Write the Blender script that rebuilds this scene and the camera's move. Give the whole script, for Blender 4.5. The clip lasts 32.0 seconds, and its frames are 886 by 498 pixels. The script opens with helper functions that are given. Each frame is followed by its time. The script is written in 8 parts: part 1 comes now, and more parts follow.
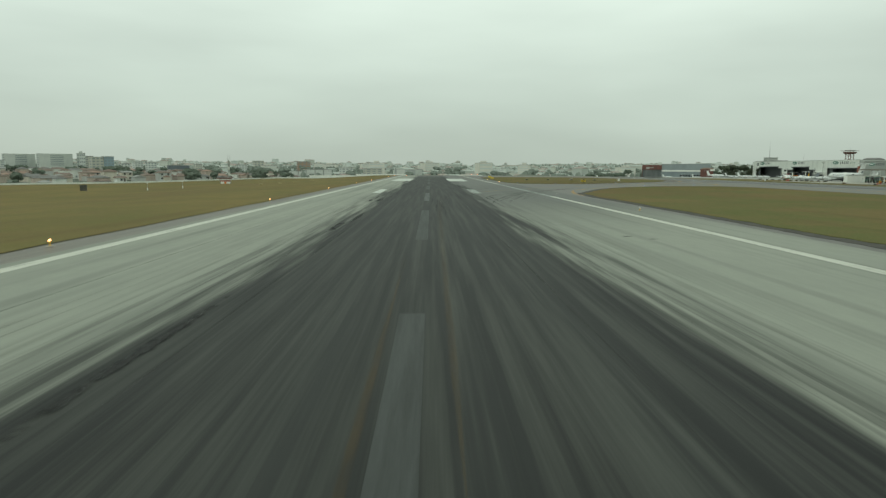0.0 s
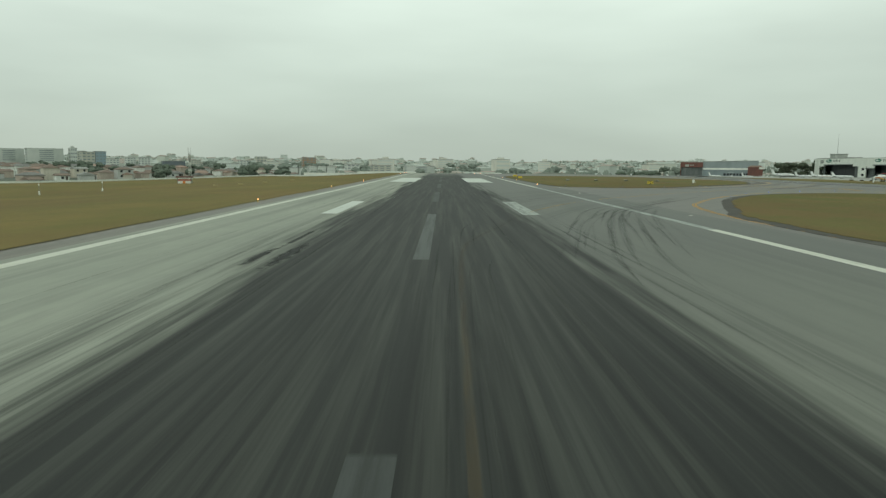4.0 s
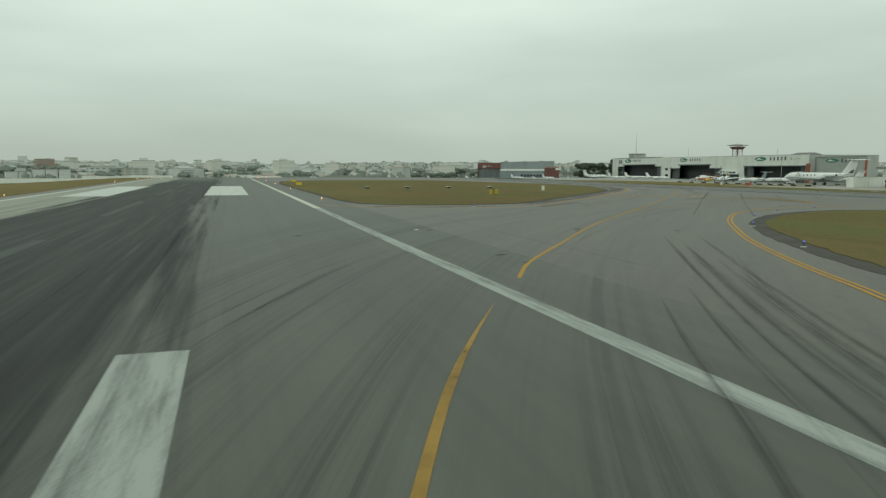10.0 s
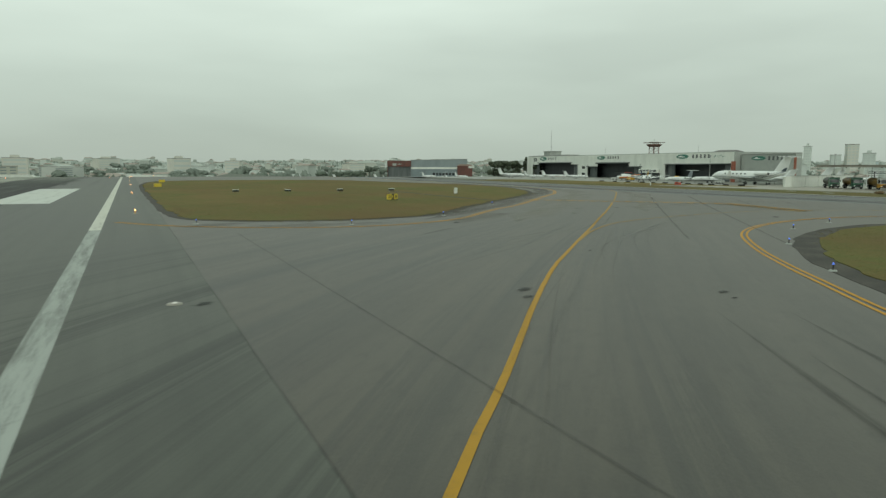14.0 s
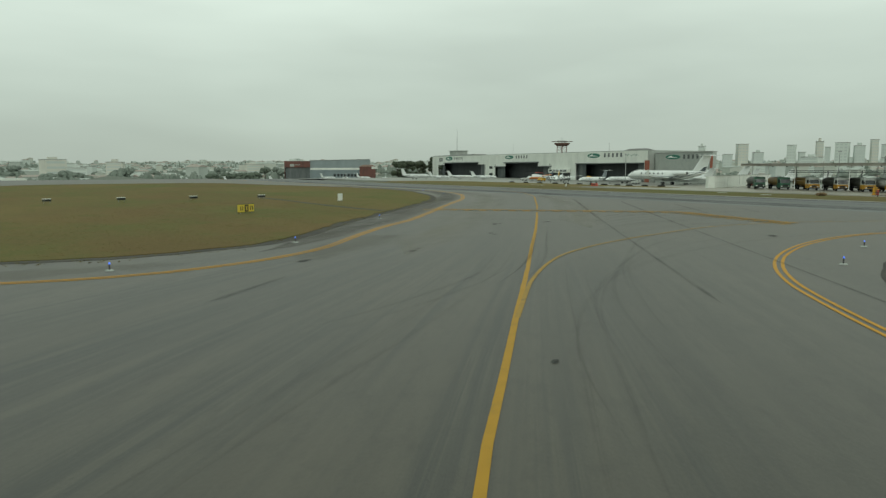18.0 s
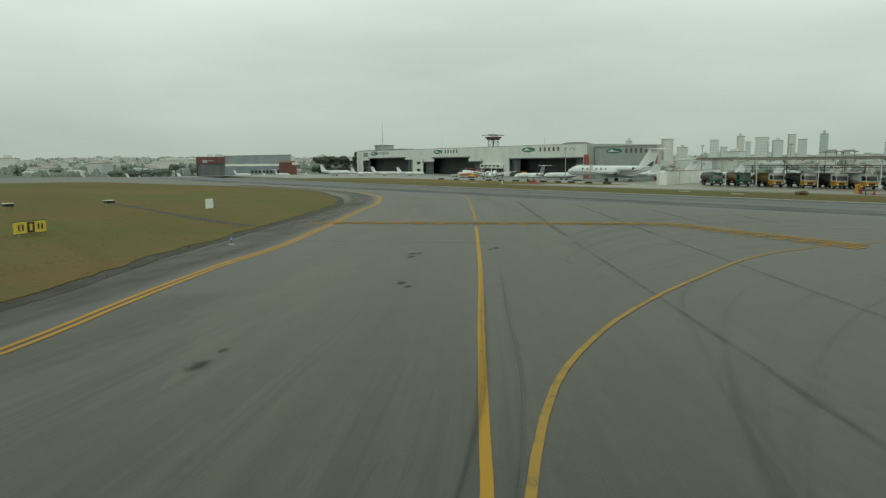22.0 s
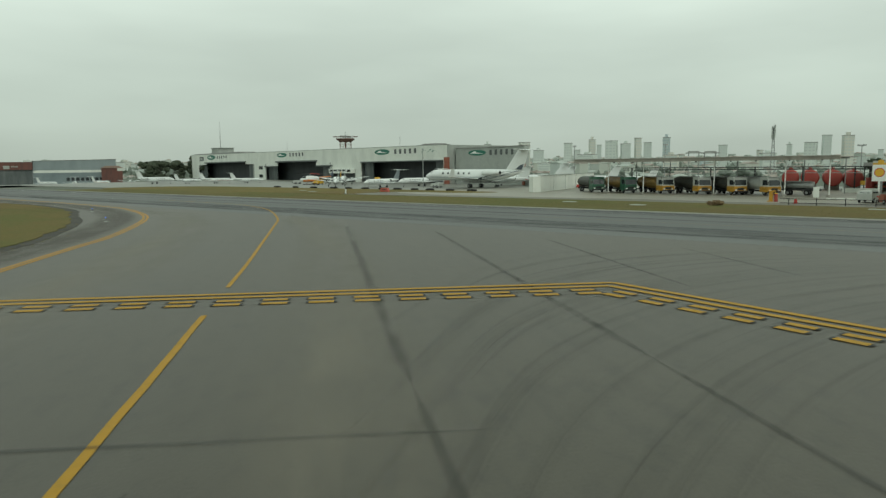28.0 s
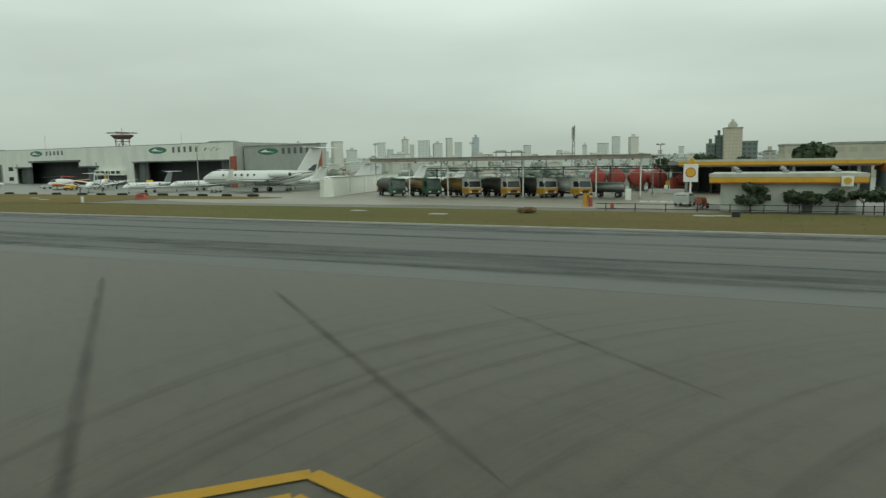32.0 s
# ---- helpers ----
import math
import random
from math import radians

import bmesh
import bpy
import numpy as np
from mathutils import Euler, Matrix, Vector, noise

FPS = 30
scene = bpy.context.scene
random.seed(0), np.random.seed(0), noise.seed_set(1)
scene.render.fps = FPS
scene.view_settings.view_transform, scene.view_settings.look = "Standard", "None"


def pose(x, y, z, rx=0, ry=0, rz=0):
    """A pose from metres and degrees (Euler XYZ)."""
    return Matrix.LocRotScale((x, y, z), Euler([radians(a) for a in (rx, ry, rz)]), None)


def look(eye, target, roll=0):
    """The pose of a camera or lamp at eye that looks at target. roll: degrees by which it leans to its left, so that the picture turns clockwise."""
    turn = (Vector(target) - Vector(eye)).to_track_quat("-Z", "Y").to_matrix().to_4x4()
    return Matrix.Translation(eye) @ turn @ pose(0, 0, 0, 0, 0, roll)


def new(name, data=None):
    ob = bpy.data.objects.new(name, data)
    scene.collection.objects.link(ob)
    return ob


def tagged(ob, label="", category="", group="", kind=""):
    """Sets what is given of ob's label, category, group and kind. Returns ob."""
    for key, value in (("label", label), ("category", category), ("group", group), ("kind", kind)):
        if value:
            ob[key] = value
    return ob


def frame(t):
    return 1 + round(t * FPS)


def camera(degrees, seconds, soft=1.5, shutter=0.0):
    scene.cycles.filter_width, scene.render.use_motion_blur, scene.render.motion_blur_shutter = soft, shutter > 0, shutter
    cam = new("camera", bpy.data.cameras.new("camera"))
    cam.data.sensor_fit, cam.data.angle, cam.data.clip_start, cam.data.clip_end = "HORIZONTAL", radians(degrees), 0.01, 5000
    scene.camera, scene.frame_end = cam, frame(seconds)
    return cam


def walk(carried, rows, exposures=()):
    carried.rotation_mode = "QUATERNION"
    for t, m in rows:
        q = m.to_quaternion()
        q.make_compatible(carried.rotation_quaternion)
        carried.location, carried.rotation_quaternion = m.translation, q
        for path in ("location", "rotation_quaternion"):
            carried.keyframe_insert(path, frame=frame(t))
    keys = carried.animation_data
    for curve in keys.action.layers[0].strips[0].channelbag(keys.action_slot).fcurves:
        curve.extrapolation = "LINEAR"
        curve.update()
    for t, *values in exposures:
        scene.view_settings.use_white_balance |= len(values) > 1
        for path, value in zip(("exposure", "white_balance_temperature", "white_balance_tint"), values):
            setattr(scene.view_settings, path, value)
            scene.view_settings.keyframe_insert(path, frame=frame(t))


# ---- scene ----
cam = camera(66.3, 32.0, soft=1.35, shutter=0.4)
EYE = 5.1
# seconds, x, y, yaw, pitch, roll
PATH = [
    (0, -0.970, 67.278, -1.072, -6.738, 0.320),
    (0.5, -0.758, 76.976, -0.856, -6.816, 0.116),
    (1, -0.631, 86.447, -0.581, -6.918, 0.094),
    (1.5, -0.570, 95.696, -0.290, -6.991, 0.223),
    (2, -0.537, 104.736, -0.028, -7.073, 0.428),
    (2.5, -0.492, 113.596, 0.134, -6.927, 0.302),
    (3.5, -0.355, 130.905, 0.067, -6.977, 0.339),
    (4.5, -0.381, 148.345, 0.038, -7.020, 0.746),
    (5, -0.339, 156.804, -0.022, -6.896, 0.850),
    (5.5, -0.180, 164.882, -0.120, -6.599, 0.821),
    (6, 0.235, 172.368, -0.576, -6.599, 0.822),
    (6.5, 0.940, 179.206, -1.816, -6.656, 0.756),
    (7, 1.848, 185.494, -3.750, -6.796, 0.677),
    (7.5, 2.859, 191.395, -6.191, -6.690, 0.591),
    (8, 4.069, 197.061, -8.904, -6.647, 0.536),
    (8.5, 5.590, 202.573, -11.612, -6.799, 0.472),
    (9, 7.372, 207.903, -13.993, -6.975, 0.349),
    (9.5, 9.250, 212.955, -16.020, -6.777, 0.269),
    (10, 11.071, 217.665, -17.561, -6.742, 0.207),
    (10.5, 12.873, 222.051, -18.675, -6.847, 0.229),
    (11, 14.672, 226.162, -19.575, -6.871, 0.241),
    (11.5, 16.442, 230.011, -20.410, -6.855, 0.219),
    (12, 18.159, 233.594, -21.236, -6.885, 0.140),
    (12.5, 19.820, 236.905, -22.019, -6.894, 0.186),
    (13, 21.437, 239.964, -22.843, -6.855, 0.244),
    (13.5, 23.036, 242.808, -23.779, -6.861, 0.254),
    (14, 24.643, 245.491, -24.827, -6.868, 0.208),
    (14.5, 26.276, 248.080, -25.967, -6.970, 0.065),
    (15, 27.951, 250.632, -27.141, -7.020, -0.118),
    (15.5, 29.674, 253.197, -28.277, -7.045, -0.210),
    (16.5, 33.206, 258.469, -30.285, -6.923, -0.199),
    (17.5, 36.778, 263.847, -31.836, -6.818, -0.080),
    (18, 38.574, 266.460, -32.596, -6.817, -0.052),
    (18.5, 40.379, 269.028, -33.292, -7.038, -0.033),
    (19, 42.194, 271.555, -33.918, -7.102, -0.089),
    (19.5, 44.035, 274.044, -34.489, -7.125, -0.152),
    (20, 45.924, 276.487, -35.075, -7.180, -0.173),
    (20.5, 47.872, 278.866, -35.734, -7.142, -0.135),
    (21, 49.855, 281.160, -36.578, -7.097, -0.220),
    (21.5, 51.841, 283.355, -37.506, -7.134, -0.270),
    (22, 53.819, 285.453, -38.470, -7.204, -0.246),
    (22.5, 55.785, 287.472, -39.403, -7.277, -0.241),
    (23, 57.744, 289.435, -40.291, -7.293, -0.213),
    (23.5, 59.700, 291.359, -41.156, -7.295, -0.218),
    (24, 61.649, 293.257, -41.897, -7.248, -0.241),
    (24.5, 63.613, 295.103, -42.596, -7.164, -0.268),
    (25, 65.598, 296.854, -43.272, -7.108, -0.287),
    (25.5, 67.658, 298.427, -43.997, -7.114, -0.293),
    (26.5, 71.503, 301.485, -45.960, -7.002, -0.191),
    (27.5, 75.456, 304.132, -48.604, -6.949, -0.570),
    (28, 77.563, 305.291, -49.986, -6.959, -0.628),
    (28.5, 79.690, 306.455, -51.531, -7.029, -0.622),
    (29, 81.951, 307.580, -53.177, -7.101, -0.610),
    (29.5, 84.376, 308.629, -54.930, -7.092, -0.638),
    (30, 86.869, 309.557, -56.825, -7.094, -0.675),
    (30.5, 89.295, 310.328, -58.800, -7.065, -0.702),
    (31, 91.582, 310.941, -60.834, -7.117, -0.761),
    (31.5, 93.721, 311.412, -62.961, -7.133, -0.785),
    (32, 95.690, 311.763, -65.222, -7.153, -0.777),
]
walk(cam, [(t, pose(x, y, EYE, 90 + pitch, 0, yaw) @ pose(0, 0, 0, 0, 0, roll)) for t, x, y, yaw, pitch, roll in PATH],
     [(0.0, 0.0, 6700, 5), (8.0, 0.0, 6700, 5), (11.0, -0.08, 6700, 5), (32.0, -0.08, 6700, 5)])

# ---- overcast daylight ----
world = bpy.data.worlds.new("overcast")
scene.world = world
world.use_nodes = True
wn, wl = world.node_tree.nodes, world.node_tree.links
wn.clear()
w_out = wn.new("ShaderNodeOutputWorld")
w_bg = wn.new("ShaderNodeBackground")
w_sky = wn.new("ShaderNodeTexSky")
w_sky.sky_type = "NISHITA"
w_sky.sun_disc = False
w_sky.sun_elevation = radians(52)
w_sky.sun_rotation = radians(300)
w_scale = wn.new("ShaderNodeVectorMath")
w_scale.operation = "SCALE"
w_scale.inputs["Scale"].default_value = 0.06
w_co = wn.new("ShaderNodeTexCoord")
w_sep = wn.new("ShaderNodeSeparateXYZ")
w_ramp = wn.new("ShaderNodeValToRGB")
stops = [(0.0, (0.48, 0.56, 0.512)), (0.035, (0.505, 0.587, 0.538)), (0.10, (0.585, 0.68, 0.624)),
         (0.17, (0.67, 0.775, 0.715)), (0.26, (0.84, 0.97, 0.90)), (0.6, (0.74, 0.85, 0.79)), (1.0, (0.68, 0.78, 0.73))]
while len(w_ramp.color_ramp.elements) < len(stops):
    w_ramp.color_ramp.elements.new(0.5)
for e, (at, c) in zip(w_ramp.color_ramp.elements, stops):
    e.position, e.color = at, (*c, 1)
w_noise = wn.new("ShaderNodeTexNoise")
w_noise.inputs["Scale"].default_value = 2.2
w_noise.inputs["Detail"].default_value = 4
w_noise.inputs["Roughness"].default_value = 0.45
w_map = wn.new("ShaderNodeMapping")
w_map.inputs["Scale"].default_value = (1.0, 1.0, 4.5)
w_add = wn.new("ShaderNodeMapRange")
w_add.inputs["From Min"].default_value = 0.3
w_add.inputs["From Max"].default_value = 0.7
w_add.inputs["To Min"].default_value = 0.9
w_add.inputs["To Max"].default_value = 1.1
w_cloud = wn.new("ShaderNodeVectorMath")
w_cloud.operation = "SCALE"
w_mix = wn.new("ShaderNodeMix")
w_mix.data_type = "RGBA"
w_mix.inputs["Factor"].default_value = 0.93
wl.new(w_co.outputs["Generated"], w_sep.inputs[0])
wl.new(w_co.outputs["Generated"], w_map.inputs["Vector"])
wl.new(w_map.outputs[0], w_noise.inputs["Vector"])
wl.new(w_noise.outputs["Fac"], w_add.inputs["Value"])
wl.new(w_sep.outputs["Z"], w_ramp.inputs[0])
wl.new(w_ramp.outputs[0], w_cloud.inputs[0])
wl.new(w_add.outputs[0], w_cloud.inputs["Scale"])
wl.new(w_sky.outputs[0], w_scale.inputs[0])
wl.new(w_scale.outputs[0], w_mix.inputs["A"])
wl.new(w_cloud.outputs[0], w_mix.inputs["B"])
wl.new(w_mix.outputs["Result"], w_bg.inputs["Color"])
wl.new(w_bg.outputs[0], w_out.inputs[0])
sun_data = bpy.data.lights.new("sun", "SUN")
sun_data.energy, sun_data.angle, sun_data.color = 0.5, radians(25), (1.0, 0.97, 0.92)
sun_ob = new("sun", sun_data)
sun_ob.matrix_world = look((-60, 40, 120), (40, 240, 0))

# ---- materials ----
def mat(name, color, rough=0.7, metal=0.0, grain=(), bump=0.0, bump_scale=20.0, spec=0.5, emit=None, coat=0.0):
    """grain: rows of (scale, stretch, amount, colour) of noise over the base colour, in metres."""
    m = bpy.data.materials.new(name)
    m.use_nodes = True
    n, l = m.node_tree.nodes, m.node_tree.links
    b = n["Principled BSDF"]
    b.inputs["Roughness"].default_value = rough
    b.inputs["Metallic"].default_value = metal
    b.inputs["Specular IOR Level"].default_value = spec
    b.inputs["Coat Weight"].default_value = coat
    co = n.new("ShaderNodeTexCoord")
    last = None
    for scale, stretch, lo, hi, tint in grain:
        mp = n.new("ShaderNodeMapping")
        mp.inputs["Scale"].default_value = stretch
        tx = n.new("ShaderNodeTexNoise")
        tx.inputs["Scale"].default_value = scale
        tx.inputs["Detail"].default_value = 5
        tx.inputs["Roughness"].default_value = 0.6
        rg = n.new("ShaderNodeMapRange")
        rg.inputs["From Min"].default_value, rg.inputs["From Max"].default_value = lo, hi
        mx = n.new("ShaderNodeMix")
        mx.data_type = "RGBA"
        mx.inputs["A"].default_value = (*color, 1)
        mx.inputs["B"].default_value = (*tint, 1)
        l.new(co.outputs["Object"], mp.inputs["Vector"])
        l.new(mp.outputs[0], tx.inputs["Vector"])
        l.new(tx.outputs["Fac"], rg.inputs["Value"])
        l.new(rg.outputs[0], mx.inputs["Factor"])
        if last:
            l.new(last, mx.inputs["A"])
        last = mx.outputs["Result"]
    if last:
        l.new(last, b.inputs["Base Color"])
    else:
        b.inputs["Base Color"].default_value = (*color, 1)
    if bump:
        tx = n.new("ShaderNodeTexNoise")
        tx.inputs["Scale"].default_value = bump_scale
        tx.inputs["Detail"].default_value = 4
        bp = n.new("ShaderNodeBump")
        bp.inputs["Strength"].default_value = bump
        bp.inputs["Distance"].default_value = 0.03
        l.new(co.outputs["Object"], tx.inputs["Vector"])
        l.new(tx.outputs["Fac"], bp.inputs["Height"])
        l.new(bp.outputs[0], b.inputs["Normal"])
    if emit:
        b.inputs["Emission Color"].default_value = (*emit[:3], 1)
        b.inputs["Emission Strength"].default_value = emit[3]
    return m


ONE = (1, 1, 1)


# ---- mesh builder ----
class Mesh:
    """Gathers faces; every closed form is added with its own faces."""
    def __init__(self):
        self.v, self.f, self.k = [], [], []

    def add(self, v, f, k=0):
        o = len(self.v)
        self.v += [tuple(p) for p in v]
        self.f += [tuple(i + o for i in q) for q in f]
        self.k += [k] * len(f)
        return self

    def box(self, x0, y0, z0, x1, y1, z1, k=0, c=0.0):
        """A box, its upright and top edges cut by c."""
        if not c:
            v = [(x, y, z) for z in (z0, z1) for x, y in ((x0, y0), (x1, y0), (x1, y1), (x0, y1))]
            return self.add(v, [(3, 2, 1, 0), (4, 5, 6, 7), (0, 1, 5, 4), (1, 2, 6, 5), (2, 3, 7, 6), (3, 0, 4, 7)], k)
        def ring(d, z):
            return [(x0 + d + c, y0 + d, z), (x1 - d - c, y0 + d, z), (x1 - d, y0 + d + c, z), (x1 - d, y1 - d - c, z),
                    (x1 - d - c, y1 - d, z), (x0 + d + c, y1 - d, z), (x0 + d, y1 - d - c, z), (x0 + d, y0 + d + c, z)]
        return self.loft([ring(0, z0), ring(0, z1 - c), ring(c, z1)], k)

    def loft(self, rings, k=0, caps=True):
        n = len(rings[0])
        v = [p for r in rings for p in r]
        f = [(a * n + i, a * n + (i + 1) % n, (a + 1) * n + (i + 1) % n, (a + 1) * n + i) for a in range(len(rings) - 1) for i in range(n)]
        if caps:
            f += [tuple(range(n))[::-1], tuple((len(rings) - 1) * n + i for i in range(n))]
        return self.add(v, f, k)

    def tube(self, a, b, r0, r1=None, n=8, k=0):
        a, b = Vector(a), Vector(b)
        r1 = r0 if r1 is None else r1
        q = (b - a).to_track_quat("Z", "Y")
        ring = [Vector((math.cos(2 * math.pi * i / n), math.sin(2 * math.pi * i / n), 0)) for i in range(n)]
        return self.loft([[a + q @ (p * r0) for p in ring], [b + q @ (p * r1) for p in ring]], k)

    def prism(self, pts, z0, z1, k=0):
        """A plan outline (counterclockwise) raised from z0 to z1."""
        n = len(pts)
        v = [(x, y, z0) for x, y in pts] + [(x, y, z1) for x, y in pts]
        f = [tuple(range(n))[::-1], tuple(range(n, 2 * n))] + [(i, (i + 1) % n, n + (i + 1) % n, n + i) for i in range(n)]
        return self.add(v, f, k)

    def side(self, pts, y0, y1, k=0):
        """An outline in x, z, pushed from y0 to y1."""
        n = len(pts)
        v = [(x, y0, z) for x, z in pts] + [(x, y1, z) for x, z in pts]
        f = [tuple(range(n)), tuple(range(n, 2 * n))[::-1]] + [((i + 1) % n, i, n + i, n + (i + 1) % n) for i in range(n)]
        return self.add(v, f, k)

    def ball(self, c, r, n=10, m=6, k=0):
        """A rounded body with radii r = (x, y, z)."""
        rings = []
        for j in range(m + 1):
            a = math.pi * (j / m - 0.5)
            s = max(math.cos(a), 0.02)
            rings.append([(c[0] + r[0] * s * math.cos(2 * math.pi * i / n), c[1] + r[1] * s * math.sin(2 * math.pi * i / n),
                           c[2] + r[2] * math.sin(a)) for i in range(n)])
        return self.loft(rings, k)

    def data(self, name, mats, smooth=False):
        me = bpy.data.meshes.new(name)
        me.from_pydata(self.v, [], self.f)
        for m in (mats if isinstance(mats, (list, tuple)) else [mats]):
            me.materials.append(m)
        me.polygons.foreach_set("material_index", self.k)
        if smooth:
            me.polygons.foreach_set("use_smooth", [True] * len(me.polygons))
        me.update()
        return me


def part(name, mesh, mats, parent=None, label="", smooth=False, at=None):
    ob = new(name, mesh.data(name, mats, smooth) if isinstance(mesh, Mesh) else mesh)
    if at is not None:
        ob.matrix_basis = at
    if parent is not None:
        ob.parent = parent
    if label:
        ob["label"] = label
    return ob


def north_fall(x, y):
    """Beyond a low crest the apron and the taxiway fall away to the north."""
    if x < 100:
        return 0.0
    k = max(0.0, min(1.0, (y - 575) / 200))
    return -5.4 * k * k * (3 - 2 * k)


def thing(name, label, category, at=None, group=""):
    ob = new(name)
    ob.empty_display_size = 0.3
    if at is not None:
        x, y, z = at.translation
        ob.matrix_basis = Matrix.Translation((0, 0, north_fall(x, y) if z == 0 and x < 340 else 0)) @ at
    return tagged(ob, label, category, group)


def smooth_line(pts, step=1.5):
    """A Catmull-Rom curve through plan points."""
    p = [Vector(q) for q in pts]
    p = [2 * p[0] - p[1]] + p + [2 * p[-1] - p[-2]]
    out = []
    for i in range(1, len(p) - 2):
        n = max(1, int((p[i + 1] - p[i]).length / step))
        for j in range(n):
            t = j / n
            out.append(0.5 * ((2 * p[i]) + (p[i + 1] - p[i - 1]) * t + (2 * p[i - 1] - 5 * p[i] + 4 * p[i + 1] - p[i + 2]) * t * t
                              + (3 * p[i] - p[i - 1] - 3 * p[i + 1] + p[i + 2]) * t ** 3))
    return out + [p[-2]]


def ribbon(line, width, z, off=0.0, thick=0.003, wobble=0.0):
    """A painted line of that width along a plan line."""
    m = Mesh()
    a, b = [], []
    for i, p in enumerate(line):
        d = (line[min(i + 1, len(line) - 1)] - line[max(i - 1, 0)]).normalized()
        s = Vector((-d.y, d.x))
        w = wobble * noise.noise((p.x * 0.7, p.y * 0.7, width))
        a.append(p + s * (off + width / 2 + w))
        b.append(p + s * (off - width / 2 + w))
    n = len(line)
    v = [(p.x, p.y, z) for p in a] + [(p.x, p.y, z) for p in b]
    f = [(i, n + i, n + i + 1, i + 1) for i in range(n - 1)]
    return m.add(v, f)

# ---- ground materials ----
def noise_node(n, l, co, scale, stretch=ONE, detail=5, rough=0.6, shift=(0, 0, 0)):
    mp = n.new("ShaderNodeMapping")
    mp.inputs["Scale"].default_value = stretch
    mp.inputs["Location"].default_value = shift
    tx = n.new("ShaderNodeTexNoise")
    tx.inputs["Scale"].default_value = scale
    tx.inputs["Detail"].default_value = detail
    tx.inputs["Roughness"].default_value = rough
    l.new(co, mp.inputs["Vector"])
    l.new(mp.outputs[0], tx.inputs["Vector"])
    return tx.outputs["Fac"]


def range_node(n, l, x, a, b, c=0.0, d=1.0, smooth=False):
    r = n.new("ShaderNodeMapRange")
    if smooth:
        r.interpolation_type = "SMOOTHSTEP"
    for key, value in zip(("From Min", "From Max", "To Min", "To Max"), (a, b, c, d)):
        r.inputs[key].default_value = value
    l.new(x, r.inputs["Value"])
    return r.outputs[0]


def math_node(n, l, op, a, b=None):
    m = n.new("ShaderNodeMath")
    m.operation = op
    for i, x in enumerate((a, b)):
        if x is None:
            continue
        if isinstance(x, (int, float)):
            m.inputs[i].default_value = x
        else:
            l.new(x, m.inputs[i])
    return m.outputs[0]


def mix_node(n, l, fac, a, b):
    m = n.new("ShaderNodeMix")
    m.data_type = "RGBA"
    for key, x in (("Factor", fac), ("A", a), ("B", b)):
        if isinstance(x, (int, float)):
            m.inputs[key].default_value = x
        elif isinstance(x, tuple):
            m.inputs[key].default_value = (*x, 1)
        else:
            l.new(x, m.inputs[key])
    return m.outputs["Result"]


def surface(name, rough=0.85, spec=0.3):
    m = bpy.data.materials.new(name)
    m.use_nodes = True
    n, l = m.node_tree.nodes, m.node_tree.links
    b = n["Principled BSDF"]
    b.inputs["Roughness"].default_value = rough
    b.inputs["Specular IOR Level"].default_value = spec
    co = n.new("ShaderNodeTexCoord").outputs["Object"]
    return m, n, l, b, co


def bump_node(n, l, b, h, strength, dist=0.02):
    bp = n.new("ShaderNodeBump")
    bp.inputs["Strength"].default_value = strength
    bp.inputs["Distance"].default_value = dist
    l.new(h, bp.inputs["Height"])
    l.new(bp.outputs[0], b.inputs["Normal"])


def sweep_node(n, l, x, y, coarse, fine):
    """Rubber swept along the turn-off: streaks that follow its curve wherever an aircraft leaves the runway."""
    xs = math_node(n, l, "MAXIMUM", x, 0.5)
    yc = math_node(n, l, "ADD", math_node(n, l, "MULTIPLY", math_node(n, l, "SQRT", xs), 25.7215), math_node(n, l, "MULTIPLY", xs, -1.26775))
    yc = math_node(n, l, "ADD", yc, math_node(n, l, "MULTIPLY", math_node(n, l, "MULTIPLY", xs, xs), 0.0059467))
    d = math_node(n, l, "SUBTRACT", math_node(n, l, "SUBTRACT", y, 147.957), yc)
    late = math_node(n, l, "DIVIDE", d, range_node(n, l, x, 0, 78, 1.0, 0.34, True))
    co = n.new("ShaderNodeCombineXYZ")
    l.new(late, co.inputs["X"])
    l.new(math_node(n, l, "MULTIPLY", x, 1.0), co.inputs["Y"])
    a = noise_node(n, l, co.outputs[0], coarse, (1, 0.1, 1), 4, 0.65, (5, 0, 0))
    b = noise_node(n, l, co.outputs[0], fine, (1, 0.035, 1), 4, 0.7, (1, 3, 0))
    s = math_node(n, l, "MULTIPLY", range_node(n, l, a, 0.38, 0.64, 0, 1, True), range_node(n, l, b, 0.38, 0.6, 0.05, 1, True))
    s = math_node(n, l, "MULTIPLY", s, math_node(n, l, "MULTIPLY", range_node(n, l, late, -22, -4, 0, 1, True), range_node(n, l, late, 72, 30, 0, 1, True)))
    return math_node(n, l, "MULTIPLY", s, math_node(n, l, "MULTIPLY", range_node(n, l, x, 3, 11, 0, 1, True), range_node(n, l, x, 84, 55, 0, 1, True)))


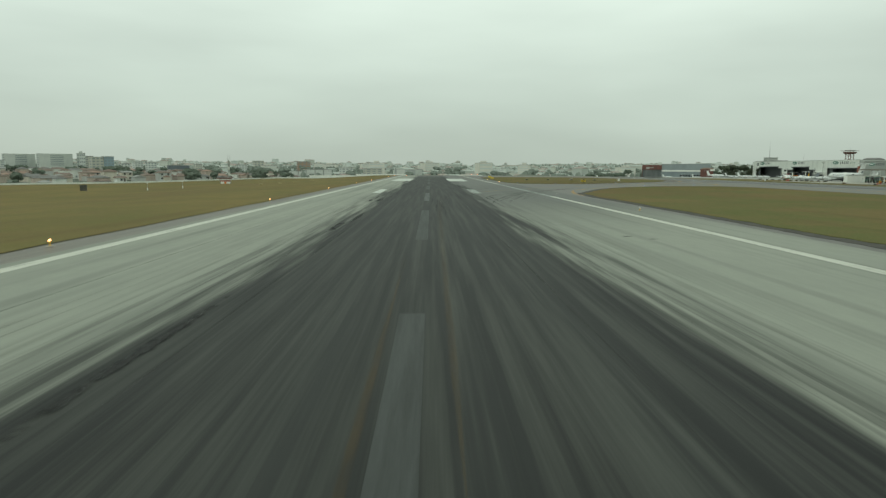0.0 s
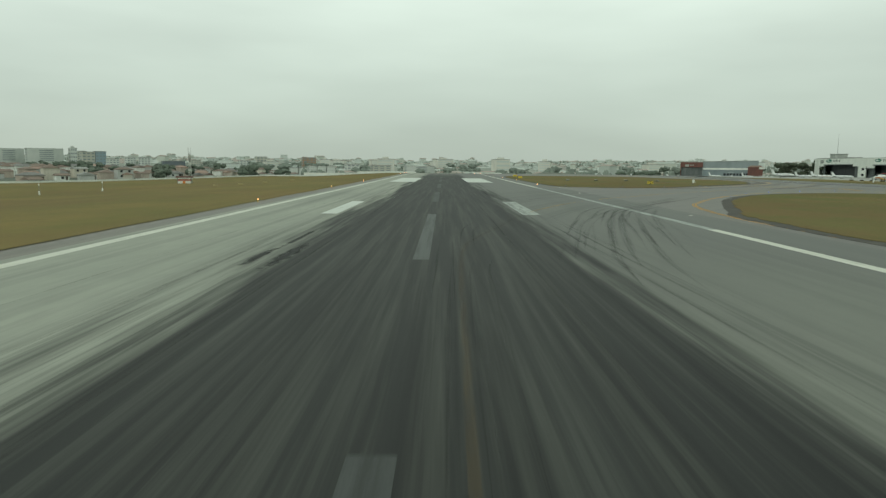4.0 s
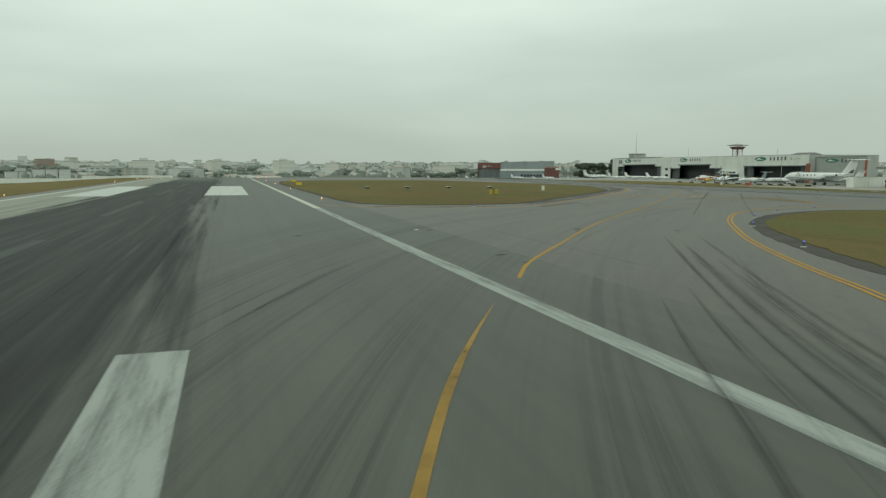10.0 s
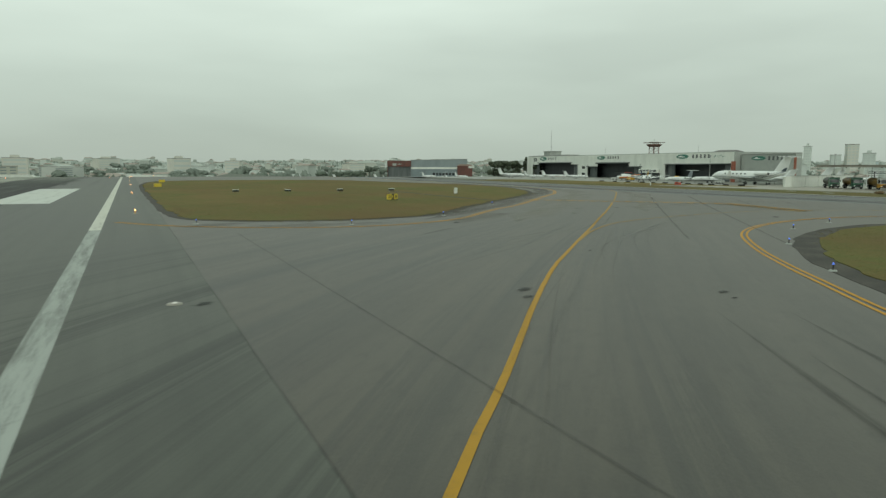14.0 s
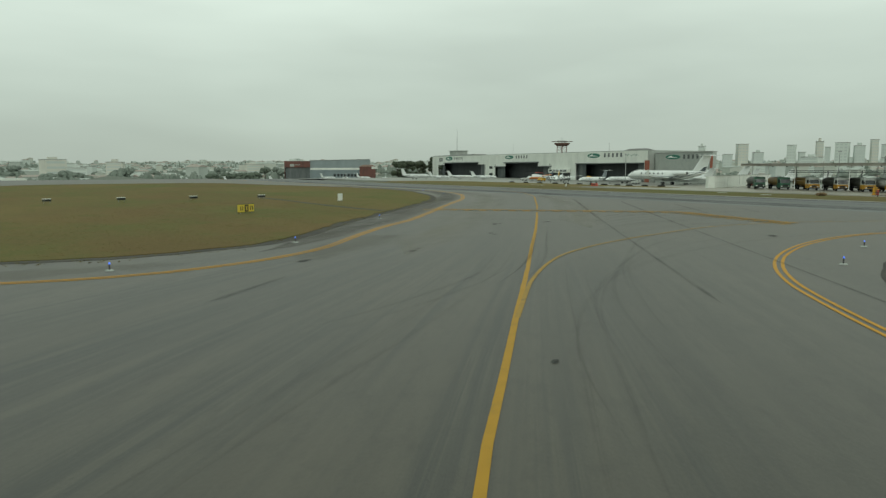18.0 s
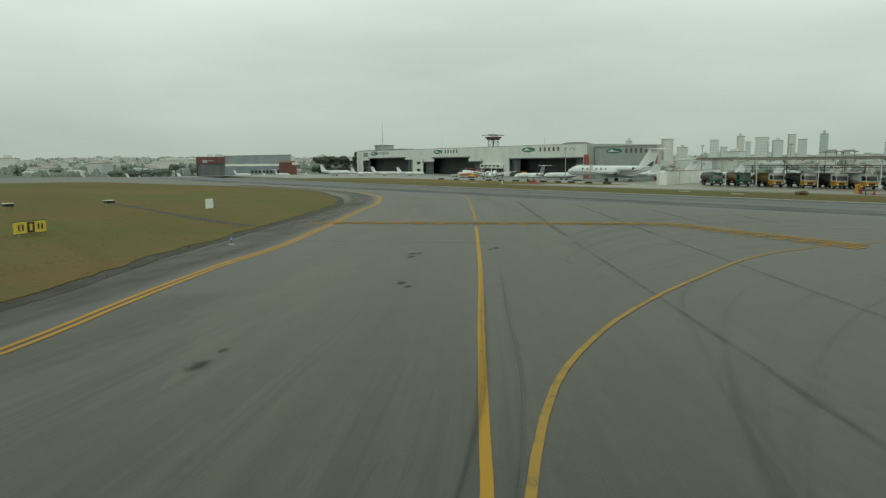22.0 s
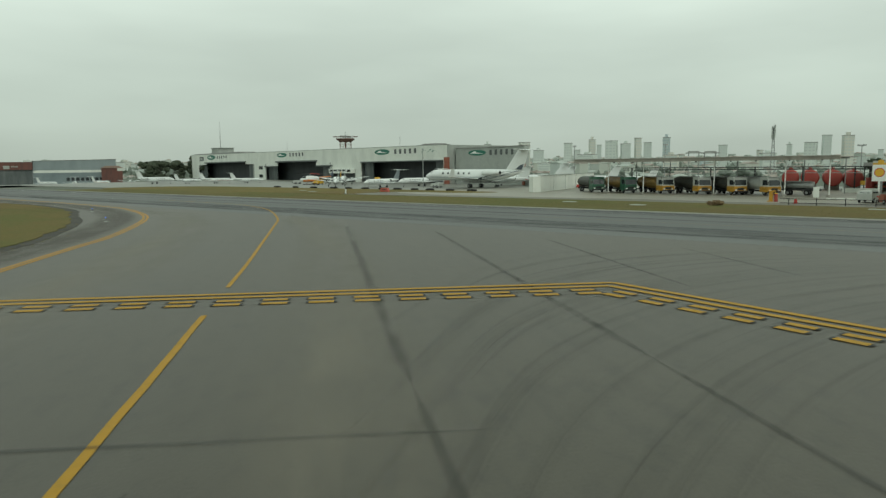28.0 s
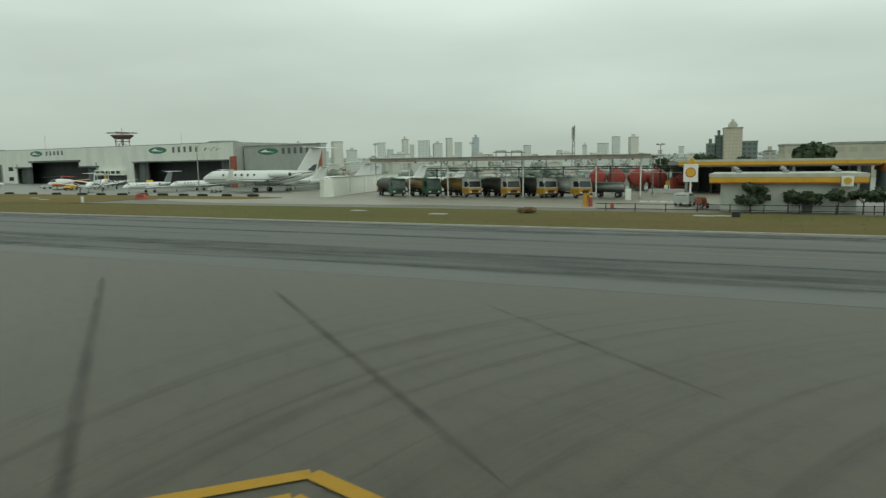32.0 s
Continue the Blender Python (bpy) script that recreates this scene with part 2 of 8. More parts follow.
def runway_material():
    """Pale concrete under tyre rubber laid down along the touchdown tracks."""
    m, n, l, b, co = surface("runway concrete with rubber", 0.8, 0.27)
    sep = n.new("ShaderNodeSeparateXYZ")
    l.new(co, sep.inputs[0])
    x, y = sep.outputs["X"], sep.outputs["Y"]
    blotch = noise_node(n, l, co, 0.05, (1, 0.35, 1))
    fine = noise_node(n, l, co, 1.3, (1, 0.25, 1))
    grit = noise_node(n, l, co, 9.0)
    c = mix_node(n, l, range_node(n, l, blotch, 0.3, 0.7), (0.255, 0.274, 0.23), (0.335, 0.35, 0.293))
    c = mix_node(n, l, range_node(n, l, fine, 0.35, 0.8, 0, 0.4), c, (0.195, 0.206, 0.177))
    c = mix_node(n, l, range_node(n, l, grit, 0.3, 0.75, 0, 0.3), c, (0.36, 0.368, 0.316))
    # wheel-worn lanes between slabs
    lane = noise_node(n, l, co, 0.55, (1, 0.012, 1), 3)
    c = mix_node(n, l, range_node(n, l, lane, 0.48, 0.7, 0, 0.5), c, (0.12, 0.13, 0.114))
    # rubber: dense within the tracks, streaked and thinning to the sides
    off = math_node(n, l, "ABSOLUTE", math_node(n, l, "ADD", x, 1.1))
    streak = noise_node(n, l, co, 0.6, (1, 0.035, 1), 4, 0.6)
    streak2 = noise_node(n, l, co, 1.9, (1, 0.016, 1), 4, 0.65, (3, 0, 0))
    reach = math_node(n, l, "ADD", off, range_node(n, l, streak, 0.3, 0.7, 2.1, -2.1))
    dense = range_node(n, l, reach, 10.6, 7.4, 0, 1, True)
    fringe = math_node(n, l, "MULTIPLY", range_node(n, l, off, 15.0, 8.0, 0, 0.75, True), range_node(n, l, streak2, 0.45, 0.68, 0, 1, True))
    c = mix_node(n, l, fringe, c, (0.045, 0.049, 0.043))
    dense = math_node(n, l, "MULTIPLY", dense, range_node(n, l, streak2, 0.25, 0.6, 0.82, 1.0))
    dense = math_node(n, l, "MULTIPLY", dense, range_node(n, l, y, 470, 620, 1, 0.35))
    dark = mix_node(n, l, range_node(n, l, streak, 0.35, 0.72), (0.0095, 0.0105, 0.0098), (0.026, 0.0285, 0.026))
    dark = mix_node(n, l, range_node(n, l, streak2, 0.5, 0.8, 0, 0.35), dark, (0.038, 0.042, 0.039))
    rim = math_node(n, l, "MULTIPLY", range_node(n, l, off, 5.4, 7.8, 0, 1, True), range_node(n, l, streak2, 0.3, 0.6, 0.7, 1.0))
    dark = mix_node(n, l, rim, dark, (0.008, 0.009, 0.0085))
    # thinner film on the exit side, swept over by turning wheels
    side = math_node(n, l, "MULTIPLY", range_node(n, l, x, 3, 8.5, 0, 1, True), range_node(n, l, x, 30, 27, 0, 1, True))
    side = math_node(n, l, "MULTIPLY", side, range_node(n, l, y, 110, 190, 0, 0.88, True))
    side = math_node(n, l, "MULTIPLY", side, range_node(n, l, blotch, 0.2, 0.6, 0.6, 1.0))
    c = mix_node(n, l, side, c, (0.037, 0.039, 0.033))
    c = mix_node(n, l, dense, c, dark)
    side = math_node(n, l, "MULTIPLY", side, math_node(n, l, "SUBTRACT", 1.0, dense))
    c = mix_node(n, l, math_node(n, l, "MULTIPLY", sweep_node(n, l, x, y, 0.16, 1.1), 0.75), c, (0.026, 0.028, 0.025))
    l.new(c, b.inputs["Base Color"])
    l.new(math_node(n, l, "MULTIPLY", range_node(n, l, dense, 0, 1, 0.84, 0.72), range_node(n, l, side, 0, 0.9, 1.0, 0.6)), b.inputs["Roughness"])
    bump_node(n, l, b, grit, 0.25)
    return m


def asphalt_material(name, lo, hi, worn, turn=0.0, oil=0.5, swept=False, lanes=None):
    m, n, l, b, co0 = surface(name, 0.5, 0.5)
    rot = n.new("ShaderNodeMapping")
    rot.inputs["Rotation"].default_value = (0, 0, radians(turn))
    l.new(co0, rot.inputs["Vector"])
    co = rot.outputs[0]
    big = noise_node(n, l, co, 0.035, (1, 0.5, 1), 4)
    mid = noise_node(n, l, co, 0.35, (1, 0.16, 1))
    lane = noise_node(n, l, co, 0.28, (1, 0.02, 1), 3, 0.6, (9, 3, 0))
    grit = noise_node(n, l, co, 12.0)
    spot = noise_node(n, l, co, 0.22, ONE, 3, 0.5, (5, 5, 0))
    c = mix_node(n, l, range_node(n, l, big, 0.3, 0.7), lo, hi)
    c = mix_node(n, l, range_node(n, l, mid, 0.4, 0.75, 0, 0.5), c, worn)
    c = mix_node(n, l, range_node(n, l, lane, 0.5, 0.72, 0, 0.5), c, tuple(0.6 * v for v in lo))
    scuff = noise_node(n, l, co, 1.1, (1, 0.035, 1), 5, 0.7, (2, 7, 0))
    c = mix_node(n, l, range_node(n, l, scuff, 0.46, 0.72, 0, 0.6), c, tuple(0.55 * v for v in lo))
    dust = noise_node(n, l, co, 0.06, (1, 0.4, 1), 4, 0.6, (4, 1, 0))
    c = mix_node(n, l, range_node(n, l, dust, 0.5, 0.75, 0, 0.4), c, (hi[0] * 1.25, hi[1] * 1.12, hi[2] * 0.98))
    c = mix_node(n, l, range_node(n, l, spot, 0.66, 0.78, 0, oil), c, tuple(0.4 * v for v in lo))
    c = mix_node(n, l, range_node(n, l, grit, 0.35, 0.8, 0, 0.36), c, tuple(1.35 * v for v in hi))
    if swept or lanes:
        sep = n.new("ShaderNodeSeparateXYZ")
        l.new(co0, sep.inputs[0])
    if swept:
        cross = noise_node(n, l, co0, 0.9, (0.06, 1, 1), 5, 0.7, (0, 4, 0))
        cross2 = noise_node(n, l, co0, 0.09, (0.5, 1, 1), 3, 0.6, (7, 4, 0))
        k = math_node(n, l, "MULTIPLY", range_node(n, l, cross, 0.46, 0.7, 0, 0.4, True), range_node(n, l, cross2, 0.4, 0.6, 0.15, 1, True))
        c = mix_node(n, l, math_node(n, l, "MULTIPLY", k, range_node(n, l, sep.outputs["X"], 62, 84, 0, 1, True)), c, tuple(0.5 * v for v in lo))
        c = mix_node(n, l, math_node(n, l, "MULTIPLY", sweep_node(n, l, sep.outputs["X"], sep.outputs["Y"], 0.16, 1.1), 0.75), c, (0.024, 0.026, 0.023))
        tan = noise_node(n, l, co0, 0.07, (1, 0.6, 1), 4, 0.6, (8, 2, 0))
        k = math_node(n, l, "MULTIPLY", range_node(n, l, tan, 0.35, 0.65, 0.5, 0.85, True), range_node(n, l, sep.outputs["X"], 58, 96, 0, 1, True))
        c = mix_node(n, l, k, c, (0.07, 0.06, 0.04))
    if lanes:
        mid, half = lanes
        off = math_node(n, l, "ABSOLUTE", math_node(n, l, "SUBTRACT", sep.outputs["X"], mid))
        streak = noise_node(n, l, co0, 0.8, (1, 0.012, 1), 4, 0.7, (3, 0, 0))
        wide = math_node(n, l, "MULTIPLY", range_node(n, l, off, half, half * 0.45, 0, 1, True), range_node(n, l, streak, 0.3, 0.6, 0.25, 0.9))
        c = mix_node(n, l, wide, c, tuple(0.5 * v for v in lo))
    blot = noise_node(n, l, co, 1.7, (1, 0.45, 1), 5, 0.7, (6, 2, 0))
    c = mix_node(n, l, range_node(n, l, blot, 0.5, 0.7, 0, 0.4), c, tuple(0.55 * v for v in lo))
    l.new(c, b.inputs["Base Color"])
    bump_node(n, l, b, grit, 0.35)
    return m


def grass_material(name, dry, green, bare):
    m, n, l, b, co = surface(name, 0.95, 0.1)
    big = noise_node(n, l, co, 0.045, (1, 0.6, 1), 5)
    mid = noise_node(n, l, co, 0.5, ONE, 6, 0.65)
    fine = noise_node(n, l, co, 7.0, ONE, 5, 0.7)
    c = mix_node(n, l, range_node(n, l, big, 0.4, 0.6), dry, green)
    c = mix_node(n, l, range_node(n, l, mid, 0.45, 0.8, 0, 0.7), c, bare)
    vast = noise_node(n, l, co, 0.022, (1, 0.45, 1), 4, 0.65, (11, 4, 0))
    c = mix_node(n, l, range_node(n, l, vast, 0.46, 0.66, 0, 0.75), c, (bare[0] * 0.82, bare[1] * 0.78, bare[2] * 0.8))
    patch = noise_node(n, l, co, 0.13, (1, 0.7, 1), 5, 0.7, (3, 9, 0))
    c = mix_node(n, l, range_node(n, l, patch, 0.5, 0.66, 0, 0.6), c, (green[0] * 0.8, green[1] * 0.95, green[2] * 0.85))
    c = mix_node(n, l, range_node(n, l, patch, 0.42, 0.3, 0, 0.5), c, (bare[0] * 0.8, bare[1] * 0.85, bare[2]))
    rut = noise_node(n, l, co, 0.3, (1, 0.05, 1), 3, 0.5, (1, 8, 0))
    c = mix_node(n, l, range_node(n, l, rut, 0.6, 0.72, 0, 0.4), c, tuple(0.6 * v for v in bare))
    c = mix_node(n, l, range_node(n, l, fine, 0.3, 0.75, 0, 0.5), c, tuple(1.5 * v for v in dry))
    c = mix_node(n, l, range_node(n, l, fine, 0.52, 0.3, 0, 0.4), c, tuple(0.55 * v for v in green))
    l.new(c, b.inputs["Base Color"])
    bump_node(n, l, b, fine, 0.4, 0.05)
    return m


def paint_material(name, color, under, wear=0.5, stretch=(1, 0.2, 1), scale=1.2):
    """Road paint, scuffed through to the pavement in places."""
    m, n, l, b, co = surface(name, 0.7, 0.3)
    a = noise_node(n, l, co, scale, stretch, 6, 0.7)
    f = noise_node(n, l, co, 14.0, ONE, 4, 0.7)
    s = math_node(n, l, "ADD", math_node(n, l, "MULTIPLY", a, 0.7), math_node(n, l, "MULTIPLY", f, 0.3))
    c = mix_node(n, l, range_node(n, l, a, 0.3, 0.7, 0, 0.35), color, tuple(0.7 * v for v in color))
    c = mix_node(n, l, range_node(n, l, s, 0.75 - wear * 0.4, 0.85 - wear * 0.3, 0, 0.85), c, under)
    l.new(c, b.inputs["Base Color"])
    bump_node(n, l, b, f, 0.2)
    return m


def film_material(name, color, lo, hi, most, across=5.0, along=0.05, soft=0.5):
    """A thin film of rubber or tar laid along a band: streaked along it, thinning to its sides."""
    m, n, l, b, co = surface(name, 0.66, 0.4)
    b.inputs["Base Color"].default_value = (*color, 1)
    uv = n.new("ShaderNodeTexCoord").outputs["UV"]
    sep = n.new("ShaderNodeSeparateXYZ")
    l.new(uv, sep.inputs[0])
    u = sep.outputs["X"]
    a = noise_node(n, l, uv, 1.0, (across, along, 1), 4, 0.6)
    rim = math_node(n, l, "ABSOLUTE", math_node(n, l, "SUBTRACT", math_node(n, l, "FRACT", u), 0.5))
    rim = range_node(n, l, rim, 0.5, 0.5 - 0.5 * soft, 0, 1, True)
    cover = math_node(n, l, "MULTIPLY", range_node(n, l, a, lo, hi, 0.0, most, True), rim)
    patch = noise_node(n, l, co, 0.45, ONE, 5, 0.6)
    l.new(math_node(n, l, "MULTIPLY", cover, range_node(n, l, patch, 0.25, 0.6, 0.45, 1.0)), b.inputs["Alpha"])
    return m


def stain_material(name, color, most, grain=2.4):
    """A round stain that thins out to its rim."""
    m, n, l, b, co = surface(name, 0.7, 0.3)
    b.inputs["Base Color"].default_value = (*color, 1)
    uv = n.new("ShaderNodeTexCoord").outputs["UV"]
    ln = n.new("ShaderNodeVectorMath")
    ln.operation = "LENGTH"
    l.new(uv, ln.inputs[0])
    a = noise_node(n, l, co, grain, ONE, 4, 0.6)
    edge = math_node(n, l, "ADD", ln.outputs["Value"], range_node(n, l, a, 0.3, 0.7, -0.25, 0.35))
    l.new(range_node(n, l, edge, 0.95, 0.35, 0, most, True), b.inputs["Alpha"])
    return m


def coated(me, material):
    me.materials.append(material)
    return me


def film_band(line, width, z, off=0.0, shift=0.0, taper=6):
    """A band along a plan line that narrows at both ends, with a map across and along it."""
    n = len(line)
    v, uv, run = [], [], 0.0
    base = 10 * int(shift)
    for i, p in enumerate(line):
        d = (line[min(i + 1, n - 1)] - line[max(i - 1, 0)]).normalized()
        s = Vector((-d.y, d.x))
        if i:
            run += (p - line[i - 1]).length
        k = max(0.02, min(1.0, i / taper, (n - 1 - i) / taper))
        for j in (0, 0.25, 0.5, 0.75, 1.0):
            q = p + s * (off + width * k * (j - 0.5))
            v.append((q.x, q.y, z))
            uv.append((base + 0.001 + j * 0.998, run + 37 * shift))
    f = [(5 * i + j, 5 * i + j + 1, 5 * i + j + 6, 5 * i + j + 5) for i in range(n - 1) for j in range(4)]
    me = bpy.data.meshes.new("band")
    me.from_pydata(v, [], [q[::-1] for q in f])
    layer = me.uv_layers.new(name="along")
    for loop in me.loops:
        layer.data[loop.index].uv = uv[loop.vertex_index]
    me.update()
    return me


M_RUNWAY = runway_material()
M_EXIT = asphalt_material("exit asphalt", (0.047, 0.0435, 0.034), (0.077, 0.071, 0.054), (0.11, 0.098, 0.074), 40, 0.2, True)
M_SHOULDER = asphalt_material("shoulder asphalt", (0.078, 0.068, 0.05), (0.118, 0.104, 0.078), (0.145, 0.126, 0.094), 0)
M_TAXI = asphalt_material("dark taxiway asphalt", (0.05, 0.055, 0.052), (0.08, 0.086, 0.079), (0.115, 0.122, 0.11), 0, 0.2, False, (134.5, 11.5))
M_APRON = asphalt_material("apron concrete", (0.17, 0.175, 0.155), (0.235, 0.24, 0.21), (0.28, 0.28, 0.25), 16)
M_ROAD = asphalt_material("service road concrete", (0.2, 0.2, 0.178), (0.27, 0.268, 0.235), (0.31, 0.3, 0.265), 4)
M_GRASS = grass_material("dry mown grass", (0.185, 0.143, 0.053), (0.124, 0.118, 0.043), (0.158, 0.105, 0.053))
M_GRASS_B = grass_material("brownish mown grass", (0.16, 0.119, 0.047), (0.088, 0.112, 0.033), (0.144, 0.09, 0.042))
M_GRASS_C = grass_material("greener mown grass", (0.157, 0.132, 0.05), (0.092, 0.112, 0.034), (0.137, 0.103, 0.048))
M_EARTH = mat("bare dark soil", (0.045, 0.041, 0.034), 0.95, grain=[(0.4, ONE, 0.4, 0.7, (0.1, 0.09, 0.07)), (6, ONE, 0.4, 0.7, (0.03, 0.03, 0.026))], bump=0.6, bump_scale=9)
# Green-grey of the far land has haze mixed into it.
M_LAND = grass_material("town ground", (0.15, 0.17, 0.14), (0.12, 0.14, 0.11), (0.19, 0.2, 0.17))
M_WHITE = paint_material("worn white runway paint", (0.58, 0.59, 0.51), (0.16, 0.168, 0.145), 0.52, (1, 0.12, 1), 1.6)
M_WHITE_SCUFF = paint_material("scuffed white runway paint", (0.36, 0.39, 0.36), (0.12, 0.13, 0.115), 0.72, (1, 0.08, 1), 2.0)
M_WHITE_AIM = paint_material("white aiming paint", (0.56, 0.59, 0.54), (0.24, 0.25, 0.22), 0.48, (1, 0.1, 1), 0.8)
M_WHITE_DIM = paint_material("rubber-covered white paint", (0.062, 0.068, 0.065), (0.03, 0.033, 0.03), 0.8, (1, 0.04, 1), 2.2)
M_WHITE_WORN = paint_material("half-covered white paint", (0.094, 0.103, 0.098), (0.04, 0.044, 0.04), 0.7, (1, 0.04, 1), 2.2)
M_YELLOW = paint_material("yellow taxiway paint", (0.43, 0.238, 0.022), (0.2, 0.15, 0.05), 0.5, ONE, 1.5)
M_MASK = paint_material("worn black masking paint", (0.022, 0.024, 0.022), (0.05, 0.048, 0.04), 0.6, ONE, 2.0)
M_YELLOW_OLD = paint_material("faded yellow paint", (0.2, 0.135, 0.048), (0.1, 0.095, 0.07), 0.78, ONE, 1.2)
M_YELLOW_GHOST = paint_material("rubbed-out yellow paint", (0.07, 0.056, 0.03), (0.045, 0.046, 0.04), 0.85, ONE, 1.2)
M_YELLOW_MID = paint_material("scuffed yellow paint", (0.36, 0.22, 0.04), (0.13, 0.11, 0.06), 0.62, ONE, 1.3)
M_YELLOWISH_SIGN = mat("dull yellow board", (0.33, 0.28, 0.14), 0.8)
M_EDGE = mat("pale kerb concrete", (0.36, 0.35, 0.31), 0.9, grain=[(0.8, ONE, 0.4, 0.7, (0.24, 0.235, 0.2))], bump=0.3)
M_SKID = film_material("tyre rubber film", (0.022, 0.024, 0.022), 0.36, 0.68, 0.36, 3.0, 0.05, 0.9)
M_YELLOW_FRESH = paint_material("bright orange-yellow paint", (0.52, 0.265, 0.02), (0.32, 0.19, 0.04), 0.3, ONE, 1.5)
M_YELLOW_PALE = paint_material("pale worn yellow paint", (0.25, 0.2, 0.115), (0.09, 0.09, 0.07), 0.5, ONE, 1.2)
M_TRACK = film_material("rubber-stained track", (0.02, 0.022, 0.02), 0.3, 0.66, 0.6, 3.0, 0.05, 0.9)
M_SKID_FAINT = film_material("faint tyre film", (0.03, 0.032, 0.03), 0.34, 0.7, 0.17, 3.0, 0.04, 0.95)
M_GHOST = film_material("rubbed yellow film", (0.34, 0.2, 0.04), 0.25, 0.6, 0.1, 1.0, 0.3, 0.3)
M_GHOST_B = film_material("worn yellow film", (0.36, 0.21, 0.035), 0.12, 0.45, 0.9, 1.0, 0.3, 0.3)
M_TAR = film_material("dark sealed joint", (0.03, 0.032, 0.03), 0.2, 0.6, 0.34, 1.0, 0.25, 0.9)
M_TAR_FAINT = film_material("faint slab joint", (0.05, 0.053, 0.048), 0.35, 0.7, 0.38, 1.0, 0.12, 0.9)
M_DUST = stain_material("sandy dust", (0.17, 0.152, 0.112), 0.22, 0.25)
M_OIL = stain_material("oil stain", (0.026, 0.028, 0.026), 0.6, 3.5)
M_RUBBER_PATCH = stain_material("thick rubber patch", (0.012, 0.013, 0.012), 0.8, 1.2)
M_SKID_DARK = film_material("thick tyre rubber", (0.02, 0.022, 0.02), 0.3, 0.66, 0.45, 3.0, 0.05, 0.9)


# ---- ground and pavements ----
def slab(name, pts, z, material, label, category, parent=None, thick=0.3, kind="structure"):
    ob = part(name, Mesh().prism(pts, z - thick, z), material, parent)
    return tagged(ob, label, category, kind=kind) if parent is None else ob


def outline(pts, ragged=0.0, step=1.2, closed=True):
    """A closed plan outline, rounded through its points, with a ragged edge."""
    line = smooth_line(list(pts) + [pts[0]], step)[:-1]
    out = []
    for i, p in enumerate(line):
        d = (line[(i + 1) % len(line)] - line[i - 1]).normalized()
        w = ragged * (noise.noise((p.x * 0.35, p.y * 0.35, 1.7)) + 0.5 * noise.noise((p.x * 1.3, p.y * 1.3, 4.2)))
        out.append((p.x - d.y * w, p.y + d.x * w))
    return out


def flat(name, pts, z, material, parent=None):
    """One wide, many-sided sheet with a turned-down edge."""
    n = len(pts)
    me = bpy.data.meshes.new(name)
    bm = bmesh.new()
    top = [bm.verts.new((x, y, z)) for x, y in pts]
    low = [bm.verts.new((x, y, z - 0.25)) for x, y in pts]
    bm.faces.new(top)
    for i in range(n):
        bm.faces.new((low[i], low[(i + 1) % n], top[(i + 1) % n], top[i]))
    bmesh.ops.triangulate(bm, faces=[f for f in bm.faces if len(f.verts) > 4])
    bmesh.ops.recalc_face_normals(bm, faces=bm.faces)
    bm.to_mesh(me)
    bm.free()
    me.materials.append(material)
    return part(name, me, material, parent)


land = part("ground", Mesh().add([(-4500, -2500, -0.3), (4800, -2500, -0.3), (4800, 4900, -0.3), (-4500, 4900, -0.3)], [(0, 1, 2, 3)]), M_LAND)
tagged(land, "flat town ground reaching to the hazy horizon", "ground", kind="structure")
WEST_WALL = ((200, -262), (330, -207), (372, -184), (395, -161), (430, -148), (475, -139.5), (530, -131.5), (600, -121.5))


def field_edge(y):
    """Where the perimeter wall runs, west of the runway."""
    pts = WEST_WALL
    for (y0, x0), (y1, x1) in zip(pts, pts[1:]):
        if y <= y1 or y1 == pts[-1][0]:
            return x0 + (x1 - x0) * (y - y0) / (y1 - y0)


def west_fall(x):
    """The field falls gently away west of the runway."""
    k = max(0.0, min(1.0, (-x - 30) / 70))
    return -2.9 * k * k * (3 - 2 * k)


def grass_slope():
    rows, cols = [-200 + 8 * j for j in range(101)], 26
    v = []
    for y in rows:
        a, b = -26.1 + 0.5 * noise.noise((0.3 * y, 0.1, 0)), field_edge(y) + 0.6
        for i in range(cols):
            x = a + (b - a) * i / (cols - 1)
            v.append((x, y, 0.03 + west_fall(x) + (0.05 * noise.noise((0.06 * x, 0.05 * y, 2)) if i else 0)))
    f = [(j * cols + i + 1, j * cols + i, (j + 1) * cols + i, (j + 1) * cols + i + 1) for j in range(len(rows) - 1) for i in range(cols - 1)]
    return Mesh().add(v, f).data("grass_west", M_GRASS, True)


grass_west = part("grass_west", grass_slope(), M_GRASS)
tagged(grass_west, "dry yellow-brown mown grass beside the runway", "grass", kind="structure")
shoulder_west = slab("shoulder_west", [(-30, -220), (-23.4, -220), (-23.4, 606), (-30, 606)], -0.012, M_SHOULDER, "weathered asphalt shoulder strip along the runway", "shoulder")
runway = slab("runway", [(-23.4, -220), (27.6, -220), (27.6, 606), (-23.4, 606)], 0.0, M_RUNWAY,
              "pale concrete runway darkened by tyre rubber", "runway")
exit_area = slab("taxiway_exit", [(27.6, -220), (122.6, -220), (122.6, 606), (27.6, 606)], -0.006, M_EXIT,
                 "grey asphalt runway exit with curved tyre marks", "taxiway")
taxiway = slab("taxiway_parallel", [(122.6, -300), (147.4, -300), (147.4, 575), (122.6, 575)], 0.0, M_TAXI,
               "dark asphalt parallel taxiway", "taxiway")
M_YARD = asphalt_material("dusty beige concrete", (0.24, 0.225, 0.18), (0.3, 0.285, 0.235), (0.35, 0.33, 0.275), 16)
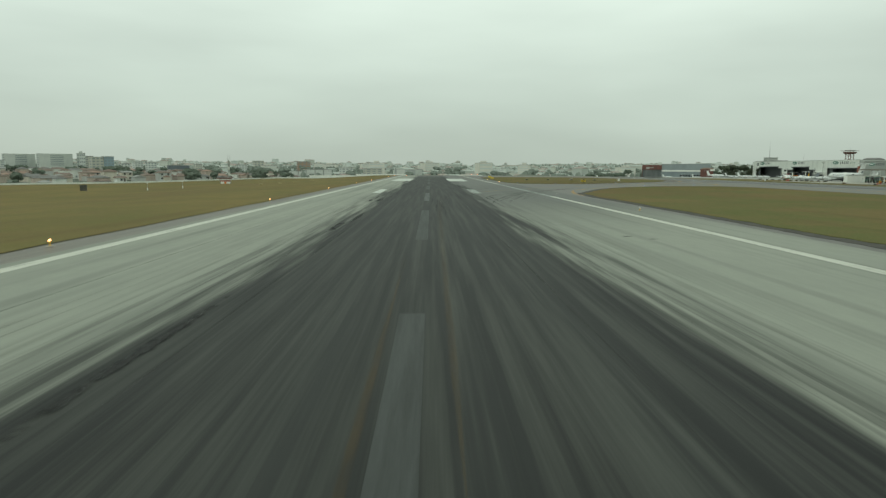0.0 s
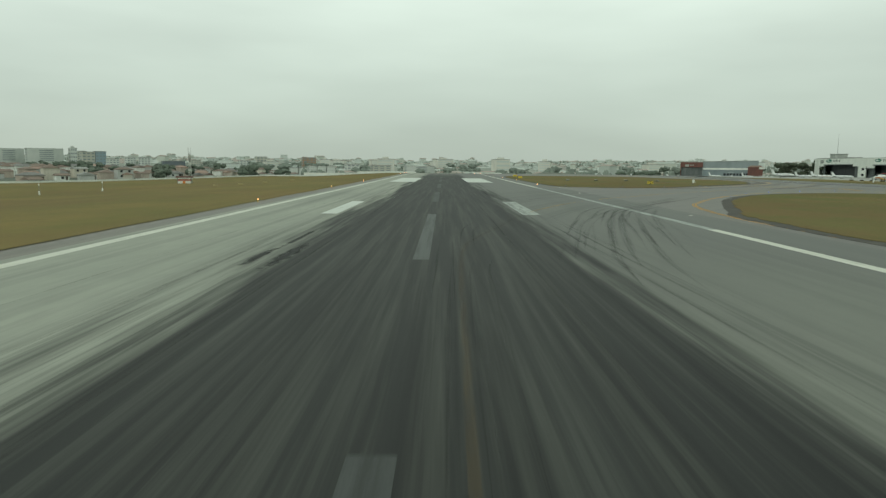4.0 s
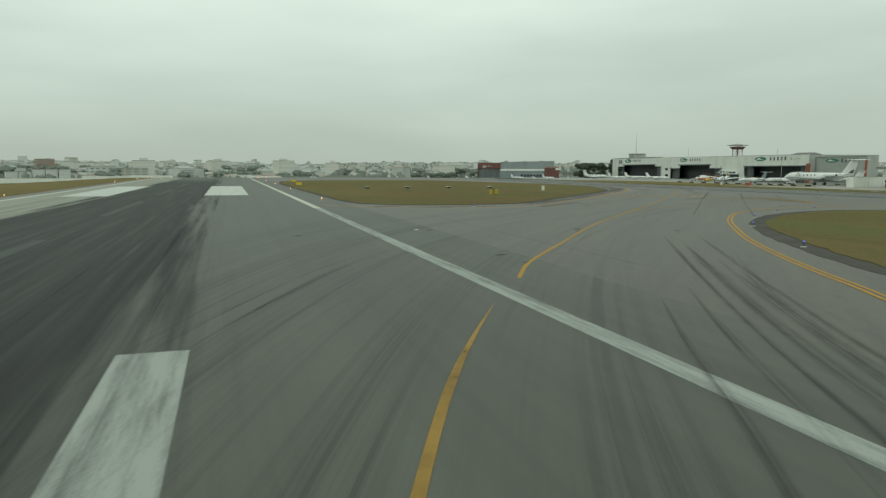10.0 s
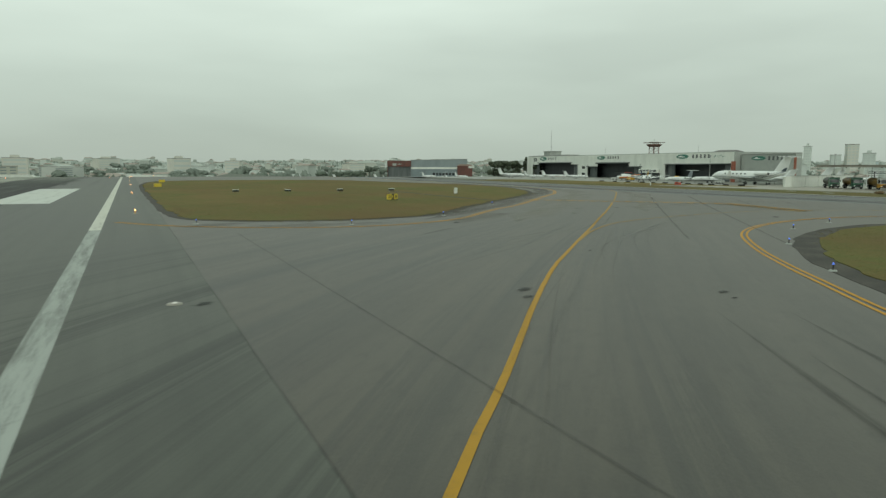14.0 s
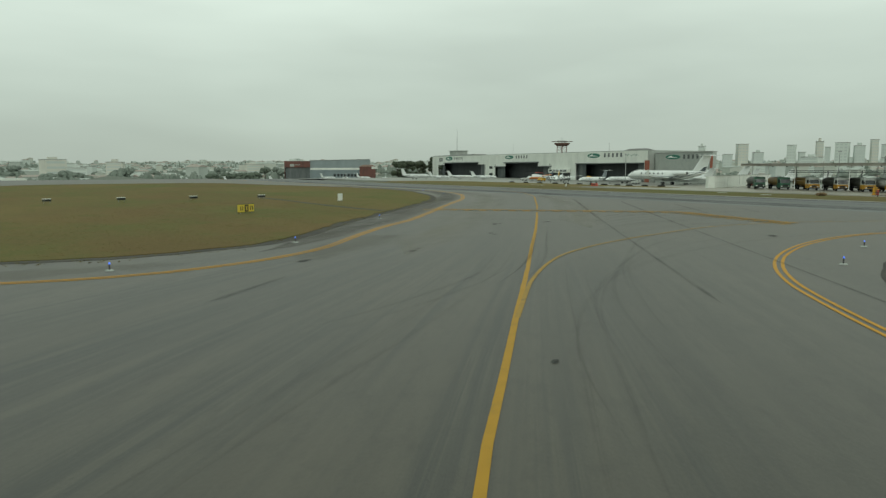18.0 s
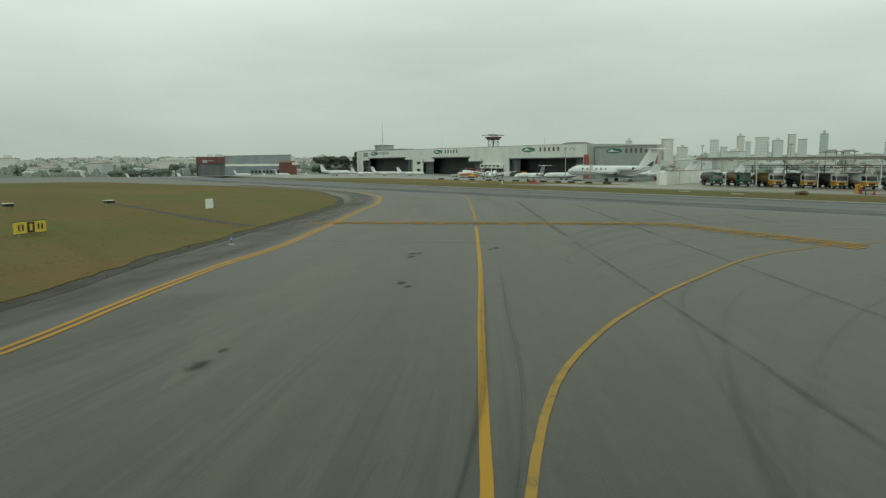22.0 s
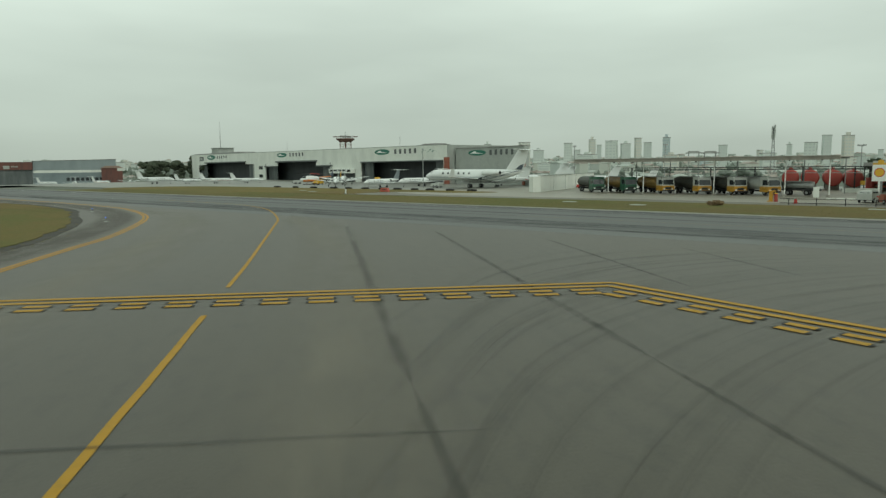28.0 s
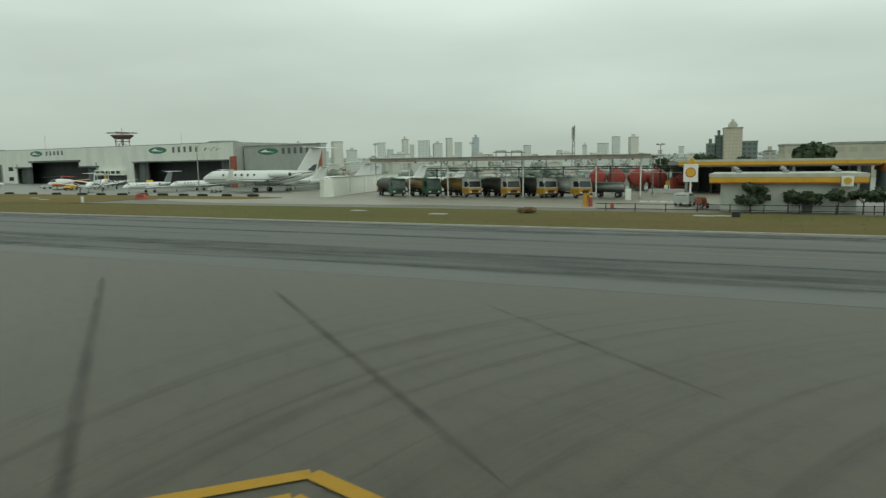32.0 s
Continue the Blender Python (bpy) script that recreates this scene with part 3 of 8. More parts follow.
yard = flat("depot_yard", outline([(171.5, 318), (171, 330), (172, 350), (170.5, 366), (171, 384), (176, 400), (188, 404), (206, 392), (222, 384), (224, 360), (223, 330), (214, 318), (190, 316)], 0.5), 0.006, M_YARD)
tagged(yard, "dusty beige concrete yard of the fuel depot", "yard", kind="structure")
apron = slab("apron", [(166.5, 330), (240, 330), (273, 575), (166.5, 575)], -0.02, M_APRON, "grey concrete parking apron before the hangars", "apron")
forecourt = slab("forecourt", [(166.5, 120), (330, 120), (330, 330), (166.5, 330)], -0.024, M_ROAD, "pale concrete yard of the fuel depot", "yard")


def sloped(name, x0, x1, y1, z, material, parent):
    """A pavement that follows the fall of the ground beyond the crest."""
    n, cols = 30, 6
    v = [(x0 + (x1 - x0) * i / (cols - 1), y, z + north_fall(120, y)) for y in [575 + (y1 - 575) * j / (n - 1) for j in range(n)] for i in range(cols)]
    f = [(j * cols + i, j * cols + i + 1, (j + 1) * cols + i + 1, (j + 1) * cols + i) for j in range(n - 1) for i in range(cols - 1)]
    return part(name, Mesh().add(v, f).data(name, material, True), None, parent)


sloped("taxiway_end", 122.6, 147.4, 790, 0.0, M_TAXI, taxiway)
sloped("apron_end", 147.4, 340, 850, -0.02, M_APRON, apron)
strip_east = flat("grass_east", outline([(147.9, -250), (166, -250), (165.6, 250), (166, 360), (164, 400), (163, 450), (159, 486), (152, 494), (147.9, 488), (147.9, 350), (147.9, 250), (147.9, 100)], 0.35, 2.0), 0.04, M_GRASS_C)
tagged(strip_east, "dry yellow-brown grass strip beside the taxiway", "grass", kind="structure")
kerb_east = part("kerb", Mesh().box(147.4, -250, -0.2, 147.95, 575, 0.05, c=0.02), M_EDGE)
tagged(kerb_east, "thin pale concrete edging along the taxiway", "kerb", kind="structure")

# islands of grass, each with a rim of bare soil
def island(name, pts, material, label, rim=2.2):
    cx, cy = sum(p[0] for p in pts) / len(pts), sum(p[1] for p in pts) / len(pts)
    wide = []
    n = len(pts)
    for i, p in enumerate(pts):
        d = (Vector(pts[(i + 1) % n]) - Vector(pts[i - 1])).normalized()
        wide.append((p[0] + d.y * rim, p[1] - d.x * rim))
    soil = flat(name + "_rim", outline(wide, 0.25), 0.012, M_EARTH)
    tagged(soil, "dark bare soil rim round the grass", "soil", kind="structure")
    g = flat(name, outline(pts, 0.6), 0.05, material)
    return tagged(g, label, "grass", kind="structure")


island_1 = island("grass_island_south", [(30.6, -200), (84, -200), (97, -60), (97, 200), (97, 262), (94, 280), (87.5, 284), (80.8, 283.2), (73.2, 280.3), (67.3, 276.5), (61, 270.8), (55.5, 264.2), (49.5, 254.8), (43.6, 243),
                                         (35, 220), (31.3, 205), (30.6, 150)], M_GRASS_B, "mown grass island of dry yellow and green", 1.6)
island_2 = island("grass_island_north", [(28.6, 330), (29.8, 317), (33.5, 312.5), (38, 310.4), (43, 309.4), (48, 310.1), (52, 311.3), (56.5, 315), (64.5, 325), (71.5, 332.5), (79.3, 341.2), (86, 348.5), (90, 353), (96, 360.6), (104, 374),
                                         (109.5, 388), (114, 402), (115, 430), (106, 470), (96, 505), (60, 512), (36, 500), (29, 460), (28.0, 400)],
                  M_GRASS_B, "wide mown grass island of dry yellow and green", 1.0)

rut = flat("drain_rut", outline([(76.6, 338.6), (75.9, 345), (75.7, 357), (75.9, 370), (75.5, 384), (74.9, 384), (75.0, 370), (74.8, 357), (75.0, 345), (75.9, 338.4)], 0.3, 0.8), 0.06, M_EARTH)
tagged(rut, "dark sunken drain line across the grass", "drain", kind="structure")

def inside(pts, x, y):
    hit = False
    for (x0, y0), (x1, y1) in zip(pts, pts[1:] + pts[:1]):
        if (y0 > y) != (y1 > y) and x < (x1 - x0) * (y - y0) / (y1 - y0) + x0:
            hit = not hit
    return hit


def tuft_material():
    m, n, l, b, co = surface("grass blades", 0.9, 0.1)
    geo = n.new("ShaderNodeNewGeometry")
    c = mix_node(n, l, geo.outputs["Random Per Island"], (0.13, 0.125, 0.045), (0.175, 0.138, 0.056))
    l.new(c, b.inputs["Base Color"])
    return m


def tufts(pts, box, count, seed, label):
    """Uneven blades standing out of the mown grass, where the camera passes nearest."""
    rng = random.Random(seed)
    m = Mesh()
    x0, y0, x1, y1 = box
    for i in range(count):
        x, y = rng.uniform(x0, x1), rng.uniform(y0, y1)
        if noise.noise((x * 0.25, y * 0.25, seed)) + 0.35 * noise.noise((x, y, seed)) < rng.uniform(-0.7, 0.35) or not inside(pts, x, y):
            continue
        rim = min(x - x0, x1 - x, y - y0, y1 - y) / 14
        if rng.random() > rim:
            continue
        h, low = rng.uniform(0.01, 0.035), west_fall(x)
        for k in range(3):
            a = rng.uniform(0, 6.28)
            p, q = x + rng.uniform(-0.12, 0.12), y + rng.uniform(-0.12, 0.12)
            w = rng.uniform(0.03, 0.08)
            m.add([(p - w * math.cos(a), q - w * math.sin(a), 0.03 + low), (p + w * math.cos(a), q + w * math.sin(a), 0.03 + low), (p + rng.uniform(-0.06, 0.06), q + rng.uniform(-0.06, 0.06), 0.05 + h + low)], [(0, 1, 2)])
    ob = part("grass_tufts", m, M_TUFT)
    return tagged(ob, label, "grass", kind="stuff")


M_TUFT = tuft_material()
tufts([(28.6, 330), (29.5, 315), (35, 308.5), (43, 306.8), (51, 308.5), (63, 321), (78.5, 338.5), (92, 352.5), (99, 361), (105, 374), (60, 374)], (14, 294, 120, 378), 26000, 3, "uneven dry and green blades on the island")
tufts([(97, 262), (94, 281), (86, 285.5), (76, 283), (69, 278.5), (60, 270), (52.5, 259), (43, 241), (60, 236), (97, 236)], (30, 230, 112, 300), 18000, 5, "uneven blades on the grass by the branch")
tufts([(148.2, 250), (165.4, 250), (165.4, 440), (148.2, 440)], (134, 240, 180, 450), 18000, 9, "uneven dry blades on the strip by the taxiway")

# ---- painted markings ----
def bar(x0, y0, x1, y1, z):
    ny = max(1, int(abs(y1 - y0) / 2))
    m = Mesh()
    v = [(x, y0 + (y1 - y0) * j / ny, z) for j in range(ny + 1) for x in (x0, x1)]
    return m.add(v, [(2 * j, 2 * j + 1, 2 * j + 3, 2 * j + 2) for j in range(ny)])


part("side_stripe", bar(-22.5, -220, -21.6, 604, 0.006), M_WHITE, runway, "worn white side stripe")
part("side_stripe", bar(21.6, -220, 22.5, 196, 0.006), M_WHITE, runway)
part("side_stripe", bar(21.6, 196, 22.5, 306, 0.006), M_WHITE_SCUFF, runway, "scuffed grey-white side stripe")
part("side_stripe", bar(21.6, 306, 22.5, 604, 0.006), M_WHITE, runway)
for y in (-4.3, 55.9, 116.1, 176.3, 236.5, 296.7, 357, 417):
    part("centre_dash", bar(-2.05, y, -1.15, y + 35, 0.006), M_WHITE_WORN if y == 176.3 else M_WHITE_DIM, runway, "rubber-covered white centre line dash")
part("touchdown_mark", bar(-13.3, 210.8, -11.6, 235.8, 0.006), M_WHITE_AIM, runway)
part("touchdown_mark", bar(8.0, 211.4, 9.9, 237.6, 0.006), M_WHITE_SCUFF, runway, "scuffed white touchdown bar")
part("aiming_mark", bar(-17.4, 352, -9.6, 420, 0.006), M_WHITE_AIM, runway)
part("aiming_mark", bar(6.8, 352, 14.8, 420, 0.006), M_WHITE_AIM, runway)

CENTRE = smooth_line([(-0.4, 76), (-0.1, 120), (0.3, 160), (0.8, 180), (2.0, 188), (4.1, 196), (5.3, 201), (7.6, 210.3), (10.3, 218.5), (12.3, 223.8), (16.2, 233), (20.9, 241.8), (23.1, 245.1), (26, 250.3), (28.4, 253.8), (30.6, 256.7), (32.9, 259.6), (35.3, 262.85), (39.7, 268.65),
                      (44.6, 274.8), (48.1, 278.8), (54, 285.5), (59.7, 291.9), (67.6, 300.9), (75.3, 309.6), (82.2, 317.6), (86, 322.0), (90.0, 326.7)])
CENTRE_B = smooth_line([(93.7, 331.0), (98.8, 337.0), (105.4, 345.0), (113.4, 354.7), (118.2, 360.6), (121.9, 366.0), (125.5, 371.6), (128.7, 377.4), (131.1, 383.4), (133.2, 392), (134.6, 415)])
BRANCH = smooth_line([(53, 284.3), (56, 287.5), (57.9, 289.5), (59.6, 291.1), (62.1, 293.3), (65.1, 295.6), (67.9, 297.2), (71.7, 298.9), (76.9, 300.6), (82.5, 302.0), (88.3, 303.3), (93.4, 303.5), (100, 302.4), (106, 300), (114, 295), (124, 283), (131, 268), (134.6, 250)])
LEFT = smooth_line([(23.5, 314), (27.5, 308.6), (32.8, 304.6), (38.5, 302.1), (42.5, 301.5), (45, 301.7), (48.1, 302.6), (51.2, 304.0), (54.4, 306.2), (56.9, 308.7), (60.7, 313.2), (66.2, 319.2), (71.9, 324.6), (79.7, 333.5), (87.5, 342.8), (96.0, 352.7), (101.0, 358.4), (108.8, 369.6), (113.5, 378), (117.1, 387.8), (119.6, 398.4), (120.8, 415), (121.2, 440), (121.6, 600)])
RIGHT = smooth_line([(29.2, 190), (30, 212), (33.6, 231.5), (37.8, 241), (42.3, 249.6), (47.8, 258.6), (53.4, 266.4), (56.9, 271.1), (60.8, 275.9), (65.7, 281.2), (69.1, 284.3), (73.1, 287.1), (77.8, 289.5), (84, 291.6), (90.7, 292.7), (96.4, 292.4), (102, 290), (108, 284), (111.5, 274), (112.5, 250), (112.5, 120)])
HOLD = [Vector((83.0, 338.9)), Vector((104.5, 318.3)), Vector((101.8, 308.7)), Vector((98.4, 296.6))]
def cut(line, y0, y1):
    return [p for p in line if y0 <= p.y <= y1]


part("lead_off_line", coated(film_band(cut(CENTRE, 70, 216), 0.26, 0.009), M_GHOST), M_GHOST, runway, "barely visible yellow lead-off line")
part("lead_off_line", coated(film_band([Vector((-2.4, y)) for y in range(40, 112, 4)], 0.24, 0.009, 0, 3), M_GHOST), M_GHOST, runway)
part("lead_off_line", coated(film_band(cut(CENTRE, 213, 242.4), 0.3, 0.0092), M_GHOST_B), M_GHOST_B, runway, "worn yellow lead-off line")
part("centre_line", ribbon(cut(CENTRE, 245.2, 400), 0.22, 0.009, wobble=0.025), M_YELLOW, exit_area, "worn yellow taxiway centre line")
part("centre_line", ribbon(CENTRE_B, 0.2, 0.009, wobble=0.02), M_YELLOW, exit_area)
part("branch_line", ribbon(cut(BRANCH[:38], 0, 400), 0.19, 0.012, wobble=0.02), M_YELLOW_MID, exit_area, "curved yellow branch line")
part("branch_line", ribbon(BRANCH[37:], 0.18, 0.012), M_YELLOW_OLD, exit_area, "faded yellow branch line")
for side in (-0.19, 0.19):
    part("edge_line", ribbon(LEFT, 0.2, 0.009, side, wobble=0.02), M_YELLOW_FRESH, exit_area, "double yellow taxiway edge line")
    part("edge_line", ribbon(RIGHT, 0.17, 0.009, side, wobble=0.015), M_YELLOW_FRESH, exit_area)
part("centre_line", ribbon([Vector((135.3, y)) for y in range(344, 576, 4)], 0.2, 0.006), M_YELLOW_GHOST, taxiway, "rubbed-out yellow centre line")
part("centre_line", ribbon([Vector((135.3, y)) for y in range(-248, 348, 4)], 0.17, 0.006, wobble=0.02), M_YELLOW_PALE, taxiway, "pale worn yellow centre line")
for x, w in ((128.6, 5.6), (126.2, 2.2), (131.2, 1.6), (138.6, 1.5), (144.4, 4.4), (146.2, 1.6)):
    part("wheel_track", coated(film_band([Vector((x + 0.25 * math.sin(y * 0.031 + x), y)) for y in range(-200, 580, 10)], w, 0.0075 + 0.0002 * (x - 126), 0, x), M_TRACK), M_TRACK, taxiway, "broad dark rubber-stained wheel track")


M_SIDE_DIRT = film_material("dark dirty shoulder", (0.08, 0.066, 0.044), 0.1, 0.6, 0.5, 2.0, 0.06, 0.6)
M_TAN_DUST = film_material("tan pavement dust", (0.33, 0.3, 0.235), 0.25, 0.75, 0.42, 2.0, 0.05, 0.9)
edge = [p for p in LEFT if p.x > 52 and p.y < 450]
side_line = []
for i, p in enumerate(edge):
    d = (edge[min(i + 1, len(edge) - 1)] - edge[max(i - 1, 0)]).normalized()
    side_line.append(p + Vector((-d.y, d.x)) * 2.7)
part("shoulder_dirt", coated(film_band(side_line, 4.8, 0.0085), M_SIDE_DIRT), M_SIDE_DIRT, exit_area, "dark dirty shoulder beside the grass")
part("pavement_dust", coated(film_band(smooth_line([(58, 301), (68, 313), (79, 325), (93, 341), (106, 357), (115, 373), (119, 390)]), 7.0, 0.0088), M_TAN_DUST), M_TAN_DUST, exit_area, "pale tan dust on the pavement")
part("pavement_dust", coated(film_band(smooth_line([(80, 308), (92, 322), (104, 336), (116, 352), (124, 366)]), 6.0, 0.0089), M_TAN_DUST), M_TAN_DUST, exit_area)


def hold_lines():
    """Two solid and two dashed yellow bars before the parallel taxiway, mitred where they bend."""
    legs = [(HOLD[0], HOLD[1]), (HOLD[1], HOLD[2] * 1.0 + (HOLD[3] - HOLD[2]) * 0.6)]
    for leg, (a, b) in enumerate(legs):
        d = (b - a).normalized()
        s = Vector((d.y, -d.x))
        long = (b - a).length
        for k in range(2):
            cutback = 0.73 * k * 0.6
            lo, hi = (cutback, long) if leg else (0.0, long - cutback)
            pts = [a + d * (lo + (hi - lo) * i / 12) + s * (0.73 * k) for i in range(13)]
            part("hold_line", ribbon(pts, 0.34, 0.0205 + 0.0016 * leg + 0.0008 * k, wobble=0.02), M_YELLOW, exit_area, "solid yellow holding line")
        for i in range(int((long - 1.5) / 1.76) + 1):
            start = 1.45 + 1.76 * i if leg else long - 2.31 - 1.76 * i
            for k in (2, 3):
                p = a + d * (start + 0.06 * (k - 2)) + s * (0.73 * k)
                z = 0.0205 + 0.0016 * leg + 0.0004 * (k - 2)
                part("hold_dash", ribbon([p, p + d * 0.48, p + d * 0.96], 0.36, z), M_YELLOW, exit_area)
                q = p - d * 0.11 + s * 0.02
                part("paint_mask", ribbon([q, q + d * 0.59, q + d * 1.18], 0.32, z - 0.0035), M_MASK, exit_area, "black paint patch behind the dash")


hold_lines()


# ---- tyre marks, stains and joints on the exit ----
def tyre_marks():
    rng = random.Random(7)
    count = [0]

    def mark(line, width, material, off=0.0, taper=7):
        count[0] += 1
        if len(line) > 8:
            mid = line[len(line) // 2]
            part("tyre_mark", coated(film_band(line, width, 0.0125 + 0.00012 * (count[0] % 40), off, count[0] % 50, taper), material), material, exit_area if mid.x > 27.6 else runway)

    def swept(late):
        out = []
        for p in CENTRE[14:]:
            k = min(1.0, max(0.0, p.x / 66))
            k = k * k * (3 - 2 * k)
            out.append(Vector((p.x, p.y + late * (1 - k))))
        return out

    # single wheel tracks in pairs
    for i in range(16):
        pts = swept(-8 + 3.4 * i)
        side = rng.uniform(-3, 3)
        a = rng.randint(0, len(pts) - 30)
        b = min(len(pts) - 1, a + rng.randint(14, 28))
        for off in (0.0, 0.9):
            mark(pts[a:b], rng.uniform(0.3, 0.5), M_SKID_FAINT if i % 3 else M_SKID, side + off)
    # sharper turns to the right
    for i in range(9):
        x0 = 9 + 1.3 * i + rng.uniform(-0.4, 0.4)
        line = smooth_line([(x0 - 3.2, 176 + i), (x0 - 0.6, 188 + i), (x0 + 2.2, 200 + i * 1.3), (x0 + 7.5, 214 + i * 1.6), (x0 + 16, 229 + i * 1.9), (x0 + 27, 243 + i * 2.2)])
        mark(line[: rng.randint(22, len(line))], rng.uniform(0.4, 0.8), M_SKID if i % 2 else M_SKID_FAINT)
    # the strongest turn-off marks, one pair behind another
    turn = smooth_line([(8.2, 168), (9.3, 176), (10.9, 184), (14.1, 198), (19.3, 217.5), (24.2, 227.6), (28.4, 235.5), (36, 248.6), (44.6, 263)])
    for k, (off, w, a, b) in enumerate(((0.0, 0.55, 0, 62), (-0.9, 0.5, 4, 56), (1.9, 0.4, 8, 50), (-2.6, 0.45, 0, 44), (3.3, 0.35, 14, 48), (-4.2, 0.5, 6, 40), (0.9, 0.3, 20, 66), (-1.7, 0.3, 26, 68))):
        mark(turn[a:b], 1.6 * w, M_SKID_DARK if k % 3 < 2 else M_SKID, off)
    for i in range(4):
        dx = -4.5 + 3.2 * i
        line = smooth_line([(48 + dx, 272 + dx), (57 + dx, 284 + dx * 0.7), (67 + dx * 0.6, 292 + dx * 0.5), (80, 297.5 + dx * 0.7), (95, 298 + dx * 0.9), (108, 294 + dx)])
        mark(line[rng.randint(0, 8): rng.randint(26, len(line))], 0.6, M_SKID_FAINT)
    # faint arcs of wheels that turn south onto the taxiway
    for i in range(34):
        a = -9 + 0.75 * i + rng.uniform(-0.5, 0.5)
        line = smooth_line([(76 + a, 306 + 0.9 * a), (90 + a, 312 + 0.85 * a), (104 + 0.8 * a, 311 + 0.8 * a), (116 + 0.5 * a, 303 + 0.8 * a), (124 + 0.3 * a, 288 + 0.7 * a), (128 + 0.2 * a, 266 + 0.6 * a)])
        k = rng.randint(0, 18)
        mark([p for p in line[k: k + rng.randint(18, 34)] if p.x < 121], rng.uniform(0.4, 1.3), M_SKID_FAINT)
    # long streaks of rubber, frayed at both sides of the touchdown zone
    for i in range(14):
        side = -1 if i % 2 else 1
        x = -0.6 + side * (8.0 + 0.26 * i)
        y = rng.uniform(20, 330)
        line = [Vector((x + 0.006 * side * k * k * 0.05, y + 3.0 * k)) for k in range(rng.randint(12, 30))]
        mark(line, rng.uniform(0.25, 0.8), M_SKID, 0, 5)
    for x, y, n in ((-14.6, 74, 11), (-13.9, 70, 12), (-16.2, 66, 9), (12.4, 118, 6), (13.3, 121, 5)):
        mark([Vector((x + 0.006 * k, y + 3.0 * k)) for k in range(n)], 0.4, M_SKID)


def stain(name, x, y, a, b, turn, z, material):
    """A flat oval with a round map, for stains that thin out to the rim."""
    n, v, uv = 16, [(x, y, z)], [(0.0, 0.0)]
    for k in range(n):
        w = 2 * math.pi * k / n
        p, q = a * math.cos(w), b * math.sin(w)
        v.append((x + p * math.cos(turn) - q * math.sin(turn), y + p * math.sin(turn) + q * math.cos(turn), z))
        uv.append((math.cos(w), math.sin(w)))
    me = bpy.data.meshes.new(name)
    me.from_pydata(v, [], [(0, 1 + k, 1 + (k + 1) % n) for k in range(n)])
    layer = me.uv_layers.new(name="round")
    for loop in me.loops:
        layer.data[loop.index].uv = uv[loop.vertex_index]
    part(name, coated(me, material), material, exit_area if x > 27.6 else runway)


def stains():
    rng = random.Random(3)
    for x, y, r in ((26.5, 254.9, 0.7), (26.6, 251.6, 0.5), (15.9, 269.8, 0.8), (39.6, 269.6, 0.9), (38.9, 268.2, 0.6), (46.9, 265.8, 0.6), (46.2, 264.6, 0.4), (27.0, 271.8, 0.8), (76.2, 316.4, 0.7), (75.4, 315.4, 0.6), (70.3, 309.1, 0.7),
                    (70.0, 308.2, 0.5), (81.6, 315.3, 0.8), (80.9, 315.0, 0.5), (59.4, 302.5, 0.7), (60.4, 303.5, 0.4), (52.1, 301.9, 0.9), (76.7, 316.3, 0.5), (86.7, 295.8, 1.2), (50.5, 279.6, 0.35), (14.2, 119, 0.9), (15.6, 117, 0.7), (-18.5, 92, 0.8)):
        stain("oil_stain", x, y, 0.85 * r, 0.42 * r, rng.uniform(0.3, 0.9), 0.0182, M_OIL)
    for x, y, a, b in ((-9.2, 178, 0.9, 4.5), (-10.6, 177, 0.7, 3.0), (-9.2, 127.5, 0.8, 4.0), (-8.6, 139, 0.5, 5.0), (-9.0, 86, 0.5, 5.0), (-10.4, 187, 0.5, 5.0)):
        stain("rubber_patch", x, y, 0.6 * a, 1.7 * b, 0.0, 0.0176, M_RUBBER_PATCH)
    for x, y, a, b, turn in ((40, 304.5, 9, 2.2, 0.0), (58, 308, 10, 2.6, 0.75), (32, 308, 5, 2.0, 0.4)):
        stain("dust_patch", x, y, a, b, turn, 0.0108, M_DUST)
    for a, b, w in (((88.9, 315.8), (118.0, 350.4), 0.6), ((94.4, 312.2), (118.0, 340.0), 0.5), ((105.3, 315.1), (118.2, 330.1), 0.4), ((110.8, 312.0), (118.4, 320.6), 0.36), ((73.5, 327), (88, 312.6), 0.3),
                    ((61, 282), (88.9, 315.8), 0.35), ((65, 277), (94.4, 312.2), 0.3), ((32.1, 248), (32.1, 300), 0.16), ((44.5, 292.6), (49.5, 297.2), 0.5)):
        a, b = Vector(a), Vector(b)
        n = max(10, int((b - a).length))
        part("sealed_joint", coated(film_band([a + (b - a) * i / n for i in range(n + 1)], w, 0.0118, 0, w * 20, 2), M_TAR), M_TAR, exit_area)
    # slab joints of the runway
    for k, x in enumerate((-16.2, -8.0, 4.2)):
        part("slab_joint", coated(film_band([Vector((x + 0.04 * noise.noise((x, y * 0.05, 0)), y)) for y in range(-200, 500, 5)], 0.2, 0.004, 0, k + 3, 2), M_TAR_FAINT), M_TAR_FAINT, runway)
    part("slab_joint", coated(film_band([Vector((27.6, y)) for y in range(-200, 500, 5)], 0.16, 0.0042, 0, 9, 2), M_TAR_FAINT), M_TAR_FAINT, runway)


tyre_marks()
stains()

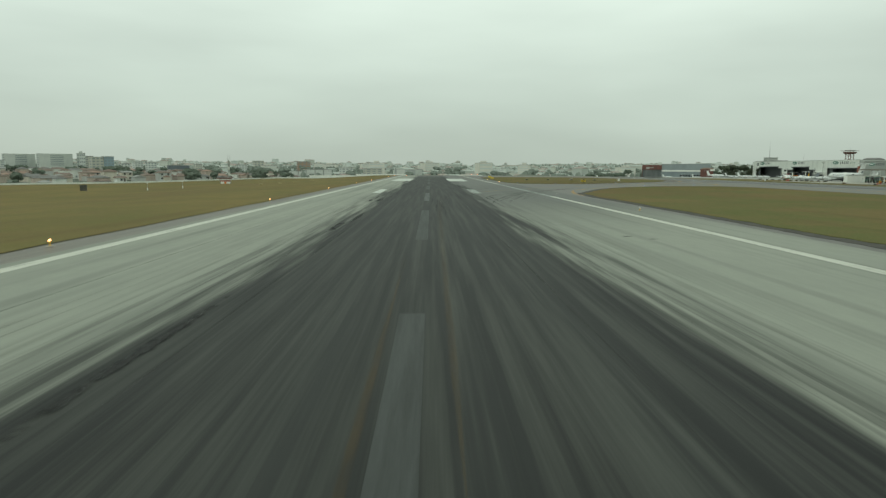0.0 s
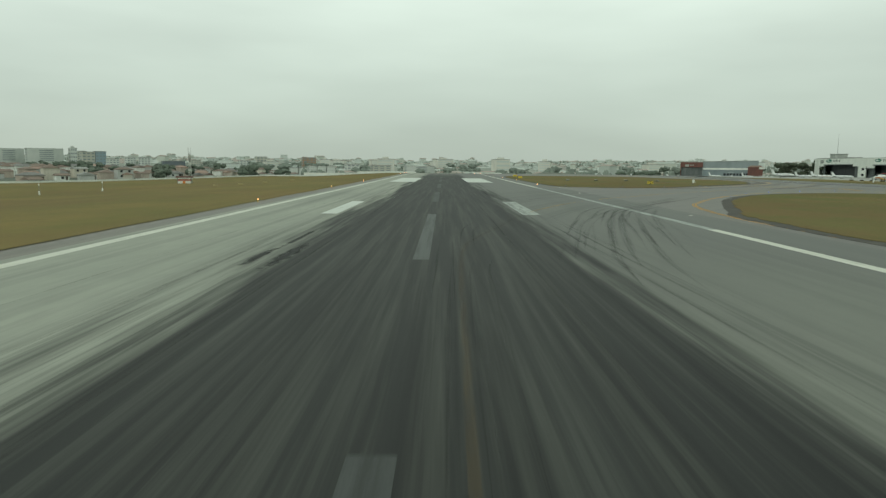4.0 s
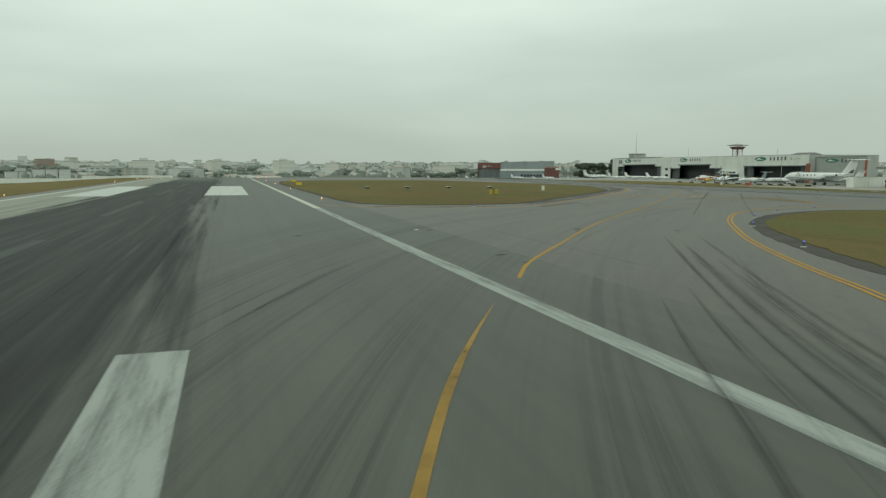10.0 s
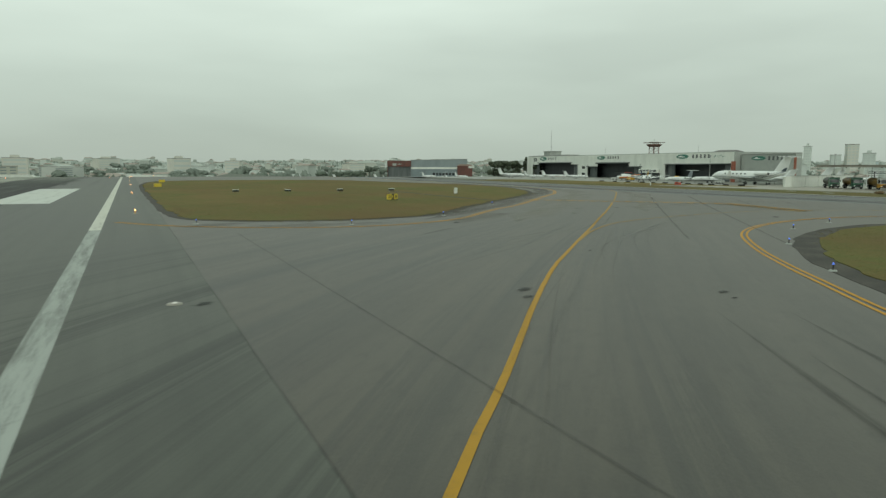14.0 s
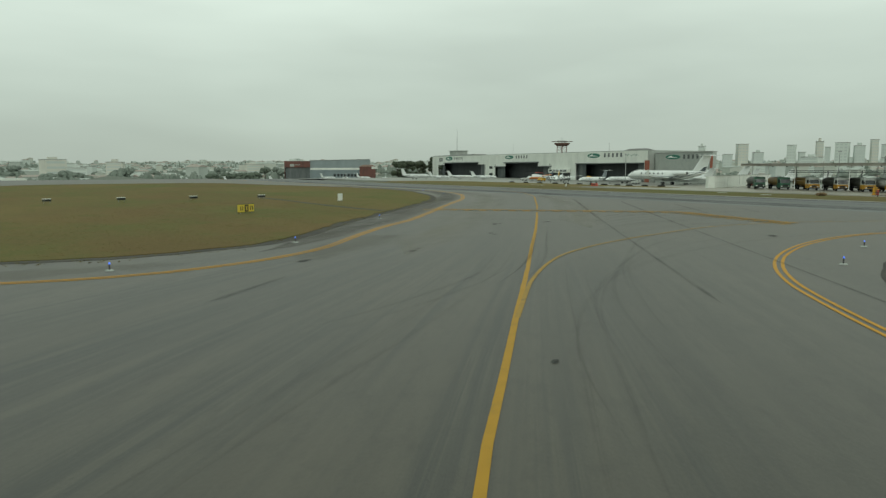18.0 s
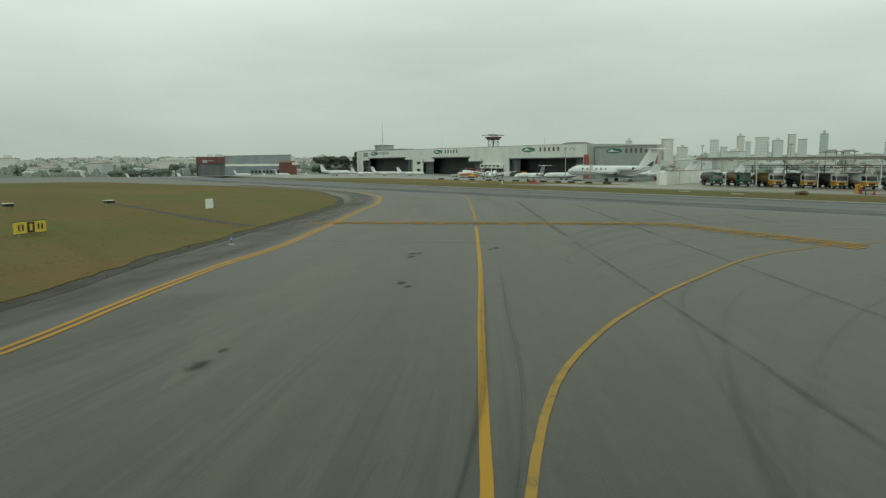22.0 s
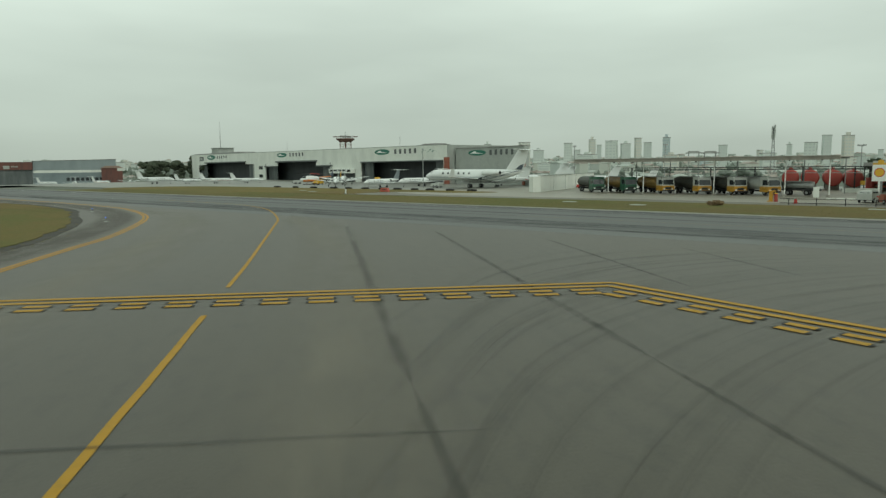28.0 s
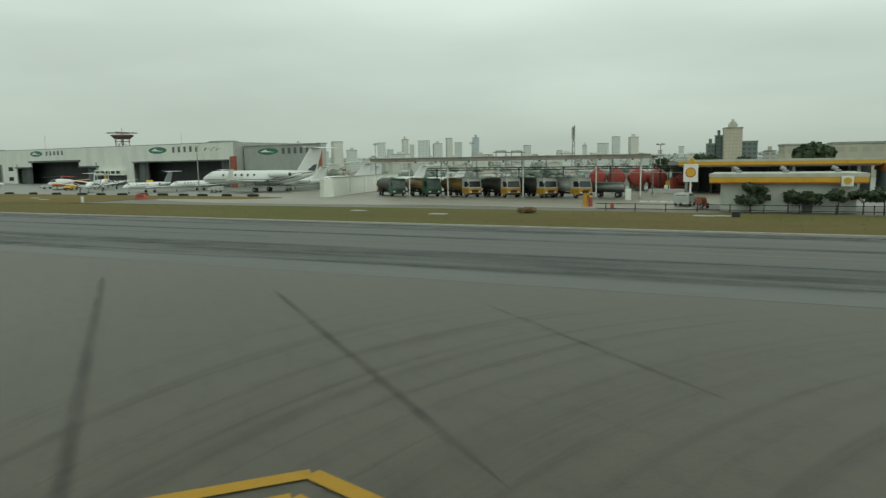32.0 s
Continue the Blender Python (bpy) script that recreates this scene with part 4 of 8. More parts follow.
# ---- materials of the things ----
M_WALL = mat("weathered white painted wall", (0.72, 0.75, 0.69), 0.8, grain=[(0.25, (1, 1, 0.35), 0.45, 0.85, (0.55, 0.58, 0.53)), (2.5, (1, 1, 0.2), 0.5, 0.85, (0.6, 0.62, 0.57))], bump=0.15, bump_scale=6)
M_WALL_GREY = mat("grey rendered wall", (0.36, 0.39, 0.36), 0.85, grain=[(0.3, (1, 1, 0.3), 0.4, 0.75, (0.27, 0.29, 0.27)), (3, ONE, 0.45, 0.8, (0.42, 0.44, 0.4))], bump=0.2, bump_scale=5)
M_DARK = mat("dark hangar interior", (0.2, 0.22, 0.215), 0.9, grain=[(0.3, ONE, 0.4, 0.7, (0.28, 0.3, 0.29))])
# Near black: the hangar's inner shade is put into this colour.
M_DOORWAY_SHADE = mat("doorway shade sheet", (0.028, 0.034, 0.036), 0.7, grain=[(0.4, (1, 1, 0.2), 0.4, 0.7, (0.045, 0.052, 0.054))])
M_DARKDOOR = mat("dark corrugated door", (0.075, 0.09, 0.09), 0.6, grain=[(0.4, (1, 1, 0.2), 0.4, 0.7, (0.14, 0.155, 0.15))])
M_SHEET = mat("pale corrugated sheet", (0.25, 0.3, 0.305), 0.5, 0.2, grain=[(0.15, (1, 1, 0.4), 0.4, 0.75, (0.2, 0.24, 0.245))])
M_SHEET_LOW = mat("blue-grey sheet wall", (0.2, 0.25, 0.26), 0.55, 0.1, grain=[(0.15, ONE, 0.4, 0.75, (0.15, 0.19, 0.2))])
M_ROOF = mat("weathered roof sheet", (0.3, 0.31, 0.29), 0.7, grain=[(0.3, ONE, 0.4, 0.7, (0.2, 0.205, 0.19)), (4, ONE, 0.5, 0.8, (0.36, 0.36, 0.33))])
M_BRICKRED = mat("dull dark red sheet", (0.15, 0.062, 0.048), 0.75, grain=[(0.6, (1, 1, 0.25), 0.4, 0.7, (0.105, 0.05, 0.042))])
M_RUST = mat("red-brown painted steel", (0.3, 0.09, 0.05), 0.6, grain=[(0.9, ONE, 0.4, 0.75, (0.2, 0.06, 0.035))])
M_GREEN_LOGO = mat("green logo paint", (0.025, 0.16, 0.11), 0.6)
M_GREY_LOGO = mat("dark grey sign paint", (0.09, 0.1, 0.1), 0.6)
M_WHITE_SIGN = mat("white sign paint", (0.74, 0.76, 0.72), 0.5)
M_CABIN = mat("dim cabin glass", (0.08, 0.09, 0.092), 0.2, spec=0.6)
M_GLASS = mat("dark window glass", (0.02, 0.026, 0.028), 0.12, spec=0.7)
M_JET = mat("glossy white aircraft paint", (0.74, 0.77, 0.75), 0.25, coat=0.4, grain=[(0.6, ONE, 0.5, 0.9, (0.66, 0.69, 0.66))])
M_JET_DARK = mat("dark blue-grey aircraft paint", (0.05, 0.07, 0.085), 0.35, coat=0.3)
M_JET_GREY = mat("grey aircraft paint", (0.22, 0.25, 0.27), 0.35, coat=0.3)
M_RADAR = mat("dull red platform steel", (0.2, 0.11, 0.09), 0.7, grain=[(0.9, ONE, 0.4, 0.75, (0.15, 0.085, 0.07))])
M_JET_BLUE = mat("dark blue aircraft stripe", (0.06, 0.08, 0.12), 0.35, coat=0.3)
M_JET_RED = mat("red aircraft stripe", (0.42, 0.06, 0.04), 0.35, coat=0.3)
M_ORANGE = mat("orange aircraft paint", (0.62, 0.2, 0.04), 0.35, coat=0.3)
M_METAL = mat("bare metal", (0.5, 0.51, 0.5), 0.35, 0.9)
M_STEEL = mat("galvanised steel", (0.34, 0.36, 0.35), 0.5, 0.6, grain=[(2, ONE, 0.4, 0.7, (0.25, 0.26, 0.25))])
M_RUBBER = mat("black rubber", (0.018, 0.018, 0.018), 0.9)
M_BLACK = mat("black paint", (0.02, 0.021, 0.021), 0.6)
M_TRUCK_GREEN = mat("dark green truck paint", (0.02, 0.11, 0.06), 0.4, grain=[(1.5, ONE, 0.45, 0.8, (0.03, 0.08, 0.05))])
M_TRUCK_YELLOW = mat("yellow truck paint", (0.5, 0.26, 0.02), 0.4, grain=[(1.5, ONE, 0.45, 0.8, (0.36, 0.19, 0.03))])
M_TRUCK_WHITE = mat("white truck paint", (0.48, 0.5, 0.47), 0.4, grain=[(1.5, ONE, 0.45, 0.8, (0.38, 0.4, 0.37))])
M_TANK_DARK = mat("dark olive tank", (0.045, 0.05, 0.042), 0.6, grain=[(0.9, ONE, 0.4, 0.7, (0.08, 0.075, 0.055))])
M_TANK_OCHRE = mat("ochre tank", (0.27, 0.17, 0.045), 0.55, grain=[(0.9, ONE, 0.4, 0.7, (0.18, 0.12, 0.04))])
M_TANK_RED = mat("red storage tank paint", (0.33, 0.05, 0.038), 0.55, grain=[(0.5, ONE, 0.45, 0.8, (0.22, 0.045, 0.033))])
M_CANOPY = mat("dusty canopy sheet", (0.3, 0.285, 0.245), 0.85, grain=[(0.6, ONE, 0.4, 0.75, (0.19, 0.175, 0.15))])
M_YELLOW_PAINT = mat("bright yellow paint", (0.66, 0.38, 0.03), 0.5, grain=[(0.8, ONE, 0.45, 0.8, (0.52, 0.3, 0.03))])
M_ORANGE_BAND = mat("orange fascia band", (0.5, 0.16, 0.025), 0.5)
M_RED_PAINT = mat("red paint", (0.48, 0.05, 0.035), 0.5)
M_LAMP_RED = mat("red lamp", (0.6, 0.1, 0.05), 0.3, emit=(1.0, 0.22, 0.08, 14))
M_LAMP_WARM = mat("warm lamp", (0.8, 0.6, 0.4), 0.3, emit=(1.0, 0.42, 0.16, 5))
M_LAMP_WHITE = mat("white lamp", (0.5, 0.5, 0.48), 0.3, emit=(1.0, 0.9, 0.75, 0.15))
M_LAMP_BLUE = mat("blue lamp glass", (0.05, 0.12, 0.6), 0.2, emit=(0.12, 0.25, 1.0, 0.9))
M_SIGN_YELLOW = mat("yellow sign face", (0.62, 0.47, 0.05), 0.5)
M_BARK = mat("grey-brown bark", (0.07, 0.058, 0.045), 0.9, grain=[(3, (1, 1, 0.3), 0.4, 0.7, (0.1, 0.085, 0.07))])
M_LEAF = mat("dark green leaves", (0.045, 0.068, 0.035), 0.75, grain=[(0.7, ONE, 0.4, 0.7, (0.05, 0.075, 0.03)), (3, ONE, 0.45, 0.75, (0.02, 0.035, 0.016))])
M_LEAF_DRY = mat("olive green leaves", (0.048, 0.066, 0.038), 0.8, grain=[(0.5, ONE, 0.4, 0.7, (0.06, 0.07, 0.038)), (3, ONE, 0.45, 0.75, (0.024, 0.034, 0.02))])
# Next five: aerial haze is mixed into the leaf and tile colours.
M_LEAF_HAZED = mat("haze-greyed leaves", (0.19, 0.225, 0.19), 0.95, grain=[(0.06, ONE, 0.4, 0.7, (0.24, 0.275, 0.235)), (0.8, ONE, 0.45, 0.75, (0.15, 0.185, 0.155))])
M_LEAF_TOWN = mat("haze-dulled green leaves", (0.11, 0.14, 0.105), 0.9, grain=[(0.2, ONE, 0.4, 0.7, (0.13, 0.155, 0.12)), (1.5, ONE, 0.45, 0.75, (0.08, 0.105, 0.08))])
M_LEAF_HAZE = mat("far leaves hazed in colour", (0.37, 0.42, 0.38), 0.95, grain=[(0.03, ONE, 0.4, 0.7, (0.43, 0.48, 0.44))])
M_TILE_HAZE = mat("red roof hazed in colour", (0.36, 0.32, 0.28), 0.9)
M_TILE = mat("haze-paled red clay roof", (0.33, 0.23, 0.18), 0.9, grain=[(0.4, ONE, 0.4, 0.7, (0.26, 0.19, 0.16)), (5, ONE, 0.45, 0.75, (0.36, 0.26, 0.21))])
M_TILE_OLD = mat("weathered brown roof", (0.2, 0.155, 0.125), 0.9, grain=[(0.4, ONE, 0.4, 0.7, (0.13, 0.11, 0.095)), (5, ONE, 0.45, 0.75, (0.27, 0.2, 0.16))])
M_TILE_GREY = mat("grey fibre roof", (0.2, 0.2, 0.19), 0.9, grain=[(0.4, ONE, 0.4, 0.7, (0.14, 0.14, 0.13))])


# ---- kinds of things ----
def tree_mesh(seed, h, r, leaves, size, low=0.3, flat_top=0.7):
    """Trunk and limbs, and a crown of many small leaf clumps with gaps."""
    rng = random.Random(seed)
    wood = Mesh()
    z1 = h * (low + 0.12)
    wood.tube((0, 0, -0.2), (0.02 * h, 0, z1), 0.035 * h, 0.022 * h, 7)
    blobs = []
    for i in range(rng.randint(7, 10)):
        a, d = rng.uniform(0, 6.28), r * rng.uniform(0.25, 0.82)
        c = Vector((d * math.cos(a), d * math.sin(a), h * rng.uniform(low + 0.12, 0.9)))
        c.z = min(c.z, h * (0.97 - 0.35 * (d / r) ** 2))
        wood.tube((0.02 * h, 0, z1 * rng.uniform(0.8, 1.0)), c, 0.013 * h, 0.005 * h, 5)
        blobs.append((c, r * rng.uniform(0.3, 0.52)))
    blobs.append((Vector((0, 0, h * 0.8)), r * 0.5))
    crown = Mesh()
    few = leaves <= 450
    for c, q in blobs:
        k = 1.0 if few else 0.75
        start = len(crown.v)
        crown.ball(c, (q * k, q * k, q * k * flat_top), 9 if few else 7, 6)
        for j in range(start, len(crown.v)):
            p = Vector(crown.v[j])
            crown.v[j] = tuple(c + (p - c) * rng.uniform(0.78, 1.16))
    for i in range(leaves // 3 if few else leaves):
        c, q = blobs[i % len(blobs)]
        u = Vector((rng.gauss(0, 1), rng.gauss(0, 1), rng.gauss(0, 1))).normalized() * q * rng.uniform(0.55, 1.05)
        u.z *= flat_top
        p = c + u
        d = (Vector((rng.gauss(0, 1), rng.gauss(0, 1), rng.gauss(0, 1))) + u * (0.6 / max(q, 0.1))).normalized()
        e = d.orthogonal().normalized()
        g = d.cross(e)
        s = size * rng.uniform(0.6, 1.4)
        crown.add([p - e * s, p - g * s * 0.8, p + e * s + d * s * 0.3, p + g * s * 0.8 + d * s * 0.2], [(0, 1, 2), (0, 2, 3)])
    return wood, crown


TREES = {}


def tree(at, h, r, label, leaf="dark", seed=1, leaves=900, name="tree", low=0.3, group=""):
    key = (leaf, seed, round(h, 1), round(r, 1), leaves, low)
    if key not in TREES:
        wood, crown = tree_mesh(seed, h, r, leaves, r * (0.1 if leaves > 500 else 0.17), low)
        TREES[key] = (wood.data("trunk", M_BARK), crown.data("crown", {"dark": M_LEAF, "dry": M_LEAF_DRY, "pale": M_LEAF_HAZED, "town": M_LEAF_TOWN}[leaf]))
    t = thing(name, label, "tree", pose(at[0], at[1], at[2] if len(at) > 2 else 0, 0, 0, (seed * 77) % 360), group)
    part("trunk", TREES[key][0], None, t)
    part("crown", TREES[key][1], None, t)
    return t


def ring(x, cy, cz, ry, rz, n=14, squash=0.0):
    return [(x, cy + ry * math.cos(2 * math.pi * i / n), cz + rz * math.sin(2 * math.pi * i / n)) for i in range(n)]


def wing_mesh(root, tip, c0, c1, t0, t1):
    """A tapered wing from root to tip (leading edge points), with chords and thickness."""
    m = Mesh()
    def sec(p, c, t):
        return [(p[0] - c * a, p[1], p[2] + t * b) for a, b in ((0, 0), (0.06, 0.5), (0.3, 0.9), (0.65, 0.55), (1, 0.04), (1, -0.04), (0.6, -0.4), (0.25, -0.55), (0.05, -0.35))]
    return m.loft([sec(root, c0, t0), sec(tip, c1, t1)])


def upright_mesh(root, tip, c0, c1, t0, t1):
    """A fin: like a wing, but thick across y."""
    m = Mesh()
    def sec(p, c, t):
        return [(p[0] - c * a, p[1] + t * b, p[2]) for a, b in ((0, 0), (0.08, 0.5), (0.35, 0.8), (0.7, 0.45), (1, 0.03), (1, -0.03), (0.7, -0.45), (0.35, -0.8), (0.08, -0.5))]
    return m.loft([sec(root, c0, t0), sec(tip, c1, t1)])


def wheel_mesh(r, w):
    m = Mesh()
    prof = [(0.0, r * 0.45), (0.08 * w, r * 0.9), (0.25 * w, r), (0.75 * w, r), (0.92 * w, r * 0.9), (w, r * 0.45)]
    rings = [[(q * math.cos(2 * math.pi * i / 12), y - w / 2, q * math.sin(2 * math.pi * i / 12)) for i in range(12)] for y, q in prof]
    return m.loft(rings)


WHEELS = {}


def wheel(parent, at, r, w, name="wheel"):
    key = (round(r, 2), round(w, 2))
    if key not in WHEELS:
        rim = Mesh()
        rim.loft([[(q * math.cos(2 * math.pi * i / 10), y, q * math.sin(2 * math.pi * i / 10)) for i in range(10)]
                  for y, q in ((-w * 0.52, r * 0.3), (-w * 0.54, r * 0.48), (w * 0.54, r * 0.48), (w * 0.52, r * 0.3))])
        WHEELS[key] = (wheel_mesh(r, w).data("wheel", M_RUBBER), rim.data("rim", M_STEEL))
    o = part(name, WHEELS[key][0], None, parent, at=pose(*at))
    part("rim", WHEELS[key][1], None, o)
    return o


def jet(at, heading, length, label, stripe=M_JET_BLUE, high=False, windows=7, group="parked business jets", winglets=False, belly=None, tail=None):
    """A parked twin-jet with rear engines and a T-tail; nose along +x."""
    L = length
    R = 0.044 * L
    zc = 0.085 * L + R * 0.4
    j = thing("business_jet", label, "aircraft", pose(at[0], at[1], 0, 0, 0, heading), group)
    prof = [(0.5, 0.02, -0.35), (0.492, 0.22, -0.32), (0.47, 0.45, -0.25), (0.435, 0.72, -0.12), (0.395, 0.93, -0.02), (0.35, 1, 0), (0.0, 1, 0), (-0.2, 1, 0.0),
            (-0.3, 0.86, 0.12), (-0.39, 0.58, 0.32), (-0.46, 0.3, 0.52), (-0.5, 0.07, 0.62)]
    f = Mesh()
    f.loft([ring(x * L, 0, zc + o * R, s * R, s * R * 1.06) for x, s, o in prof])
    part("fuselage", f, M_JET, j, smooth=True)
    st = Mesh()
    for side in (1, -1):
        rows = [(x * L, s, o) for x, s, o in prof[3:10]]
        top = [(x, side * (s * R * math.cos(a) + 0.012), zc + o * R + s * R * 1.06 * math.sin(a)) for x, s, o in rows for a in (-0.32,)]
        low = [(x, side * (s * R * math.cos(a) + 0.012), zc + o * R + s * R * 1.06 * math.sin(a)) for x, s, o in rows for a in (-0.44,)]
        n = len(top)
        st.add(top + low, [(i, i + 1, n + i + 1, n + i) for i in range(n - 1)])
    part("stripe", st, stripe, j, "painted cheat line")
    for side in (1, -1):
        zw = zc - 0.72 * R
        part("wing", wing_mesh((0.1 * L, side * 0.6 * R, zw), (-0.115 * L, side * 0.44 * L, zw + 0.022 * L), 0.2 * L, 0.06 * L, 0.014 * L, 0.004 * L), M_JET, j)
        if winglets:
            part("winglet", upright_mesh((-0.115 * L, side * 0.44 * L, zw + 0.022 * L), (-0.16 * L, side * 0.455 * L, zw + 0.085 * L), 0.06 * L, 0.03 * L, 0.004 * L, 0.002 * L), M_JET, j)
        e = Mesh()
        ye, ze, re = side * (R * 1.52), zc + 0.42 * R, 0.47 * R
        xs = [(-0.165, 0.86), (-0.172, 1.0), (-0.2, 1.06), (-0.26, 1.0), (-0.31, 0.78), (-0.325, 0.66)]
        e.loft([ring(x * L, ye, ze, s * re, s * re, 12) for x, s in xs])
        eng = part("engine", e, M_JET, j, smooth=True)
        part("intake", Mesh().loft([ring(-0.1655 * L, ye, ze, 0.8 * re, 0.8 * re, 12), ring(-0.1635 * L, ye, ze, 0.8 * re, 0.8 * re, 12)]), M_BLACK, eng)
        part("nozzle", Mesh().loft([ring(-0.325 * L, ye, ze, 0.6 * re, 0.6 * re, 12), ring(-0.332 * L, ye, ze, 0.54 * re, 0.54 * re, 12)]), M_BLACK, eng)
        part("pylon", Mesh().box(-0.28 * L, min(side * 0.7 * R, ye), ze - 0.06 * R, -0.2 * L, max(side * 0.7 * R, ye), ze + 0.06 * R), M_JET, j)
        for i in range(windows):
            x = (0.27 - 0.055 * i) * L
            w = Mesh().loft([[(x + 0.0085 * L * math.cos(a), side * (R * 0.99 + d), zc + 0.3 * R + 0.011 * L * math.sin(a)) for a in [2 * math.pi * k / 10 for k in range(10)]] for d in (-0.12 * R, -0.02 * R)])
            part("cabin_window", w, M_CABIN, j)
        part("main_gear", Mesh().tube((-0.04 * L, side * 0.075 * L, 0.03 * L), (-0.035 * L, side * 0.07 * L, zw), 0.005 * L, n=6), M_STEEL, j)
        for q in (-1, 1):
            wheel(j, (-0.04 * L, side * 0.075 * L + q * 0.011 * L, 0.0155 * L), 0.0155 * L, 0.011 * L)
        ht = zc + 0.19 * L
        part("tailplane", wing_mesh((-0.455 * L, side * 0.004 * L, ht), (-0.51 * L, side * 0.165 * L, ht + 0.004 * L), 0.085 * L, 0.045 * L, 0.008 * L, 0.003 * L), M_JET, j)
        g = Mesh().add([(0.437 * L, side * 0.2 * R, zc + 0.62 * R), (0.405 * L, side * 0.25 * R, zc + 0.95 * R), (0.385 * L, side * 0.78 * R, zc + 0.62 * R), (0.42 * L, side * 0.72 * R, zc + 0.36 * R)], [(0, 1, 2, 3)])
        part("windscreen", g, M_GLASS, j)
    part("fin", upright_mesh((-0.325 * L, 0, zc + 0.6 * R), (-0.45 * L, 0, zc + 0.19 * L), 0.17 * L, 0.1 * L, 0.008 * L, 0.006 * L), tail or M_JET, j)
    if belly:
        m = Mesh()
        for side in (1, -1):
            m.add([(-0.43 * L, side * 0.0095 * L, zc + 1.0 * R), (-0.475 * L, side * 0.0065 * L, zc + 0.075 * L), (-0.508 * L, side * 0.005 * L, zc + 0.085 * L), (-0.49 * L, side * 0.0085 * L, zc + 0.9 * R)], [(0, 1, 2, 3)])
        part("tail_stripe", m, belly, j)
        m = Mesh()
        for side in (1, -1):
            v = []
            for k in range(15):
                t = k / 14
                x = -0.06 - 0.43 * t
                for (x0, s0, o0), (x1, s1, o1) in zip(prof, prof[1:]):
                    if x1 <= x <= x0:
                        q = (x0 - x) / (x0 - x1)
                        sr, so = s0 + (s1 - s0) * q, o0 + (o1 - o0) * q
                for a in (-1.0 + 1.5 * t ** 1.6, -1.0 + 1.5 * t ** 1.6 + 0.75 * math.sin(math.pi * min(1.0, 0.1 + t * 0.75))):
                    v.append((x * L, side * (sr * R * math.cos(a) + 0.02), zc + so * R + sr * R * 1.06 * math.sin(a)))
            m.add(v, [(2 * k, 2 * k + 1, 2 * k + 3, 2 * k + 2) for k in range(14)])
        part("belly_band", m, belly, j, "dark grey swept band")
    part("nose_gear", Mesh().tube((0.385 * L, 0, 0.02 * L), (0.38 * L, 0, zc - 0.8 * R), 0.004 * L, n=6), M_STEEL, j)
    wheel(j, (0.385 * L, 0, 0.011 * L), 0.011 * L, 0.012 * L)
    return j


